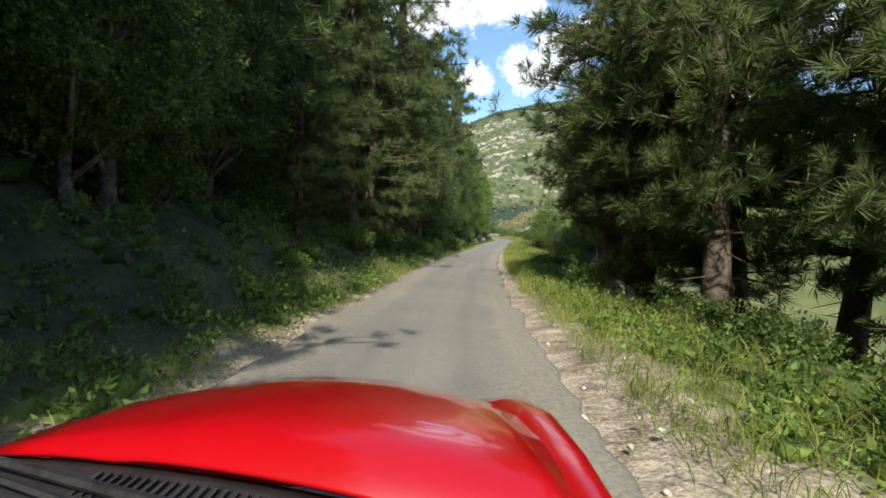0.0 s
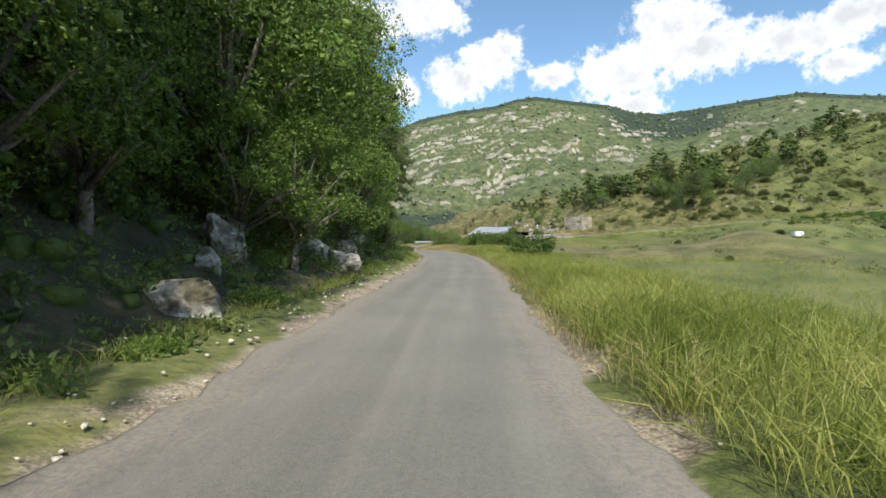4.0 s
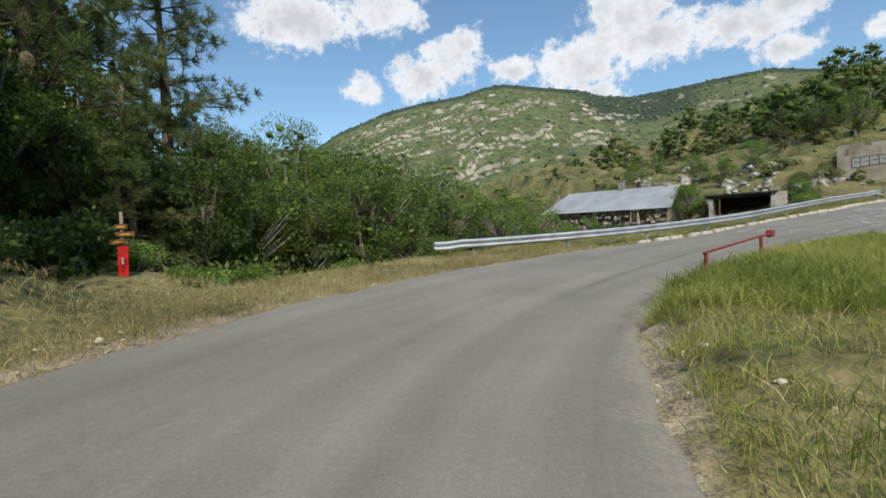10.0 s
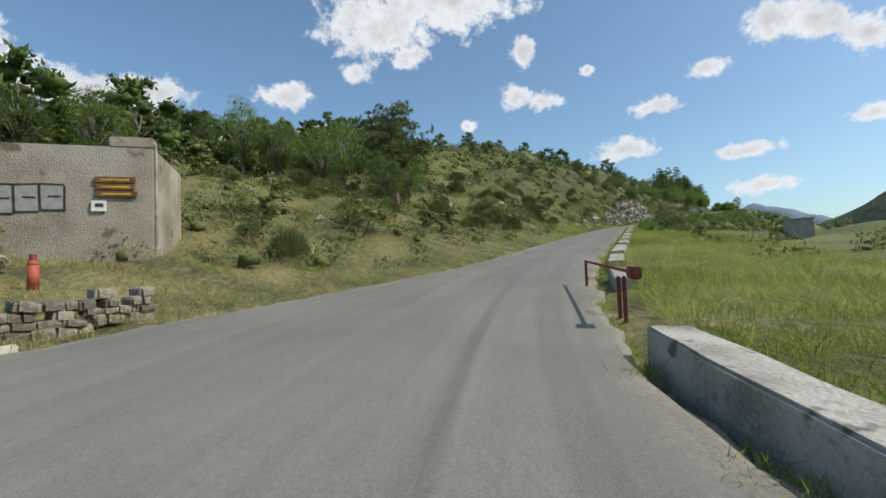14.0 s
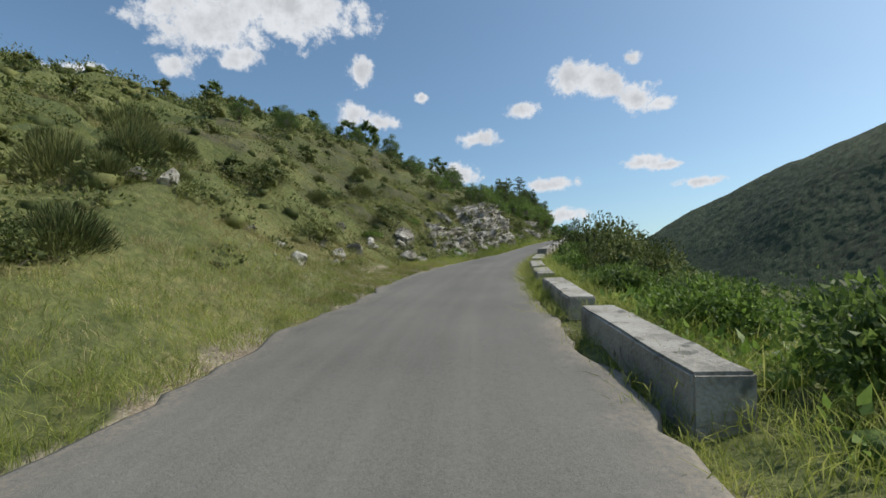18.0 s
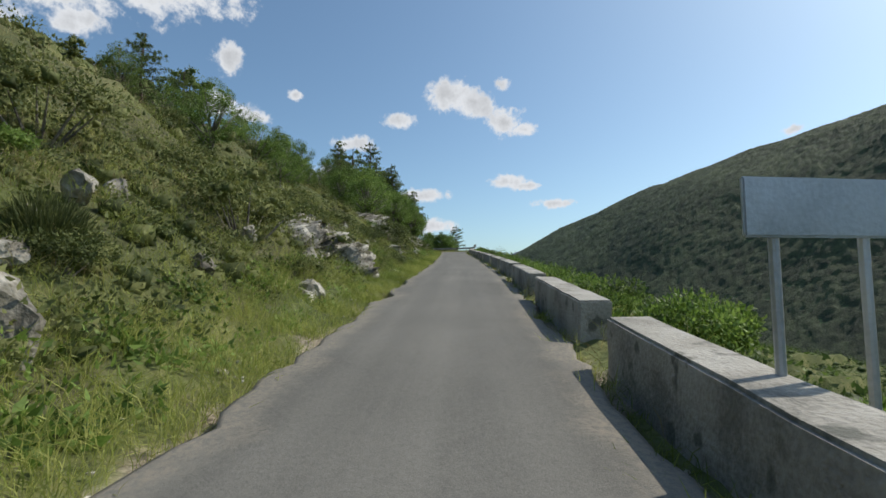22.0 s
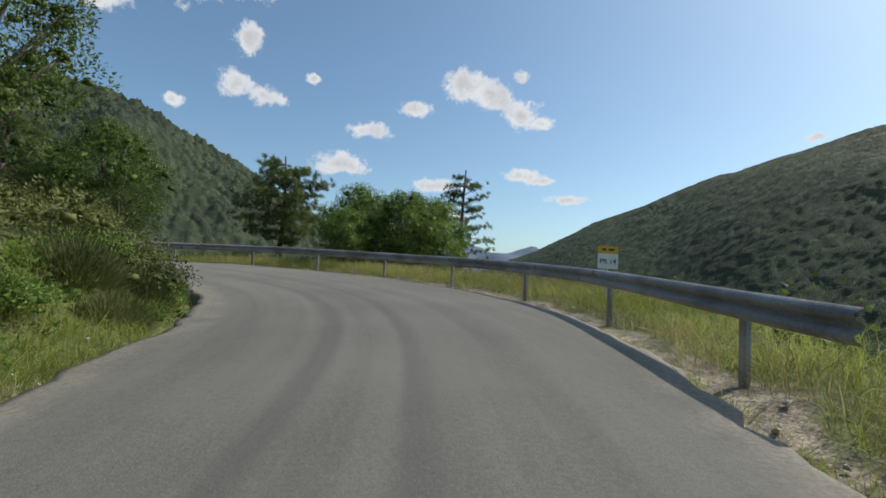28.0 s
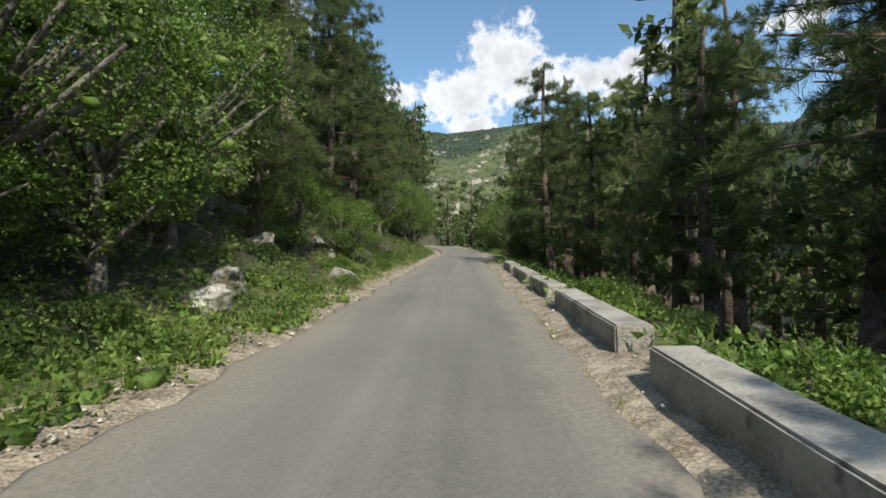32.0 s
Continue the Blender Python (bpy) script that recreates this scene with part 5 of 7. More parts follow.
def guard_rail(name, stations, label, post_step=4.0, high=0.5, mat=STEEL):
    """A galvanised W-beam on steel posts, along (metres along, to the right) stations."""
    ob = thing(name, label, "guard rail")
    line = spline([at_road(s, lat) for s, lat in stations], 0.5)
    line[:, 2] = [max(z, ground_z(x, y) + 0.02) for x, y, z in line]
    k = np.ones(9) / 9
    line[4:-4, 2] = np.convolve(line[:, 2], k, "valid")
    way = np.gradient(line[:, :2], axis=0)
    way /= np.linalg.norm(way, axis=1)[:, None]
    side = np.stack([way[:, 1], -way[:, 0]], 1)
    face = -1 if stations[0][1] > 0 else 1
    prof = np.array([(0.0, -0.155), (0.012, -0.145), (0.08, -0.105), (0.08, -0.065), (0.0, -0.02), (0.0, 0.02), (0.08, 0.065), (0.08, 0.105), (0.012, 0.145), (0.0, 0.155)])
    rows = np.concatenate([prof, (prof - [0.006, 0])[::-1]])
    v = np.stack([line[:, 0][:, None] + side[:, 0][:, None] * rows[:, 0] * face, line[:, 1][:, None] + side[:, 1][:, None] * rows[:, 0] * face, line[:, 2][:, None] + high + rows[:, 1] + 0 * line[:, :1]], -1)
    k = rows.shape[0]
    i = np.arange(v.shape[0] * k).reshape(-1, k)
    nxt = np.roll(i, -1, 1)
    f = np.stack([i[:-1], nxt[:-1], nxt[1:], i[1:]], -1).reshape(-1, 4)
    mesh_object("beam", v.reshape(-1, 3), f, mat, ob, smooth=False)
    step = int(post_step / 0.5)
    for n in list(range(3, len(line), step)):
        bm = bmesh.new()
        for sz, c in (((0.012, 0.1, high + 0.55), (0, 0, 0)), ((0.055, 0.012, high + 0.55), (0.03, 0.05, 0)), ((0.055, 0.012, high + 0.55), (0.03, -0.05, 0))):
            box(bm, sz, c)
        p = part("post", bm, mat, ob)
        p.matrix_basis = Matrix.Translation((line[n, 0] - side[n, 0] * 0.06 * face, line[n, 1] - side[n, 1] * 0.06 * face, line[n, 2] + (high - 0.45) / 2)) @ Matrix.Rotation(math.atan2(-way[n, 0], way[n, 1]), 4, "Z")
    return ob


guard_rail("guard_rail", ((163.4, -7.6), (167, -6.0), (170.6, -4.8), (176.7, -4.15), (182.8, -5.0), (188, -6.2), (193.2, -7.4)), "galvanised steel guard rail on the outside of the bend", high=0.44)
guard_rail("guard_rail", ((380.5, 3.6), (387, 4.7), (393, 5.4), (400, 5.0), (404, 3.6), (407.4, 2.1)), "weathered galvanised guard rail round the hairpin bend", high=0.8, mat=OLDSTEEL)

# ---- red barriers ----


def red_barrier(s0, s1, lat0, lat1, near, far, label):
    """Two slim posts with a long square bar between them and a counterweight on its end."""
    ob = thing("red_barrier", label, "road barrier")
    for s, lat, high in ((s0, lat0, near), (s1, lat1, far), (s1 + 0.22, lat1 - 0.05, far)):
        p = at_road(s, lat)
        z = ground_z(p.x, p.y)
        bm = bmesh.new()
        box(bm, (0.06, 0.06, high + 0.25), (p.x, p.y, z + high / 2 - 0.125), 0.012)
        part("post", bm, RED, ob)
    ahead = 1 if s1 > s0 else -1
    a, b = at_road(s0 - 0.2 * ahead, lat0), at_road(s1 + 0.9 * ahead, lat1)
    p, q = at_road(s0, lat0), at_road(s1, lat1)
    a.z, b.z = ground_z(p.x, p.y) + near + 0.02, ground_z(q.x, q.y) + far + 0.06
    bm = bmesh.new()
    box(bm, (0.045, (b - a).length, 0.045), (0, 0, 0), 0.008)
    bar = part("bar", bm, RED, ob)
    bar.matrix_basis = Matrix.Translation((a + b) / 2) @ (b - a).to_track_quat("Y", "Z").to_matrix().to_4x4()
    bm = bmesh.new()
    box(bm, (0.14, 0.3, 0.17), (0, 0, 0), 0.02)
    w = part("counterweight", bm, RED, ob)
    w.matrix_basis = Matrix.Translation(b) @ (b - a).to_track_quat("Y", "Z").to_matrix().to_4x4()


red_barrier(161.4, 165.2, 0.95, 1.2, 0.52, 0.84, "faded red steel barrier folded beside the road")
red_barrier(200.6, 197.0, 1.1, 1.45, 0.78, 0.74, "faded dark red steel barrier on the verge")

# ---- ground cover: what nobody could count ----


def strip_places(s0, s1, off0, off1, side, count, power=1.0):
    """Random places between two stretches of road and two distances from the asphalt's edge, with their heights."""
    s = rng.uniform(s0, s1, count)
    off = off0 + (off1 - off0) * rng.random(count) ** power
    i = np.interp(s, ALONG, np.arange(len(ALONG)))
    g = lambda c: np.interp(i, np.arange(len(ALONG)), c)
    lat = g(LEFT_EDGE) - off if side < 0 else g(RIGHT_EDGE) + off
    x, y = g(LINE[:, 0]) + lat * g(RIGHT[:, 0]), g(LINE[:, 1]) + lat * g(RIGHT[:, 1])
    z, o, _, _ = land(x, y)
    ok = o > off0 * 0.7
    return np.stack([x, y, z], -1)[ok]


def valley_places(x0, x1, y0, y1, count):
    """Random places in a rectangle of the plan that lie on the valley side of the road."""
    x, y = rng.uniform(x0, x1, count), rng.uniform(y0, y1, count)
    z, o, along, side = land(x, y)
    ok = (o > 13) & (side > 0) & (along > 238) & (along < 415)
    return np.stack([x, y, z], -1)[ok]


def grass_field(parts, name, mat, label):
    """Blades of grass in tufts. parts: stretch, distances, side, number of tufts, blades in each, height."""
    vs, fs, n = [], [], 0
    for s0, s1, o0, o1, side, tufts, per, high in parts:
        p = strip_places(s0, s1, o0, o1, side, int(tufts * 1.35), 1.3)
        h = high * rng.uniform(0.5, 1.25, len(p))
        at = np.repeat(p, per, 0) + rng.normal(0, 0.09, (len(p) * per, 3)) * [1, 1, 0]
        hh = np.repeat(h, per) * rng.uniform(0.6, 1.15, len(at))
        way = rng.normal(0, 0.32, (len(at), 3)) + [0, 0, 1]
        at[:, 2] -= 0.03
        v, f = blades(at, way, hh, 0.005 + 0.009 * hh, -0.04, 0.3)
        vs.append(v)
        fs.append(f + n)
        n += len(v)
    return mesh_object(name, np.vstack(vs), np.vstack(fs), mat, kind="stuff", category="grass", label=label)


def leafy_cover(parts, name, mat, label, category="undergrowth"):
    """Low leafy clumps. parts: stretch, distances, side, number of clumps, leaves in each, radius, leaf length."""
    vs, fs, n = [], [], 0
    for s0, s1, o0, o1, side, count, per, radius, leaf in parts:
        p = strip_places(s0, s1, o0, o1, side, count) if side else valley_places(s0, s1, o0, o1, count)
        r = radius * rng.uniform(0.45, 1.25, len(p))
        c = np.repeat(p, per, 0)
        w = sphere_ways(len(c))
        w[:, 2] = np.abs(w[:, 2]) * 0.9
        q = rng.uniform(0.35, 1, len(c)) ** 0.6
        at = c + w * (np.repeat(r, per) * q)[:, None]
        way = w * 0.7 + sphere_ways(len(c)) * 0.8
        ln = leaf * rng.uniform(0.6, 1.4, len(c))
        v, f = with_cores(*blades(at, way, ln, ln * 0.5), p, r, 0.75, 0.4)
        vs.append(v)
        fs.append(f + n)
        n += len(v)
    return mesh_object(name, np.vstack(vs), np.vstack(fs), mat, kind="stuff", category=category, label=label)


grass_field(((42, 66, 1.3, 4.5, 1, 2600, 12, 0.7), (64, 118, 0.5, 4.5, 1, 5200, 12, 0.65), (262, 384, -0.12, 0.12, 1, 420, 12, 0.34), (204, 262, 0.0, 0.5, 1, 700, 12, 0.35), (200, 262, -0.15, 0.2, 1, 900, 9, 0.24), (52, 118, 4.5, 22, 1, 3500, 8, 0.55), (20, 55, 0.6, 4, 1, 1500, 9, 0.5), (118, 150, 3.0, 9, 1, 900, 8, 0.5), (147, 172, 0.3, 7, 1, 3600, 9, 0.34),
             (-10, 56, 0.25, 1.5, -1, 1400, 8, 0.3), (98, 150, 0.25, 1.5, -1, 1000, 8, 0.3), (56, 98, 1.1, 1.7, -1, 900, 9, 0.3), (158, 202, 0.7, 5, 1, 3600, 10, 0.42), (158, 172, 0.05, 2.6, 1, 3200, 12, 0.36), (172, 204, -0.28, 0.06, 1, 1500, 10, 0.26), (204, 384, -0.2, 0.16, 1, 2600, 9, 0.26), (406, 450, -0.2, 0.1, 1, 300, 9, 0.25), (166, 200, 5, 16, 1, 2200, 7, 0.32), (200, 250, 0.5, 9, 1, 5200, 9, 0.42),
             (240, 384, 0.55, 1.5, 1, 2600, 9, 0.42), (250, 262, 0.3, 1.2, 1, 500, 10, 0.5), (262, 384, 0.1, 1.9, -1, 9000, 10, 0.4), (316, 350, 0.3, 3.4, -1, 3200, 9, 0.36), (264, 384, 1.2, 9, -1, 17000, 9, 0.42), (-10, 60, 0.5, 2.6, 1, 3500, 10, 0.4), (188, 262, 0.2, 18, -1, 6500, 9, 0.32), (200, 300, 8, 40, -1, 6500, 8, 0.42), (384, 404, 1.0, 6, 1, 1500, 10, 0.5), (384, 405, 0.3, 2.2, -1, 900, 9, 0.45), (236, 262, 0.2, 3, -1, 1800, 9, 0.35),
             (114, 152, 0.8, 7, -1, 7500, 10, 0.38), (166, 192, 0.4, 4, -1, 1300, 8, 0.3), (168, 216, 2.5, 30, 1, 5000, 8, 0.3), (248, 268, -0.15, 0.35, 1, 800, 10, 0.46), (400, 450, 0.5, 2, -1, 700, 8, 0.3), (380, 412, 0.9, 4, 1, 1500, 9, 0.6)),
            "verge_grass", GRASS, "tall green roadside grass")
grass_field(((112, 152, 0.25, 3.8, 1, 3600, 9, 0.5), (75, 112, 0.2, 1.2, 1, 500, 8, 0.5), (150, 168, 0.3, 3.5, -1, 3200, 9, 0.26), (168, 200, 0.4, 6, -1, 1600, 8, 0.3), (188, 262, 0.2, 14, -1, 6000, 8, 0.3), (200, 262, 14, 45, -1, 5500, 8, 0.4), (196, 262, 1.5, 16, -1, 4000, 8, 0.3),
             (255, 384, 1.2, 12, -1, 3500, 8, 0.36), (248, 274, 0.5, 4.5, -1, 2800, 9, 0.26), (256, 310, 4, 24, -1, 8000, 8, 0.42), (310, 384, 2, 16, -1, 5500, 8, 0.42), (376, 408, 0.5, 2.2, 1, 900, 8, 0.45), (386, 404, 1.4, 5, 1, 700, 10, 0.7), (150, 168, 0.1, 3, 1, 600, 9, 0.32), (262, 376, 12, 40, -1, 3500, 7, 0.4), (262, 384, 0.3, 1.2, 1, 500, 7, 0.5)),
            "dry_grass", DRY, "dry straw-coloured grass")
leafy_cover(((-36, 112, 0.9, 3.0, -1, 1200, 46, 0.36, 0.08), (112, 152, 1.4, 8, -1, 260, 40, 0.4, 0.1), (-36, 114, 2.0, 8, -1, 2600, 44, 0.6, 0.095), (-36, 154, 8, 20, -1, 1500, 20, 0.9, 0.22), (-20, 50, 1.6, 8, 1, 900, 48, 0.5, 0.09), (404, 470, 0.8, 6, -1, 900, 60, 0.45, 0.08),
             (404, 470, 2, 14, 1, 900, 40, 0.45, 0.1), (150, 176, 5, 16, -1, 700, 30, 0.8, 0.2)), "undergrowth", LEAF, "leafy green undergrowth beneath the trees")
leafy_cover(((-10, 66, 0.5, 1.6, -1, 360, 48, 0.3, 0.08), (-10, 48, 0.9, 2.6, 1, 420, 48, 0.34, 0.08), (384, 430, 0.4, 2.4, -1, 500, 52, 0.4, 0.08), (236, 380, 1.0, 2.6, 1, 700, 28, 0.36, 0.13), (404, 450, 0.8, 2.2, 1, 160, 26, 0.3, 0.13), (286, 384, 0.6, 2.2, -1, 800, 36, 0.3, 0.08), (264, 300, 0.5, 1.9, -1, 300, 24, 0.28, 0.11)),
            "fresh_undergrowth", BRIGHT, "bright green weeds and brambles along the verge")
leafy_cover(((200, 262, 2, 26, -1, 420, 90, 0.7, 0.11), (196, 300, 30, 95, -1, 500, 70, 1.5, 0.26), (262, 384, 1.2, 6, -1, 1300, 64, 0.55, 0.08), (258, 384, 6, 22, -1, 750, 70, 1.0, 0.13), (256, 390, 20, 60, -1, 800, 60, 1.6, 0.28), (178, 200, 16, 60, -1, 170, 70, 0.9, 0.18),
             (60, 140, 20, 90, 1, 90, 60, 0.8, 0.2), (206, 262, 4, 40, 1, 110, 70, 0.8, 0.2)), "hillside_scrub", SCRUB, "grey-green scrub scattered over the dry hillside", "scrub")
leafy_cover(((262, 384, 1.6, 9, -1, 950, 64, 0.65, 0.085), (198, 262, 3, 30, -1, 260, 110, 0.9, 0.12)), "bank_shrubs", BROOM, "low olive green shrubs on the rocky bank", "shrubs")
leafy_cover(((250, 384, 2.5, 7, 1, 620, 110, 0.9, 0.11), (250, 384, 6, 15, 1, 520, 110, 1.3, 0.15), (60, 320, -90, 190, 0, 6500, 46, 2.4, 0.34), (380, 412, 6, 14, 1, 120, 120, 1.8, 0.18)), "valley_woods", LEAF, "dense green treetops on the valley side below the road", "woodland")

# ---- trees and bushes that can be told apart ----
# pine wood on the bank of the first stretch
plants_along(PINES + TALLS[:1], -40, 66, 2.0, 5.5, 50, -1, (0.95, 1.3))
plants_along(PINES + FARPINES, -44, 72, 5, 10, 36, -1, (1.0, 1.3))
plants_along(FARPINES, -44, 110, 12, 34, 64, -1, (1.05, 1.5))
plants_along(BUSHES[:2], -10, 66, 1.8, 4.2, 30, -1, (0.9, 1.5))
plants_along(BROADS[:1] + PINES[2:], -6, 66, 2.0, 4.0, 34, -1, (0.5, 0.9))
plants_along(BUSHES[1:2] + [BRAMBLE], 26, 47, 1.2, 2.0, 13, -1, (0.5, 0.9), (1.1, 1.5))
plants_along(BUSHES[1:2], 39, 46, 0.9, 1.5, 5, -1, (1.0, 1.3), (1.2, 1.5))
plants_along(PINES[:1], 23, 30, 4.6, 6.0, 3, 1, (0.75, 0.95))
plants_along(BROADS[:2], 66, 100, 3.1, 6.5, 24, -1, (0.95, 1.35))
plants_along(BROADS[2:], 60, 102, 1.9, 3.6, 16, -1, (0.55, 0.9))
plants_along(BROADS[:2] + FARPINES, 62, 112, 7, 20, 36, -1, (1.0, 1.4))
plants_along(TALLS + PINES[:1], 98, 138, 4.6, 10, 17, -1, (0.95, 1.25))
plants_along(TALLS + PINES[1:2], 121, 137, 3.0, 6.5, 9, -1, (0.85, 1.1))
plants_along(BUSHES[:2], 114, 127, 0.7, 1.3, 9, -1, (0.25, 0.5))
plants_along(BUSHES[:2], 108, 128, 2.4, 4.5, 22, -1, (0.5, 1.0))
plants_along(PINES[:2] + BROADS[:1], 102, 124, 2.6, 6, 10, -1, (0.8, 1.1))
plants_along(FARPINES, 100, 154, 11, 30, 11, -1, (1.0, 1.35))
plants_along(TALLS[:1] + PINES[1:2], 126, 150, 6.5, 12, 8, -1, (0.9, 1.15))
plants_along(PINES[:1], 146, 158, 3.6, 6, 5, -1, (0.7, 0.95))
plants_along(PINES + BROADS[:1], 146, 157, 4.5, 12, 14, -1, (0.6, 0.95))
plants_along(BUSHES[:2], -10, 150, 0.9, 2.6, 50, -1, (0.35, 0.7))
# across the road there
plants_along(PINES[:2], 8, 19, 2.6, 5.5, 6, 1, (0.85, 1.15))
# unseen pines behind the start, added to shade the first metres
plants_along(FARPINES, -44, 4, 5.0, 12, 14, 1, (0.9, 1.15))
plants_along(PINES[::2], 5, 14, 3.2, 7.5, 7, 1, (0.8, 1.0))
plants_along(BUSHES[:2], -5, 30, 1.4, 3.4, 12, 1, (0.5, 0.9))
plants_along(BROADS[2:] + BROADS[:1], 26, 52, 4.0, 9, 18, 1, (0.38, 0.58))
plants_along(BROADS[1:], 43, 53, 3.0, 5.0, 5, 1, (0.48, 0.62))
plants_along(BUSHES[2:], 52, 60, 2.4, 4.0, 6, 1, (0.7, 1.0))
plants_along(BROADS[:1], 56, 63, 4.6, 8.0, 5, 1, (0.32, 0.42))
plants_along(BUSHES[:1] + [BRAMBLE], 119, 129, 3.6, 7.5, 16, 1, (1.3, 1.7), (0.95, 1.2))
for tree, x, y, k, tall in ((BUSHES[2], -0.5, 144.3, 0.95, 1.75), (BUSHES[2], 0.8, 145.2, 0.9, 1.6), (BUSHES[0], 0.4, 143.2, 0.95, 1.3), (BUSHES[1], -0.2, 140.4, 1.25, 1.25), (BUSHES[0], 0.9, 139.4, 1.1, 1.0), (BUSHES[1], 1.4, 141.2, 1.3, 1.2),
                            (BUSHES[1], -1.6, 149.0, 0.75, 1.3), (BUSHES[1], -0.6, 148.3, 0.8, 1.25), (BUSHES[1], 0.2, 149.6, 0.8, 1.2), (BUSHES[0], 1.8, 147.6, 1.1, 1.0), (BUSHES[1], 2.6, 144.0, 1.2, 1.0), (BUSHES[1], 2.2, 138.4, 1.0, 1.0), (BUSHES[0], 3.4, 140.6, 1.0, 1.0),
                            (BUSHES[1], -11.2, 161.7, 1.0, 0.9), (BUSHES[0], -13.4, 160.9, 1.25, 1.1), (BUSHES[0], -13.9, 159.4, 1.2, 1.0), (BUSHES[1], -12.9, 162.4, 0.9, 1.0), (BUSHES[0], -13.2, 158.0, 0.9, 0.9)):
    plant(tree, x, y, k, 0.1, tall)
for x, y, k in ((-13.4, 150.6, 0.75), (-13.6, 154.4, 0.62)):
    plant(PINES[2], x, y, k)
plants_along(BROOMS, 70, 140, 16, 60, 14, 1, (0.5, 1.0))
plant(BUSHES[0], 5.2, 102.0, 1.5)
# outside of the first bend
plants_along(BROADS[:2], 150, 164, 6, 11, 16, -1, (0.5, 0.8))
plants_along(FARPINES, 142, 160, 9, 26, 18, -1, (1.0, 1.3))
plants_along(BROADS[:2] + PINES[:1], 148, 170, 11, 34, 34, -1, (0.6, 1.0))
plants_along(BUSHES[:2], 152, 176, 3.6, 6.5, 12, -1, (0.5, 0.9))
for x, y, k in ((-12.5, 169.5, 0.8), (-10.2, 171.5, 0.9), (-8.0, 170.6, 0.75), (-6.2, 173.5, 0.85), (-13.5, 172.8, 1.0), (-4.2, 175.4, 0.7), (-1.5, 174.0, 0.5), (-9.0, 175.0, 0.95), (-2.2, 178.0, 0.62), (0.2, 180.6, 0.6), (-5.5, 179.0, 0.8), (2.6, 183.4, 0.55), (-1.0, 184.0, 0.62), (-11.5, 166.8, 0.55)):
    plant(BROADS[1] if k < 0.8 else BROADS[0], x, y, k, 0.5)
for x, y, k in ((-15.5, 163.5, 1.05), (-13.8, 166.0, 1.0), (-17.0, 160.5, 1.1), (-18.5, 165.0, 1.2), (-16.0, 157.5, 0.95), (-13.2, 163.4, 0.6), (-20.0, 160.0, 1.2)):
    plant(PINES[2] if k < 1 else PINES[0], x, y, k, 0.5)
# the scrubby hill
plants_along(FARBROADS[1:], 196, 262, 6, 28, 40, -1, (0.18, 0.36))
plants_along(BUSHES[2:] + BROOMS, 196, 262, 3, 20, 40, -1, (0.7, 1.3))
plants_along(FARBROADS[1:], 196, 300, 14, 40, 50, -1, (0.2, 0.42))
plants_along(FARBROADS, 206, 262, 26, 52, 56, -1, (0.5, 1.1))
plants_along(FARBROADS, 196, 300, 42, 85, 110, -1, (0.35, 1.0))
plants_along(FARBROADS, 178, 196, 44, 80, 9, -1, (0.2, 0.4))
plants_along(BROADS[2:], 190, 200, 16, 34, 9, -1, (0.35, 0.6))
plants_along(FARBROADS, 300, 380, 26, 60, 36, -1, (0.4, 0.75))
plants_along([BRAMBLE] + BUSHES[2:], 262, 384, 1.2, 5.5, 50, -1, (0.4, 0.8))
plants_along(BROOMS + BUSHES[2:], 264, 350, 2.6, 12, 64, -1, (0.55, 1.1))
plants_along(BROADS[:1] + BUSHES[2:3], 275, 345, 9, 26, 24, -1, (0.28, 0.5))
for tree, x, y, k in ((UMBRELLA, 62.6, 188.5, 1.0), (BROADS[0], 57.5, 187.5, 0.6), (BROADS[1], 65.5, 188.6, 0.55), (UMBRELLA, 71.0, 219.4, 0.85), (PINES[2], 53.0, 222.3, 0.8), (PINES[0], 37.1, 202.6, 0.5), (BROADS[0], 40.2, 201.0, 0.6), (BROADS[1], 43.5, 200.0, 0.62),
                      (UMBRELLA, 49.0, 207.0, 0.55), (PINES[2], 157.4, 163.7, 0.52), (BROADS[1], 160.6, 163.4, 0.4), (PINES[2], 165.0, 163.0, 0.45)):
    plant(tree, x, y, k)
plants_along(BROADS, 289, 306, 6, 12, 6, -1, (0.28, 0.42))
plants_along(BROADS[:2], 334, 352, 5.0, 9, 8, -1, (0.45, 0.62))
plants_along(BROADS, 318, 350, 7, 15, 18, -1, (0.28, 0.5))
plants_along(BROADS + PINES[:1], 346, 364, 7, 15, 12, -1, (0.4, 0.65))
plants_along(BROOMS, 214, 262, 4, 22, 36, -1, (1.1, 1.9), (0.8, 1.1))
plants_along(BROADS[:2], 222, 252, 19, 30, 18, -1, (0.45, 0.75))
plants_along(BROADS + PINES[:1], 352, 388, 4.2, 11, 34, -1, (0.5, 0.85))
plants_along(BROADS[1:2] + BROADS[:1] + PINES[:1], 371, 392, 3.2, 7, 10, -1, (0.62, 0.85))
plants_along(PINES[:2], 362, 378, 7, 13, 6, -1, (0.6, 0.8))
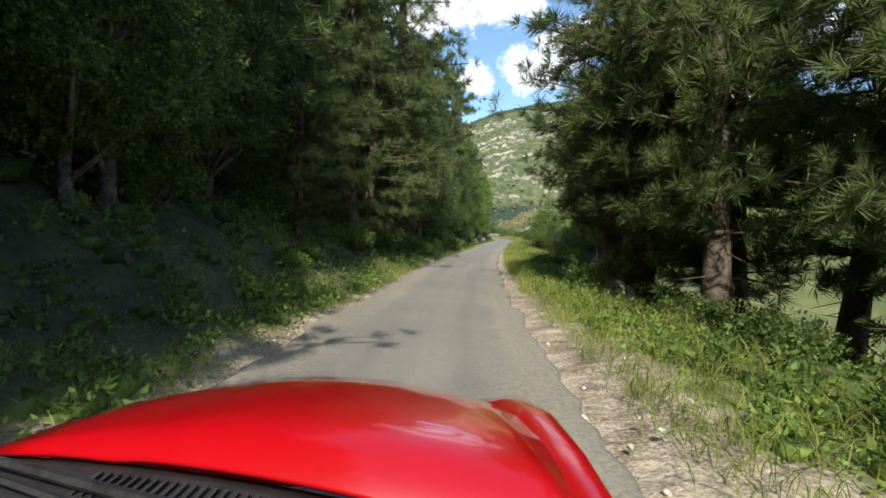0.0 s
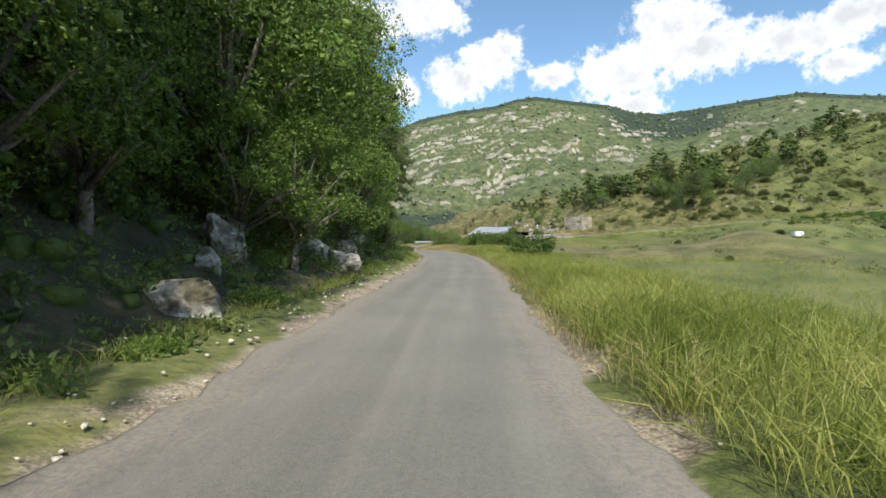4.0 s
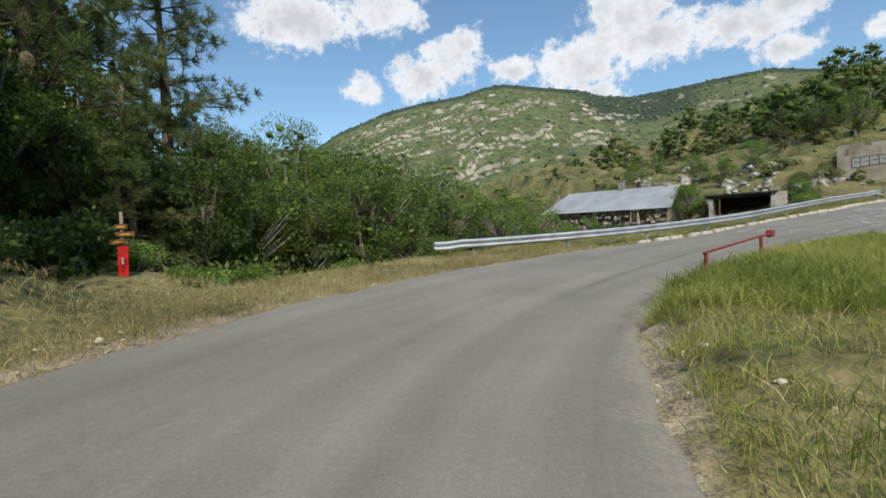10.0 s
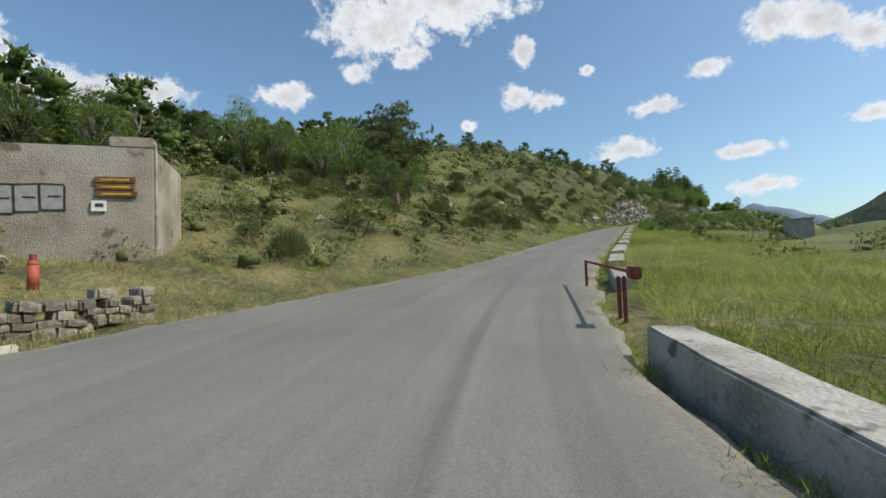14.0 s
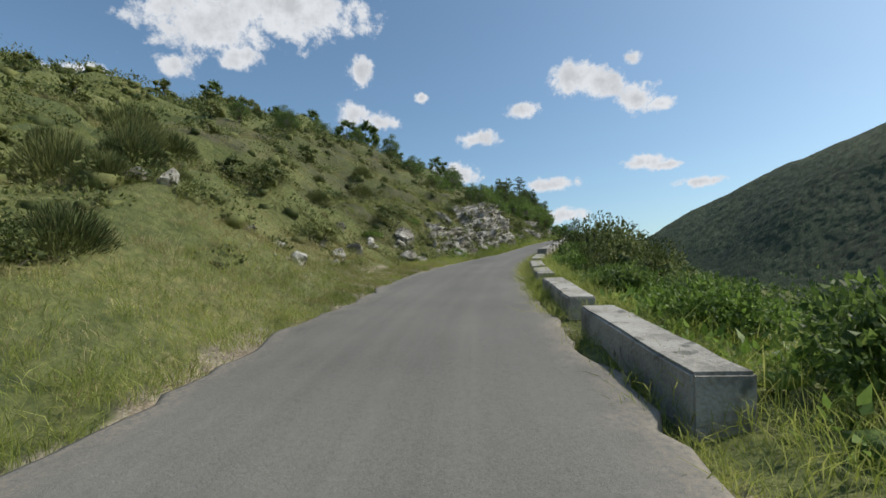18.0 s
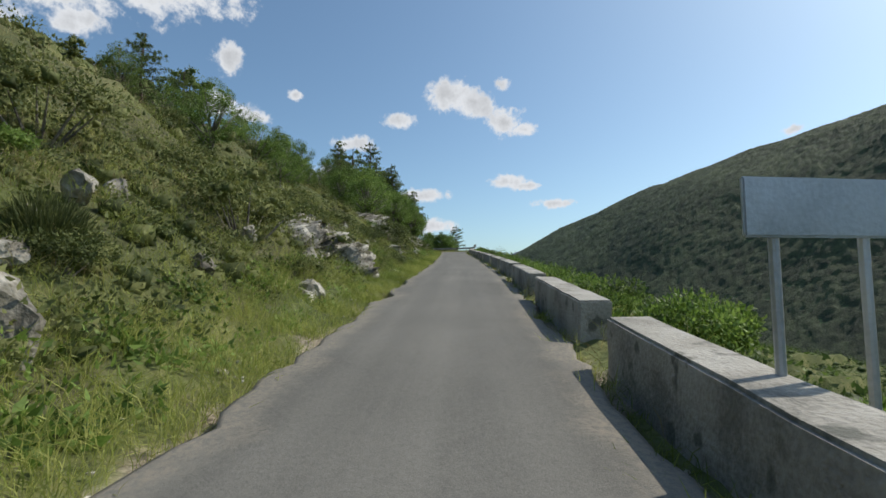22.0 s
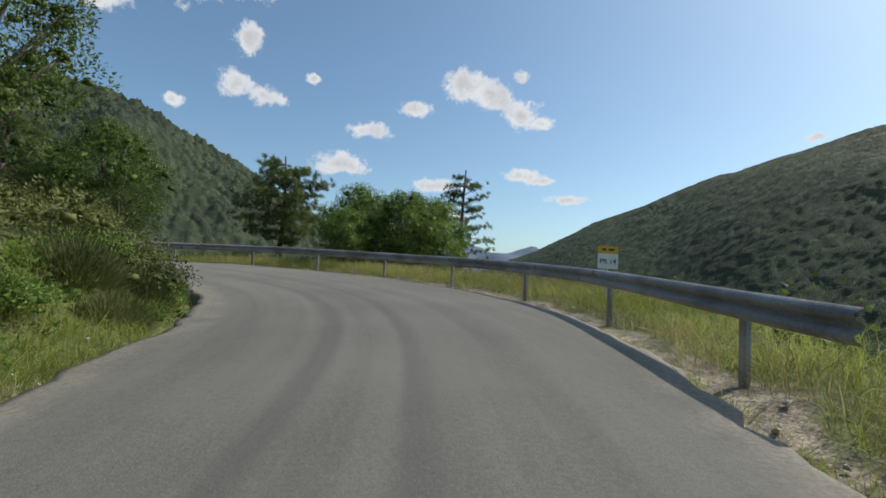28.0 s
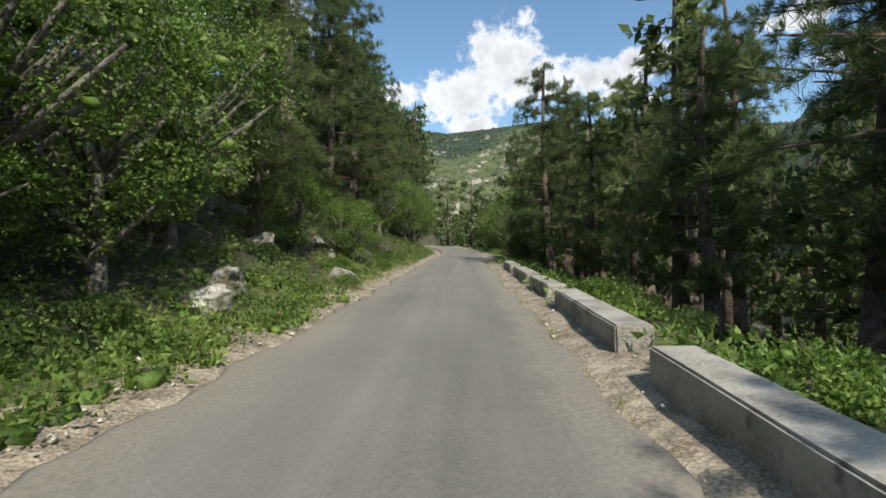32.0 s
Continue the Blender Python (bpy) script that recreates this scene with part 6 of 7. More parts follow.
# beside the parapet
for s, off, k in ((188.9, 0.6, 0.95), (177.5, 2.4, 0.7), (173.0, 1.6, 0.6), (189.0, 0.9, 0.45)):
    p = at_road(s, 2.6 + off)
    plant(BUSHES[2], p.x, p.y, k * 0.7)
plants_along([BRAMBLE] + BUSHES[:2], 237, 257, 1.8, 3.0, 16, 1, (0.7, 0.95), (1.1, 1.4))
plants_along(BUSHES[:1] + BUSHES[2:3], 257, 268, 2.6, 4.6, 6, 1, (1.2, 1.6), (1.1, 1.4))
plants_along([BRAMBLE, BRAMBLE] + BUSHES[:2], 257, 378, 1.6, 2.9, 72, 1, (0.65, 0.95), (1.1, 1.45))
plants_along(FARBROADS, 228, 380, 4.0, 12, 34, 1, (0.14, 0.3))
# round the hairpin
plant(BIGTREE, 233.6, 137.6, 0.7)
plants_along(BROADS[1:2], 419, 428, 2.4, 4.2, 5, -1, (0.62, 0.85))
plants_along(BROADS[2:], 412, 424, 1.8, 3.2, 4, -1, (0.4, 0.6))
plants_along(PINES, 426, 432, 3.2, 7.0, 5, -1, (0.8, 1.0))
plant(PINES[1], 233.8, 116.6, 0.78)
plant(UMBRELLA, 240.0, 128.9, (23.2 - ground_z(240.0, 128.9)) / 10)
plant(TALLS[0], 239.5, 119.0, 0.75)
plant(PINES[0], 241.0, 122.5, 0.85)
for x, y, top in ((228.6, 125.0, 18.6), (229.4, 121.8, 20.0), (232.2, 123.8, 20.6), (231.4, 119.6, 20.2)):
    k = (top - ground_z(x, y)) / 11.5
    plant(BIGTREE, x, y, k, 0.3)
for x, y, k in ((236.4, 121.6, 0.85), (238.5, 130.5, 0.6), (240.5, 133.5, 0.6)):
    plant(BROADS[0], x, y, k, 1.1)
plants_along(BUSHES[1:3] + BROOMS, 384, 404, 0.6, 3.0, 22, -1, (0.6, 1.0))
plants_along(BUSHES[:3], 398, 420, 2.0, 6, 20, -1, (0.6, 1.1))
plants_along(FARPINES + BROADS[:2], 376, 400, 8, 20, 20, -1, (0.55, 0.85))
plants_along(BUSHES[:2], 398, 450, 0.6, 2.2, 18, -1, (0.4, 0.7))
plants_along(PINES[:2] + TALLS, 426, 484, 5.0, 16, 32, -1, (0.75, 1.05))
plants_along(PINES[1:], 413, 419, 3.5, 8, 6, 1, (0.65, 0.85))
plant(BROADS[0], 231.4, 136.2, 0.6)
plant(PINES[0], 234.6, 141.2, 0.75)
plants_along(TALLS + FARPINES[:1], 417, 484, 5.0, 12.5, 36, 1, (0.75, 1.0))
plants_along(PINES[:2], 424, 460, 3.4, 7.5, 7, 1, (0.8, 1.0))
plants_along(BROADS[:2], 452, 486, 2.0, 7, 14, -1, (0.6, 0.9))
plants_along(BROADS[:2], 456, 486, 2.4, 7, 10, 1, (0.6, 0.9))
plants_along(BROADS[2:] + BUSHES[:1], 426, 440, 1.8, 3.6, 6, -1, (0.35, 0.6))
plants_along(FARPINES, 424, 486, 10, 30, 40, 1, (0.75, 1.1))
plants_along(BUSHES[:1] + [BRAMBLE], 408, 470, 1.4, 3.6, 16, 1, (0.4, 0.7))
for k in range(60):
    plant(random.choice(FARPINES), random.uniform(226, 296), random.uniform(232, 266), random.uniform(1.1, 1.6))
plants_along(TALLS + PINES, 436, 486, 3.2, 8, 16, -1, (0.9, 1.2))

join_far_trees()

# ---- rocks ----


def rock_mesh(name, seed, sharp=1.0):
    """A broken limestone boulder: a ball cut by many planes, then roughened."""
    r = np.random.default_rng(seed)
    bm = bmesh.new()
    bmesh.ops.create_icosphere(bm, subdivisions=3, radius=1.0)
    planes = [(Vector(n).normalized(), d) for n, d in zip(r.normal(size=(18, 3)), r.uniform(0.36, 0.82, 18))]
    for v in bm.verts:
        for n, d in planes:
            over = v.co.dot(n) - d
            if over > 0:
                v.co -= n * over * 0.95
        v.co += noise.noise_vector(v.co * 2.6 + Vector((seed, 0, 0))) * 0.14 * sharp + noise.noise_vector(v.co * 7.0 + Vector((0, seed, 0))) * 0.07
    me = bpy.data.meshes.new(name)
    bm.to_mesh(me)
    bm.free()
    me.materials.append(LIME)
    return me


ROCKS = [rock_mesh("rock", k) for k in (3, 8, 15, 23, 31, 44)]


def rocks_along(s0, s1, off0, off1, side, count, size, label="rough pale limestone rock in the bank", squash=(0.7, 1.2)):
    for k in range(count):
        s, off = s0 + (s1 - s0) * (k + random.random()) / count, random.uniform(off0, off1)
        j = np.abs(ALONG - s).argmin()
        p = at_road(s, LEFT_EDGE[j] - off if side < 0 else RIGHT_EDGE[j] + off)
        d = random.uniform(*size)
        ob = tagged(new("rock", random.choice(ROCKS)), label, "rock", "rocks in the bank")
        ob.matrix_world = Matrix.Translation((p.x, p.y, ground_z(p.x, p.y) + d * 0.12)) @ Euler([random.uniform(-0.5, 0.5), random.uniform(-0.5, 0.5), random.uniform(0, 6.28)]).to_matrix().to_4x4() @ Matrix.Diagonal((d, d * random.uniform(0.7, 1.3), d * random.uniform(*squash), 1))


TUFTS = []


def outcrop(s0, s1, off, high, seed, label):
    """A craggy limestone face in the bank: blocky steps and clefts over a steep profile."""
    su = np.arange(s0, s1, 0.085)
    prof = np.array(((0.0, -0.5), (0.15, 0.0), (0.5, 0.3), (0.85, 0.62), (1.3, 0.88), (2.2, 1.0), (4.0, 1.02), (5.5, 0.9)))
    run = np.r_[0, np.cumsum(np.hypot(np.diff(prof[:, 0]), np.diff(prof[:, 1]) * high))]
    q = np.arange(0, run[-1], 0.085)
    po, pz = np.interp(q, run, prof[:, 0]), np.interp(q, run, prof[:, 1])
    v = []
    for s in su:
        e = min(1.0, (s - s0) / 2.0, (s1 - s) / 2.0)
        top = high * (0.35 + 0.65 * max(e, 0)) * (0.82 + 0.3 * noise.noise(Vector((s * 0.35, seed, 0))))
        j = np.abs(ALONG - s).argmin()
        for o, z in zip(po, pz):
            p = Vector((s * 1.2, o * 1.1, z * top * 0.75 + o * 0.3))
            d = 0.7 * noise.cell(Vector((p.x * 0.55 + p.z * 0.3, p.y * 0.5 + seed, p.z * 0.9))) + 0.4 * noise.cell(Vector((p.x * 1.5 - p.z * 0.5, p.y * 1.1, p.z * 2.1 + seed)))
            d += 0.22 * noise.cell(Vector((p.x * 3.1 + p.z, p.y * 2.0 + seed, p.z * 3.7))) + 0.3 * noise.noise(p * 1.3 + Vector((seed, 0, 0))) + 0.14 * noise.noise(p * 4.5) + 0.16 * noise.cell(Vector((p.x * 5.3 - p.z, p.y * 3.0 + seed, p.z * 6.5)))
            w = at_road(s, LEFT_EDGE[j] - off - o + d * 0.72 - 0.35 + (1 - e) * -0.8)
            v.append((w.x, w.y, w.z + z * top + 0.25 * d))
            if random.random() < 0.016 and z > 0.05:
                TUFTS.append(v[-1])
    i = np.arange(len(v)).reshape(len(su), len(q))
    f = np.stack([i[:-1, :-1], i[1:, :-1], i[1:, 1:], i[:-1, 1:]], -1).reshape(-1, 4)
    mesh_object("rock_outcrop", np.array(v), f, SHADED_MOSSY if s1 < 200 else LIME, label=label, category="rock outcrop")


outcrop(268.5, 277.5, 1.2, 2.4, 5.0, "craggy pale limestone ledges in the bank")
outcrop(276.5, 287.5, 0.8, 4.6, 3.0, "tall craggy pale limestone face in the bank")
outcrop(290.5, 296.0, 1.2, 1.9, 7.0, "weathered limestone ledge among the scrub")
outcrop(307.0, 313.0, 1.0, 2.3, 11.0, "weathered limestone ledge among the scrub")
outcrop(327.0, 336.5, 2.4, 4.4, 17.0, "weathered limestone ledge among the scrub")
for s, off, high in ((298.5, 2.6, 1.3), (302.8, 1.8, 1.6), (317.5, 2.2, 1.4), (322.5, 2.8, 1.7), (339.6, 1.9, 2.6), (343.0, 1.1, 3.2), (348.5, 1.2, 3.0), (361.0, 1.1, 3.2), (367.0, 1.1, 3.4), (372.5, 1.2, 3.2)):
    outcrop(s - 1.7, s + 1.7, off, high, s, "small pale limestone outcrop among the scrub")
outcrop(352.0, 357.0, 1.1, 2.0, 23.0, "weathered limestone ledge among the scrub")
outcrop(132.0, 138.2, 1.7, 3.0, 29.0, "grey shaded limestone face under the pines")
outcrop(404.5, 409.0, 2.6, 1.6, 31.0, "pale limestone ledge under the bushes")
tufts = np.array(TUFTS)
radii = rng.uniform(0.12, 0.46, len(tufts))
vv, ff = with_cores(*crown_of(tufts, radii, 60, 0.1), tufts, radii, 0.8, 0.4)
mesh_object("ledge_scrub", vv, ff, SCRUB, kind="stuff", category="scrub", label="tufts of scrub growing from the rock ledges")
rocks_along(78, 97, 1.8, 3.8, -1, 12, (0.4, 0.9))
rocks_along(119, 128, 1.2, 2.2, -1, 8, (0.25, 0.5))
rocks_along(126, 142, 1.8, 4.5, -1, 14, (0.25, 0.6))
rocks_along(191.5, 200, 12, 28, -1, 22, (0.5, 1.3), "pale limestone outcrop on the hill")
rocks_along(198, 250, 8, 30, -1, 14, (0.3, 0.9), "pale limestone outcrop on the hill")
rocks_along(250, 268, 2.2, 6, -1, 16, (0.25, 0.6))
rocks_along(264, 277, 1.2, 4.4, -1, 26, (0.3, 0.75), squash=(0.8, 1.5))
rocks_along(284, 338, 1.1, 4.5, -1, 60, (0.22, 0.6), squash=(0.7, 1.4))
rocks_along(338, 378, 1.2, 4.0, -1, 26, (0.22, 0.55), squash=(0.7, 1.4))
rocks_along(402, 440, 1.4, 3.5, -1, 14, (0.25, 0.6))
rocks_along(10, 26, 2.0, 3.0, 1, 5, (0.35, 0.7), "weathered stone block in the weeds")

# loose stones and cones on the verges
pts = np.vstack([strip_places(-5, 60, -0.5, 1.4, -1, 500), strip_places(-5, 160, -0.25, 1.2, 1, 900), strip_places(144, 156, -0.4, 1.4, -1, 350), strip_places(250, 268, -0.3, 3.0, -1, 900), strip_places(268, 384, -0.25, 0.7, -1, 900),
                 strip_places(262, 384, -0.2, 0.5, 1, 500), strip_places(385, 450, -0.5, 1.3, 1, 700), strip_places(405, 450, -0.3, 1.6, -1, 800), strip_places(60, 100, -0.2, 2.0, -1, 500)])
rsz = rng.uniform(0.01, 0.036, len(pts)) * rng.uniform(0.5, 1.5, len(pts))
pts[:, 2] += 0.03
clumps("loose_stones", pts, rsz, KERB, 0.7, category="stones", label="small pale stones strewn along the road edge")
cones = strip_places(143, 153, -0.5, 1.0, -1, 120)
cones[:, 2] += 0.05
clumps("pine_cones", cones, rng.uniform(0.02, 0.04, len(cones)), WOOD, 1.2, category="pine cones", label="brown pine cones and debris on the roadside")

# ---- painted marks on the asphalt ----


def on_road(s, lat, up=0.0):
    """On the asphalt's surface, camber included."""
    j = np.abs(ALONG - s).argmin()
    q = (lat - rl[j]) / (rr[j] - rl[j])
    return at_road(s, lat, float(np.interp(q, [0.02, 0.12, 0.5, 0.88, 0.98], [0.0, 0.012, 0.03, 0.012, 0.0])) + 0.006 + up)


def stroke(bm, stations, wide, uneven=0.4):
    """A painted stroke on the asphalt through (metres along, to the right) stations."""
    line = spline([(*q, 0.0) for q in stations], 0.12)
    d = np.gradient(line[:, :2], axis=0)
    d /= np.maximum(np.linalg.norm(d, axis=1)[:, None], 1e-6)
    rows = []
    for n, (s, lat, _) in enumerate(line):
        w = wide / 2 * (1 + uneven * (0.18 * math.sin(n * 1.7) + 0.1 * math.sin(n * 4.1)))
        rows.append([bm.verts.new(on_road(s - d[n, 1] * w, lat + d[n, 0] * w)), bm.verts.new(on_road(s + d[n, 1] * w, lat - d[n, 0] * w))])
    for a, b in zip(rows, rows[1:]):
        bm.faces.new((a[0], a[1], b[1], b[0]))


def painted(name, strokes, wide, label, mat=None, uneven=0.4):
    """A hand-painted sign on the asphalt: each stroke a part of its own."""
    ob = thing(name, label, "road marking")
    for q in strokes:
        bm = bmesh.new()
        stroke(bm, q, wide, uneven)
        bmesh.ops.recalc_face_normals(bm, faces=bm.faces)
        part("stroke", bm, mat or PAINT, ob)
    return ob


ring = [(185.3 + 1.7 * math.cos(a), 0.03 + 1.4 * math.sin(a)) for a in np.linspace(0, 2 * math.pi, 30)]
painted("circle_marking", [ring, [(185.0, -0.55), (185.5, -0.15)], [(185.5, -0.55), (185.0, -0.15)], [(185.2, 0.4), (185.25, 0.8)], [(186.4, -0.5), (186.5, 0.0), (186.35, 0.6)]], 0.1, "white painted circle with a cross and dashes on the asphalt")
painted("letter_marking", [[(174.61, -2.74), (175.58, -2.77), (175.46, -2.11), (174.56, -2.19), (174.61, -2.73)], [(175.6, -2.76), (176.1, -2.98), (175.9, -2.03)], [(175.89, -1.9), (175.6, -1.06), (175.33, -1.14)], [(175.01, -1.46), (174.95, -1.23)], [(174.32, -1.83), (174.07, -1.2)], [(174.12, -0.5), (174.51, -0.78), (174.97, -0.84), (175.48, -0.76), (175.47, -0.42), (175.47, 0.08), (175.3, 0.43), (174.54, 0.41), (174.27, 0.37)], [(175.45, 0.49), (174.99, 1.41), (174.42, 1.31), (173.43, 1.24)]], 0.075, "faded white painted letters sprawling over the asphalt")
painted("letter_marking", [[(172.96, 0.38), (172.93, 0.63), (172.59, 0.9)], [(172.47, 0.96), (172.42, 1.05), (172.03, 1.05)], [(172.47, 0.75), (172.03, 0.71)], [(176.41, 1.47), (176.39, 1.78)], [(176.39, 1.53), (176.4, 1.75)], [(175.61, 1.47), (175.7, 1.93)], [(176.09, 1.64), (175.38, 1.78)], [(176.03, 1.21), (176.11, 1.34)]], 0.085, "worn white painted strokes on the asphalt")
painted("letter_marking", [[(177.9, 0.54), (177.28, 1.15)], [(177.43, 0.83), (178.07, 1.42)], [(179.32, -0.28), (178.47, 0.26), (178.7, 0.82)], [(179.32, -0.28), (179.48, -0.05)], [(178.52, 0.02), (179.22, 0.58)], [(179.53, -0.77), (180.53, -0.24)], [(179.8, -0.67), (179.48, -0.05)], [(180.88, -1.91), (180.54, -1.15)], [(181.6, -1.79), (180.52, -0.99)], [(181.61, -1.46), (180.55, -0.66)]], 0.075, "white hand-painted word TEAM on the asphalt")
painted("letter_marking", [[(179.43, 1.18), (179.04, 1.73)], [(178.92, 1.75), (179.82, 2.3)], [(179.58, 1.78), (179.38, 1.88)], [(181.33, 0.98), (179.64, 0.88), (180.5, 1.58)], [(180.45, 1.02), (180.33, 1.31)], [(181.6, 0.32), (181.4, 0.78), (180.21, 0.4)], [(182.54, -0.51), (181.13, -0.57), (181.76, 0.06)], [(181.59, -0.53), (181.5, -0.22)], [(181.86, -1.77), (181.59, -1.34), (182.0, -0.98), (182.58, -0.76), (183.23, -1.52), (182.62, -1.54), (182.0, -0.98)], [(182.0, -2.6), (182.6, -2.2)]], 0.09, "white hand-painted letters across the asphalt")
painted("letter_marking", [[(184.55, -3.41), (184.94, -2.97), (186.04, -2.49)], [(185.29, -3.58), (185.51, -3.15), (186.27, -2.97)], [(185.93, -3.67), (186.32, -3.15)], [(184.06, -2.67), (184.64, -2.73), (185.2, -2.62)], [(184.81, -2.43), (184.94, -2.1), (185.34, -2.09), (185.87, -2.44)]], 0.16, "bold white painted strokes fanning over the asphalt")
painted("letter_marking", [[(183.63, -3.79), (183.33, -3.79), (183.03, -3.63), (182.84, -3.33), (182.95, -3.04)], [(183.37, -2.84), (183.57, -2.7)], [(182.13, -3.32), (182.42, -3.25)]], 0.2, "thick white painted curve by the guard rail")
painted("letter_marking", [[(189.62, -2.55), (188.73, -2.01), (189.57, -2.02)], [(189.37, -1.7), (188.52, -1.22), (189.23, -1.08)], [(188.6, -0.2), (189.39, -0.12), (188.58, 0.13), (189.36, 0.24), (188.47, 0.57)], [(188.9, 0.72), (189.11, 1.1), (188.65, 1.22), (188.3, 0.99)]], 0.09, "row of small white painted letters on the asphalt")

# pale kerb stones under the guard rail
kerb = thing("kerb", "row of pale broken kerb stones along the asphalt", "kerb", kind="structure")
for k in range(26):
    s = 170.5 + k * 0.95
    j = np.abs(ALONG - s).argmin()
    bm = bmesh.new()
    box(bm, (0.2, 0.86, 0.3), (0, 0, -0.06), 0.03, jitter=0.04)
    p = at_road(s, LEFT_EDGE[j] - 0.22 + random.uniform(-0.05, 0.05), random.uniform(-0.05, 0.0))
    st = part("kerb_stone", bm, KERB, kerb)
    st.matrix_basis = Matrix.Translation(p) @ Matrix.Rotation(yaw_at(s) + random.uniform(-0.08, 0.08) + 0.06, 4, "Z")

# ---- the concrete block-house with its boards ----
RUSTY = material("stained_concrete", ((0.22, 0.19, 0.15), (0.33, 0.29, 0.23), (0.4, 0.36, 0.3)), 0.7, 0.93, bump=0.5, bump_scale=20, spots=(1.6, 0.6, (0.17, 0.125, 0.085)))
a, b = Vector((30.4, 188.6, 0)), Vector((33.5, 184.2, 0))
across = (b - a).normalized()
yaw = math.atan2(across.y, across.x)
hut = thing("concrete_hut", "stained concrete block-house with graffiti beside the road", "hut", m=Matrix.Translation((*((a + b) / 2).xy, -1.95)) @ Matrix.Rotation(yaw, 4, "Z"))
W = (b - a).length
for nm, size, c in (("front_wall", (W, 0.35, 3.3), (0, 0.0, 1.35)), ("side_wall", (0.35, 3.0, 3.3), (-W / 2 + 0.18, 1.68, 1.35)), ("side_wall", (0.35, 3.0, 3.3), (W / 2 - 0.18, 1.68, 1.35)), ("back_wall", (W, 0.3, 3.3), (0, 3.34, 1.35)), ("roof", (W - 0.04, 3.2, 0.25), (0, 1.7, 2.86))):
    bm = bmesh.new()
    box(bm, size, c, 0.03)
    part(nm, bm, RUSTY, hut)
bm = bmesh.new()
box(bm, (1.1, 0.36, 0.3), (W / 2 - 0.55, 0, 3.14), 0.03)
part("parapet", bm, RUSTY, hut)
bm = bmesh.new()
tube(bm, (W / 2 + 0.04, -0.1, -0.2), (W / 2 + 0.04, -0.1, 3.1), 0.04)
part("downpipe", bm, CONCRETE, hut, "pale downpipe at the corner")
# graffiti: outlined silver letters as plain bars
for k in range(4):
    x, z, hh = -1.45 + k * 0.57, 1.45 + 0.03 * k, 0.82 - 0.04 * k
    bm = bmesh.new()
    box(bm, (0.5, 0.008, hh - 0.04), (x, -0.181, z))
    fill = part("graffiti_fill", bm, SILVER, hut)
    for sz, c in (((0.56, 0.006, 0.05), (x, -0.188, z + hh / 2)), ((0.56, 0.006, 0.05), (x, -0.188, z - hh / 2)), ((0.05, 0.006, hh), (x - 0.27, -0.192, z)), ((0.3, 0.006, 0.05), (x + 0.06, -0.188, z + 0.02))):
        bm = bmesh.new()
        box(bm, sz, c, turn=Matrix.Rotation(random.uniform(-0.06, 0.06), 4, "Y"))
        part("outline", bm, INK, fill)
bm = bmesh.new()
box(bm, (0.05, 0.006, 0.7), (-1.45 + 4 * 0.57 - 0.28, -0.188, 1.5))
part("graffiti_outline", bm, INK, hut)
boards = thing("trail_boards", "brown wooden trail boards fixed on the hut wall", "sign board", m=hut.matrix_basis @ Matrix.Translation((1.75, -0.2, 1.8)))
for k in range(3):
    bm = bmesh.new()
    box(bm, (1.0 - 0.06 * (k == 1), 0.045, 0.17), (0.02 * k, -0.02, 0.24 - 0.2 * k), 0.012)
    bd = part("board", bm, WOOD, boards)
    bm = bmesh.new()
    box(bm, (0.7, 0.004, 0.035), (0.02 * k, -0.046, 0.24 - 0.2 * k))
    part("lettering", bm, YELLOW, bd)
box_ob = thing("notice_box", "small pale notice box under the trail boards", "notice", m=hut.matrix_basis @ Matrix.Translation((1.35, -0.2, 1.3)))
bm = bmesh.new()
box(bm, (0.36, 0.05, 0.3), (0, -0.01, 0), 0.01)
part("case", bm, WHITE, box_ob)
bm = bmesh.new()
box(bm, (0.2, 0.004, 0.1), (0.02, -0.038, 0.02))
part("print", bm, INK, box_ob)

# ---- gas bottle and low dry-stone wall ----
gas = thing("gas_bottle", "faded red gas bottle standing in the grass", "gas bottle", m=Matrix.Translation((29.8, 183.4, ground_z(29.8, 183.4) - 0.02)) @ Matrix.Scale(0.66, 4))
bm = bmesh.new()
prof = [(0.0, 0.02), (0.14, 0.02), (0.16, 0.07), (0.16, 0.85), (0.13, 0.97), (0.06, 1.03), (0.0, 1.03)]
for (r0, z0), (r1, z1) in zip(prof, prof[1:]):
    tube(bm, (0, 0, z0), (0, 0, z1 + 1e-4), max(r0, 0.001), max(r1, 0.001), 16)
part("body", bm, material("orange_red_paint", ((0.3, 0.06, 0.035), (0.42, 0.1, 0.06)), 6.0, 0.6), gas, smooth=True)
bm = bmesh.new()
tube(bm, (0, 0, 1.02), (0, 0, 1.2), 0.1, 0.1, 14)
part("collar", bm, RED, gas)


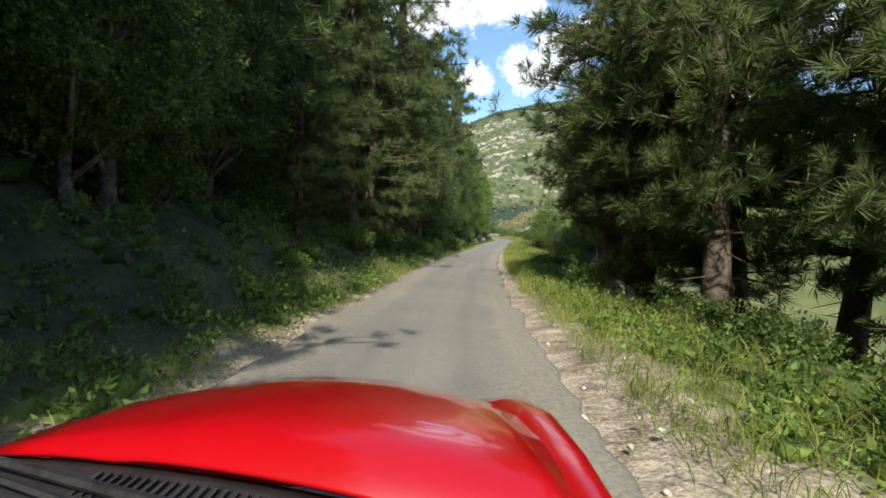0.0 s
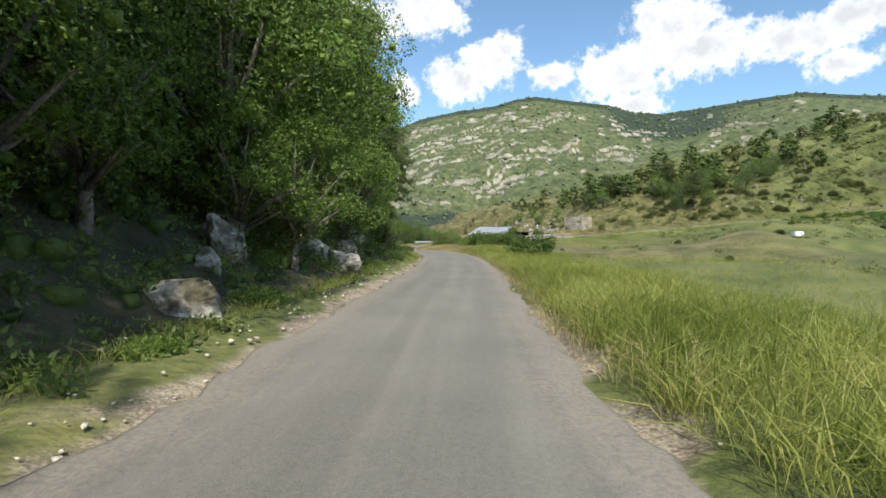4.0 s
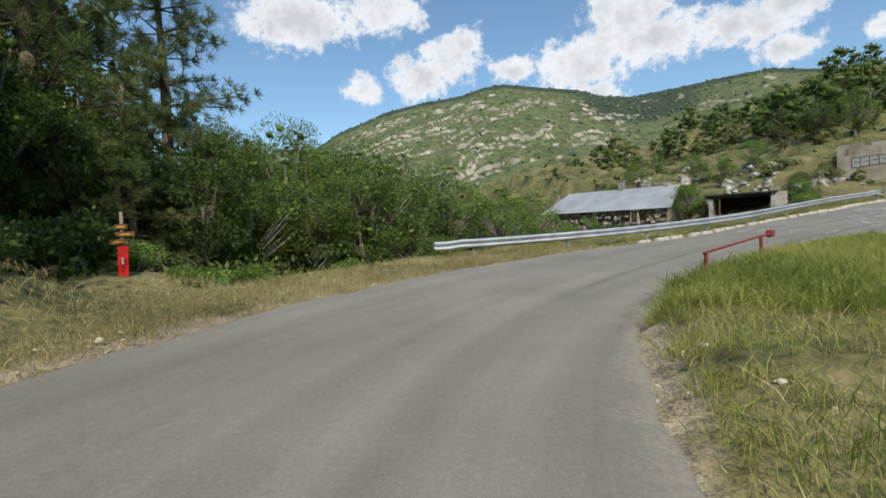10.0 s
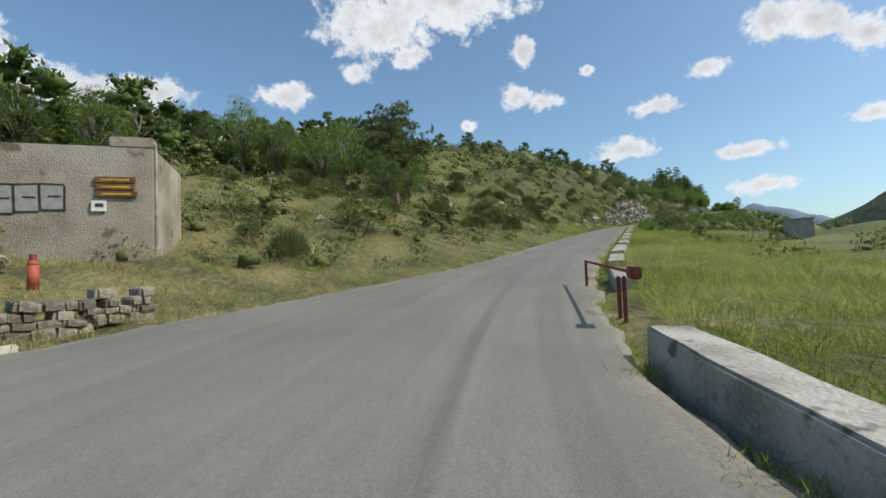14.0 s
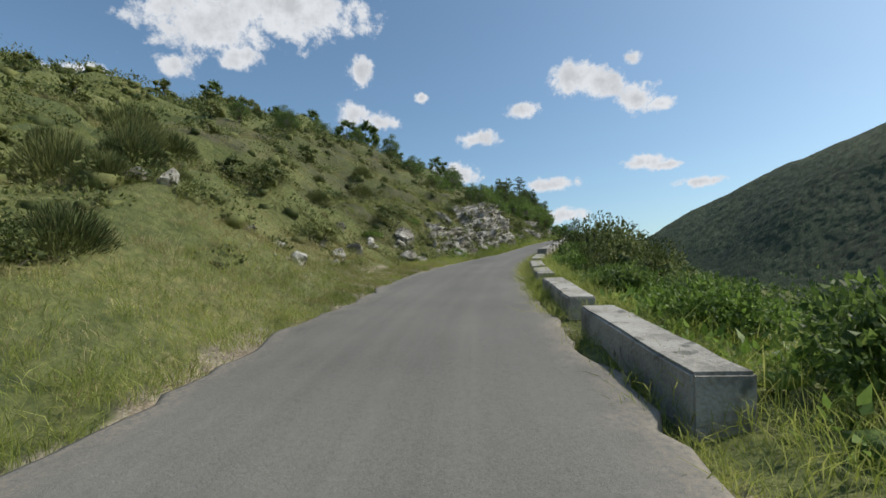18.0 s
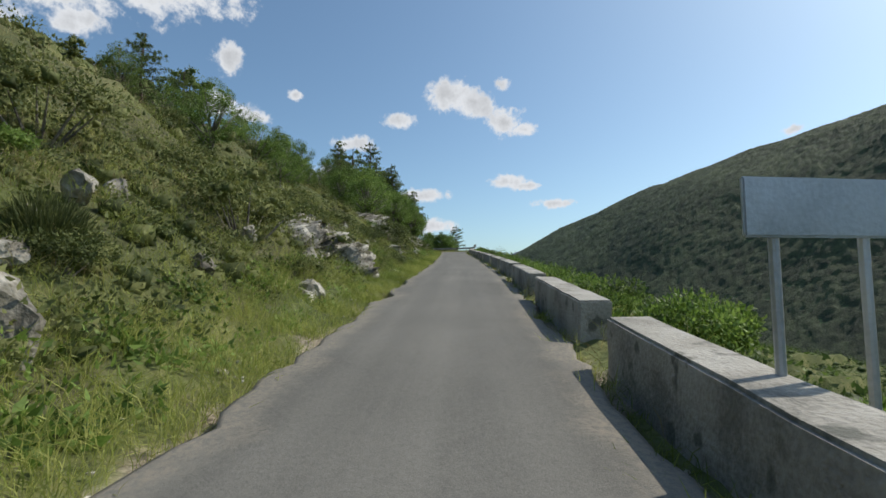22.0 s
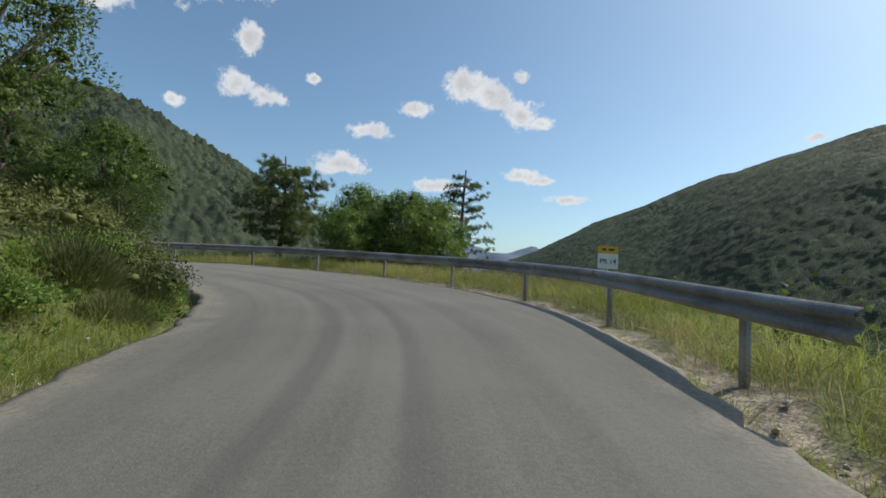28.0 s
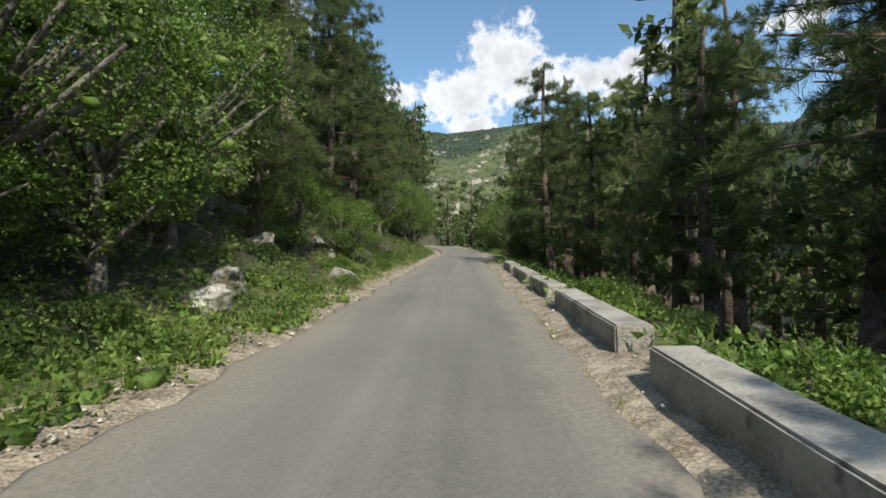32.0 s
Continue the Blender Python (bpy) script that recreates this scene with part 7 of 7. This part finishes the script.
def stone_wall(name, a, b, high, thick, size, label, mat):
    """A dry-stone wall: every stone an uneven block of its own."""
    ob = thing(name, label, "stone wall")
    a, b = Vector(a), Vector(b)
    L, yaw = (b - a).length, math.atan2(b.y - a.y, b.x - a.x)
    shapes = []
    for k in range(7):
        bm = bmesh.new()
        box(bm, (1, 1, 1), (0, 0, 0), 0.24 if mat == SHADED_MOSSY else 0.13, jitter=0.22 if mat == SHADED_MOSSY else 0.12)
        me = bpy.data.meshes.new("stone")
        bm.to_mesh(me)
        bm.free()
        me.materials.append(mat)
        shapes.append(me)
    z = 0.0
    while z < high:
        hh = size * random.uniform(0.5, 0.85)
        x = -random.uniform(0, size)
        while x < L:
            if z + hh > high * 0.75 and random.random() < 0.3:
                x += size
                continue
            w = size * random.uniform(0.6, 1.9)
            p = a.lerp(b, min(max((x + w / 2) / L, 0), 1))
            st = new("stone", random.choice(shapes))
            st.parent = ob
            st.matrix_basis = Matrix.Translation((p.x, p.y, ground_z(p.x, p.y) + z + hh / 2 - 0.05)) @ Matrix.Rotation(yaw + random.uniform(-0.16, 0.16), 4, "Z") @ Matrix.Rotation(random.uniform(-0.16, 0.16), 4, "Y") @ Matrix.Diagonal((w * 1.02, thick * random.uniform(0.75, 1.2), hh * random.uniform(1.0, 1.4), 1))
            x += w
        z += hh
    return ob


stone_wall("stone_wall", (25.6, 180.6, 0), (29.4, 180.0, 0), 0.52, 0.36, 0.22, "low dry-stone wall at the roadside", STONEWALL)
p, q = at_road(117.0, -3.9), at_road(126.5, -3.6)
stone_wall("stone_wall", p, q, 1.05, 0.5, 0.26, "tumbled grey dry-stone wall in the shade of the bank", SHADED_MOSSY)

# ---- stone house with a pale metal roof ----
el, er = Vector((7.4, 196.6, 0)), Vector((15.5, 188.6, 0))
hx = (er - el).normalized()
yaw = math.atan2(hx.y, hx.x)
HL = (er - el).length
house = thing("stone_house", "rubble-stone house with a pale sheet-metal roof below the road", "house", m=Matrix.Translation((*((el + er) / 2).xy, -6.4)) @ Matrix.Rotation(yaw, 4, "Z"))
D, EAVE, RIDGE_Z = 5.6, 3.1, 5.0
for nm, quad in (("wall", [(-HL / 2, 0.25, -0.8), (HL / 2 - 0.25, 0.25, -0.8), (HL / 2 - 0.25, 0.25, EAVE), (-HL / 2, 0.25, EAVE)]), ("wall", [(-HL / 2, D, -0.8), (HL / 2 - 0.25, D, -0.8), (HL / 2 - 0.25, D, EAVE), (-HL / 2, D, EAVE)]),
                 ("gable_wall", [(HL / 2 - 0.25, 0.25, -0.8), (HL / 2 - 0.25, D, -0.8), (HL / 2 - 0.25, D, EAVE), (HL / 2 - 0.25, 3.1, RIDGE_Z - 0.15), (HL / 2 - 0.25, 0.25, EAVE)]), ("gable_wall", [(-HL / 2, 0.25, -0.8), (-HL / 2, D, -0.8), (-HL / 2, D, EAVE), (-HL / 2, 3.1, RIDGE_Z - 0.15), (-HL / 2, 0.25, EAVE)])):
    bm = bmesh.new()
    f = bm.faces.new([bm.verts.new(v) for v in quad])
    bmesh.ops.solidify(bm, geom=[f], thickness=0.4)
    part(nm, bm, STONEWALL, house)
HIP = -HL / 2 + 1.1
for corners in (((-HL / 2 - 0.3, -0.35, EAVE - 0.12), (HL / 2 + 0.2, -0.35, EAVE - 0.12), (HL / 2 + 0.2, 3.1, RIDGE_Z), (HIP, 3.1, RIDGE_Z)), ((HL / 2 + 0.2, D + 0.35, EAVE - 0.12), (-HL / 2 - 0.3, D + 0.35, EAVE - 0.12), (HIP, 3.1, RIDGE_Z), (HL / 2 + 0.2, 3.1, RIDGE_Z)),
                ((-HL / 2 - 0.3, D + 0.35, EAVE - 0.12), (-HL / 2 - 0.3, -0.35, EAVE - 0.12), (HIP, 3.1, RIDGE_Z))):
    bm = bmesh.new()
    f = bm.faces.new([bm.verts.new(v) for v in corners])
    bmesh.ops.solidify(bm, geom=[f], thickness=0.06)
    part("roof", bm, ROOF, house)
for x0, x1 in zip(np.arange(-4.0, 4.1, 2.0), np.arange(-2.0, 6.1, 2.0)):
    bm = bmesh.new()
    q = 0.5
    box(bm, (x1 - x0 - 0.02, 0.05, 0.012), (0, 0, 0))
    lap = part("roof_joint", bm, ROOF, house)
    lap.matrix_basis = Matrix.Translation(((x0 + x1) / 2 - 0.3, -0.35 + 3.45 * q, EAVE - 0.12 + (RIDGE_Z - EAVE + 0.12) * q + 0.075)) @ Matrix.Rotation(math.atan2(RIDGE_Z - EAVE + 0.12, 3.45), 4, "X")
bm = bmesh.new()
box(bm, (0.72, 0.3, 1.15), (2.9, 0.0, 2.35), 0.01)
win = part("window", bm, STONEWALL, house, "small window with a stone surround")
bm = bmesh.new()
box(bm, (0.52, 0.05, 0.92), (2.9, -0.14, 2.35))
part("shutter", bm, DARK, win)
for x in (2.74, 2.9, 3.06):
    bm = bmesh.new()
    box(bm, (0.025, 0.025, 0.92), (x, -0.18, 2.35))
    part("bar", bm, WOOD, win)
# rubble that can be told apart on the wall towards the road
for k in range(150):
    bm = bmesh.new()
    wd, ht = random.uniform(0.18, 0.48), random.uniform(0.12, 0.24)
    x, z = random.uniform(-HL / 2 + 0.2, HL / 2 - 0.4), 0.9 + (k % 11) * 0.19 + random.uniform(-0.03, 0.03)
    if abs(x - 2.9) < 0.62 and z > 1.7:
        bm.free()
        continue
    box(bm, (wd, 0.12, ht), (x, 0.02, z), 0.03, jitter=0.03)
    part("stone", bm, STONEWALL, house)
for x, hh in ((0.7, 0.7), (HL / 2 - 0.9, 0.4)):
    bm = bmesh.new()
    box(bm, (0.5, 0.5, hh + 0.5), (x, 3.1, RIDGE_Z + hh / 2 - 0.2), 0.02)
    ch = part("chimney", bm, CONCRETE, house)
    bm = bmesh.new()
    box(bm, (0.62, 0.62, 0.07), (x, 3.1, RIDGE_Z + hh + 0.06), 0.01)
    part("chimney_cap", bm, CONCRETE, ch)
for x, y, t, k in ((4.6, 193.6, BROADS[2], 0.5), (6.3, 192.6, BROADS[2], 0.48), (8.0, 192.2, BROADS[2], 0.5), (9.4, 190.6, BROADS[2], 0.45), (10.8, 189.6, BUSHES[0], 1.5), (17.4, 189.2, BROADS[2], 0.6), (18.4, 190.5, BROADS[2], 0.62), (18.6, 188.4, BROADS[2], 0.4), (22.2, 183.2, BROADS[2], 0.36), (22.9, 184.2, BUSHES[0], 1.3), (21.9, 182.2, BUSHES[1], 1.0)):
    plant(t, x, y, k)
# limestone on the mound above the shed
for k in range(46):
    q = random.random()
    x, y = 20.5 + 9.5 * q + random.uniform(-1.5, 1.5), 190.5 - 3.0 * q + random.uniform(-2.2, 2.6)
    d = random.uniform(0.25, 0.85)
    ob = tagged(new("rock", random.choice(ROCKS)), "pale limestone rock on the grassy mound", "rock", "rocks on the mound")
    ob.matrix_world = Matrix.Translation((x, y, ground_z(x, y) + d * 0.1)) @ Euler([random.uniform(-0.5, 0.5), random.uniform(-0.5, 0.5), random.uniform(0, 6.28)]).to_matrix().to_4x4() @ Matrix.Diagonal((d, d * random.uniform(0.7, 1.3), d * random.uniform(0.7, 1.2), 1))

# ---- half-buried shed ----
sl_, sr_ = Vector((17.9, 186.6, 0)), Vector((20.7, 183.9, 0))
yaw = math.atan2((sr_ - sl_).y, (sr_ - sl_).x)
shed = thing("old_shed", "low ruined shed with a dark open front built into the slope", "shed", m=Matrix.Translation((*((sl_ + sr_) / 2).xy, -4.75)) @ Matrix.Rotation(yaw, 4, "Z"))
SW = (sr_ - sl_).length
for nm, size, c, mat in (("roof", (SW + 0.9, 3.2, 0.12), (-0.1, 1.4, 2.05), DARK), ("roof_beam", (SW + 0.7, 0.16, 0.16), (-0.1, 0.05, 1.88), DARK), ("side_wall", (0.3, 3.0, 2.6), (-SW / 2 - 0.1, 1.5, 0.7), CONCRETE), ("back_wall", (SW, 0.3, 2.6), (0, 3.0, 0.7), DARK), ("rendered_wall", (1.0, 0.28, 2.6), (SW / 2 + 0.45, 0.1, 0.75), CONCRETE), ("side_wall", (0.3, 3.0, 2.6), (SW / 2 + 0.8, 1.6, 0.7), CONCRETE), ("prop", (0.1, 0.1, 2.4), (-SW / 2 + 0.5, 0.1, 0.7), WOOD)):
    bm = bmesh.new()
    box(bm, size, c, 0.015, jitter=0.02)
    part(nm, bm, mat, shed)
# ---- small hut out in the meadow ----
hz = ground_z(61.0, 158.6)
hut = thing("field_hut", "small grey block hut with a pale flat roof in the meadow", "hut", m=Matrix.Translation((61.0, 158.6, hz)) @ Matrix.Rotation(radians(-20), 4, "Z"))
for nm, size, c, mat in (("wall", (1.7, 0.2, 1.6), (0, 0.7, 0.5), GREYWALL), ("wall", (1.7, 0.2, 1.6), (0, -0.7, 0.5), GREYWALL), ("wall", (0.2, 1.2, 1.6), (-0.75, 0, 0.5), GREYWALL), ("wall", (0.2, 1.2, 1.6), (0.75, 0, 0.5), GREYWALL), ("roof", (1.86, 1.8, 0.07), (0, 0, 1.34), KERB), ("door", (0.5, 0.05, 1.1), (0.2, -0.82, 0.55), WOOD)):
    bm = bmesh.new()
    box(bm, size, c, 0.01, jitter=0.01)
    part(nm, bm, mat, hut)

bm = bmesh.new()
tube(bm, (23.6, 183.0, ground_z(23.6, 183.0) - 0.3), (23.6, 183.0, ground_z(23.6, 183.0) + 1.8), 0.035)
tagged(part("iron_stake", bm, WOOD, None, "thin rusty iron stake in the grass"), category="stake")
pe = at_road(193.6, -7.5)
bm = bmesh.new()
tube(bm, (pe.x, pe.y, ground_z(pe.x, pe.y) - 0.3), (pe.x, pe.y, ground_z(pe.x, pe.y) + 0.85), 0.13, 0.12, 12)
tagged(part("stone_bollard", bm, KERB, None, "pale round stone bollard at the end of the rail"), category="bollard")

# ---- wooden signpost with a red panel ----
gz0 = ground_z(-12.15, 160.9)
post = thing("wooden_signpost", "wooden trail signpost with brown boards and a red panel", "signpost", m=Matrix.Translation((-12.15, 160.9, gz0 - 0.04)) @ Matrix.Rotation(radians(-10), 4, "Z") @ Matrix.Scale(0.7, 4))
bm = bmesh.new()
tube(bm, (0, 0, -0.3), (0, 0, 1.95), 0.055, 0.05, 10)
part("pole", bm, material("bleached_wood", ((0.2, 0.17, 0.13), (0.34, 0.3, 0.24)), 5.0, 0.8), post)
for x, z, w in ((0.03, 1.5, 0.42), (0.14, 1.27, 0.62), (-0.08, 1.05, 0.6)):
    bm = bmesh.new()
    box(bm, (w, 0.035, 0.16), (x, -0.07, z), 0.012)
    bd = part("board", bm, WOOD, post)
    bm = bmesh.new()
    box(bm, (w * 0.6, 0.004, 0.03), (x, -0.091, z))
    part("lettering", bm, YELLOW, bd)
bm = bmesh.new()
box(bm, (0.34, 0.05, 0.92), (0.02, -0.08, 0.46), 0.03, turn=Matrix.Rotation(0.06, 4, "Y"))
red = part("panel", bm, material("bright_red_plastic", ((0.55, 0.015, 0.02), (0.65, 0.03, 0.03)), 4.0, 0.5), post, "bright red panel at the foot")
bm = bmesh.new()
box(bm, (0.07, 0.006, 0.2), (0.03, -0.109, 0.48))
part("emblem", bm, WHITE, red)

# ---- road signs ----
p = at_road(386.4, 5.6)
zs = ground_z(p.x, p.y)
sign = thing("kilometre_sign", "small white and yellow route sign on a steel pole", "road sign", m=Matrix.Translation((p.x, p.y, zs)) @ Matrix.Rotation(yaw_at(379) + 0.1, 4, "Z"))
bm = bmesh.new()
tube(bm, (0, 0, -0.3), (0, 0, 1.35), 0.03, 0.03, 10)
part("pole", bm, STEEL, sign)
bm = bmesh.new()
box(bm, (0.5, 0.025, 0.36), (0, -0.04, 1.13), 0.01)
plate = part("plate", bm, WHITE, sign)
bm = bmesh.new()
box(bm, (0.5, 0.025, 0.17), (0, -0.04, 1.4), 0.01)
cap = part("route_plate", bm, YELLOW, sign)
bm = bmesh.new()
box(bm, (0.09, 0.004, 0.05), (-0.1, -0.055, 1.4))
box(bm, (0.14, 0.004, 0.05), (0.08, -0.055, 1.4))
part("lettering", bm, INK, cap)
text = bpy.data.curves.new("lettering", "FONT")
text.body, text.size, text.extrude, text.align_x = "PR 14", 0.17, 0.002, "CENTER"
tmp = new("text_source", text)
letters = bpy.data.meshes.new_from_object(tmp.evaluated_get(bpy.context.evaluated_depsgraph_get()))
bpy.data.objects.remove(tmp)
letters.materials.clear()
letters.materials.append(INK)
ob = new("lettering", letters)
ob.parent = plate
ob.matrix_basis = Matrix.Translation((0, -0.056, 1.07)) @ Matrix.Rotation(radians(90), 4, "X")
p = at_road(298.0, 2.15)
zs = p.z - 0.1
board = thing("direction_sign", "grey back of a road sign beyond the parapet", "road sign", m=Matrix.Translation((p.x, p.y, zs)) @ Matrix.Rotation(yaw_at(298) + 0.15, 4, "Z"))
for x in (-0.25, 0.35):
    bm = bmesh.new()
    tube(bm, (x, 0, -1.0), (x, 0, 1.75), 0.03, 0.03, 10)
    part("pole", bm, STEEL, board)
bm = bmesh.new()
box(bm, (1.15, 0.035, 0.36), (0.1, -0.04, 1.6), 0.012)
part("plate", bm, STEEL, board)
p = at_road(262, 4.2)
bm = bmesh.new()
tube(bm, (p.x, p.y, ground_z(p.x, p.y) - 0.4), (p.x, p.y, p.z + 1.25), 0.07, 0.06, 8)
tagged(part("wooden_pole", bm, DARK, None, "dark wooden pole in the bushes beyond the wall"), category="pole")
bx, by = 49.7, 137.9
hive = thing("white_tank", "small white tank standing in the meadow", "tank", m=Matrix.Translation((bx, by, ground_z(bx, by))))
bm = bmesh.new()
box(bm, (1.3, 1.1, 0.75), (0, 0, 0.4), 0.12)
part("body", bm, WHITE, hive)

# ---- the red car, standing where the drive begins ----
car = thing("red_car", "glossy red hatchback standing on the road in the pine wood", "car", m=Matrix.Translation(at_road(0, 0, 0.02)) @ Matrix.Rotation(radians(7.3), 4, "Z") @ Matrix.Rotation(radians(-2.6), 4, "X"))


def loft(name, sections, mat, parent, closed=False, label=""):
    """A skin over cross-sections with equal numbers of points."""
    v = np.array(sections, float)
    n, k = v.shape[:2]
    i = np.arange(n * k).reshape(n, k)
    f = [(i[a, b], i[a, b + 1], i[a + 1, b + 1], i[a + 1, b]) for a in range(n - 1) for b in range(k - 1)]
    bm = bmesh.new()
    vs = [bm.verts.new(q) for q in v.reshape(-1, 3)]
    for q in f:
        bm.faces.new([vs[c] for c in q])
    bmesh.ops.recalc_face_normals(bm, faces=bm.faces)
    bmesh.ops.solidify(bm, geom=list(bm.faces), thickness=0.012)
    return part(name, bm, mat, parent, label, smooth=True)


# car's own measure: x to the right of the eye, y ahead, z over the road; its middle line lies to the left of the eye
MID = -0.33
bonnet = []
rear = lambda x: 0.955 - 0.24 * x
for share, y, half, z, crown in ((0, 1.0, 0.6, 0.8, 0.05), (1, 1.3, 0.6, 0.805, 0.055), (1, 1.45, 0.595, 0.795, 0.055), (1, 1.7, 0.57, 0.765, 0.05), (1, 1.88, 0.52, 0.735, 0.045), (1, 2.0, 0.45, 0.69, 0.03), (1, 2.04, 0.4, 0.63, 0.02)):
    bonnet.append([(MID + half * x, y - 0.1 * x * x if share else rear(MID + half * x), z + crown * (1 - x * x) - 0.012 * math.exp(-((abs(x) - 0.55) / 0.06) ** 2)) for x in np.linspace(-1, 1, 17)])
loft("bonnet", bonnet, CARRED, car)
for sgn in (-1, 1):
    wing = []
    for y, inner, outer, z in ((0.3, 0.62, 0.7, 0.74), (0.9, 0.61, 0.715, 0.755), (1.3, 0.58, 0.725, 0.765), (1.6, 0.56, 0.72, 0.75), (1.85, 0.51, 0.69, 0.71), (2.0, 0.44, 0.62, 0.66)):
        wing.append([(MID + sgn * (inner + (outer - inner) * q), y - 0.02 * q, z - (0.05 if sgn < 0 else 0.0) + 0.03 * math.sin(q * 2.6) - 0.5 * max(0, q - 0.8)) for q in np.linspace(0, 1, 8)] + [(MID + sgn * outer, y, z - 0.3), (MID + sgn * (outer - 0.02), y, 0.3)])
    loft("wing", wing, CARRED, car)
    bm = bmesh.new()
    bmesh.ops.create_uvsphere(bm, u_segments=18, v_segments=10, radius=1.0)
    bmesh.ops.transform(bm, matrix=Matrix.Translation((MID + sgn * 0.61, 1.62, 0.645 if sgn > 0 else 0.6)) @ Matrix.Diagonal((0.105, 0.22, 0.12, 1)), verts=bm.verts)
    part("headlight", bm, CARRED, car, "raised round headlight pod", smooth=True)
    for y in (1.35, -1.15):
        bm = bmesh.new()
        tube(bm, (MID + sgn * 0.52, y, 0.29), (MID + sgn * 0.7, y, 0.29), 0.29, 0.29, 28)
        wheel = part("wheel", bm, TYRE, car, "black rubber tyre")
        bm = bmesh.new()
        tube(bm, (MID + sgn * 0.68, y, 0.29), (MID + sgn * 0.715, y, 0.29), 0.19, 0.17, 24)
        part("rim", bm, STEEL, wheel)
bump = [[(MID + x, 2.0 + 0.14 * (1 - (x / 0.7) ** 2) + dy, z) for x in np.linspace(-0.67, 0.67, 15)] for z, dy in ((0.63, 0.0), (0.54, 0.06), (0.42, 0.07), (0.25, 0.0))]
loft("bumper", bump, CARRED, car)
cowl = [[(MID + x, rear(MID + x) - back_, z + 0.04 * (1 - (x / 0.62) ** 2)) for x in np.linspace(-0.62, 0.62, 15)] for back_, z in ((-0.03, 0.775), (0.03, 0.79), (0.14, 0.795), (0.3, 0.82))]
loft("cowl", cowl, BLACK, car, label="black plastic cowl under the windscreen")
for k in range(26):
    x = -0.28 + k * 0.02
    bm = bmesh.new()
    box(bm, (0.007, 0.075, 0.006), (MID + x, rear(MID + x) - 0.09, 0.797 + 0.04 * (1 - (x / 0.62) ** 2)), turn=Matrix.Rotation(0.02, 4, "X"))
    part("grille_slat", bm, TYRE, car)
for x0, x1 in ((-0.6, -0.02), (0.02, 0.5)):
    bm = bmesh.new()
    tube(bm, (MID + x1, rear(MID + x1) - 0.16, 0.86), (MID + x0, rear(MID + x0) - 0.08, 0.84), 0.012, 0.008, 6)
    part("wiper", bm, BLACK, car)
    bm = bmesh.new()
    tube(bm, (MID + x1 - 0.1, rear(MID + x1) - 0.19, 0.865), (MID + x0 - 0.02, rear(MID + x0) - 0.12, 0.85), 0.007, 0.006, 5)
    part("wiper_blade", bm, BLACK, car)
side = [[(MID + s_ * w, y, z) for s_, w, z in ((-1, 0.7, 0.25), (-1, 0.72, 0.6), (-1, 0.68, 0.88), (1, 0.68, 0.88), (1, 0.72, 0.6), (1, 0.7, 0.25))] for y in (0.3, -0.6, -1.4, -1.75)]
loft("body", side, CARRED, car)
glassy = bpy.data.materials.new("dark_glass")
glassy.use_nodes = True
g_ = glassy.node_tree.nodes["Principled BSDF"]
g_.inputs["Base Color"].default_value, g_.inputs["Roughness"].default_value = (0.01, 0.012, 0.013, 1), 0.05
cabin = [[(MID + s_ * w, y, z) for s_, w, z in ((-1, 0.65, 0.88), (-1, 0.52, hh), (1, 0.52, hh), (1, 0.65, 0.88))] for y, hh in ((0.35, 0.88), (-0.16, 1.24), (-0.3, 1.27), (-1.2, 1.25), (-1.7, 0.95))]
loft("cabin_glass", cabin, glassy, car)
roof = [[(MID + x, y, z + 0.03 * (1 - (x / 0.52) ** 2)) for x in np.linspace(-0.5, 0.5, 7)] for y, z in ((-0.24, 1.262), (-0.7, 1.275), (-1.15, 1.262))]
loft("roof", roof, CARRED, car)
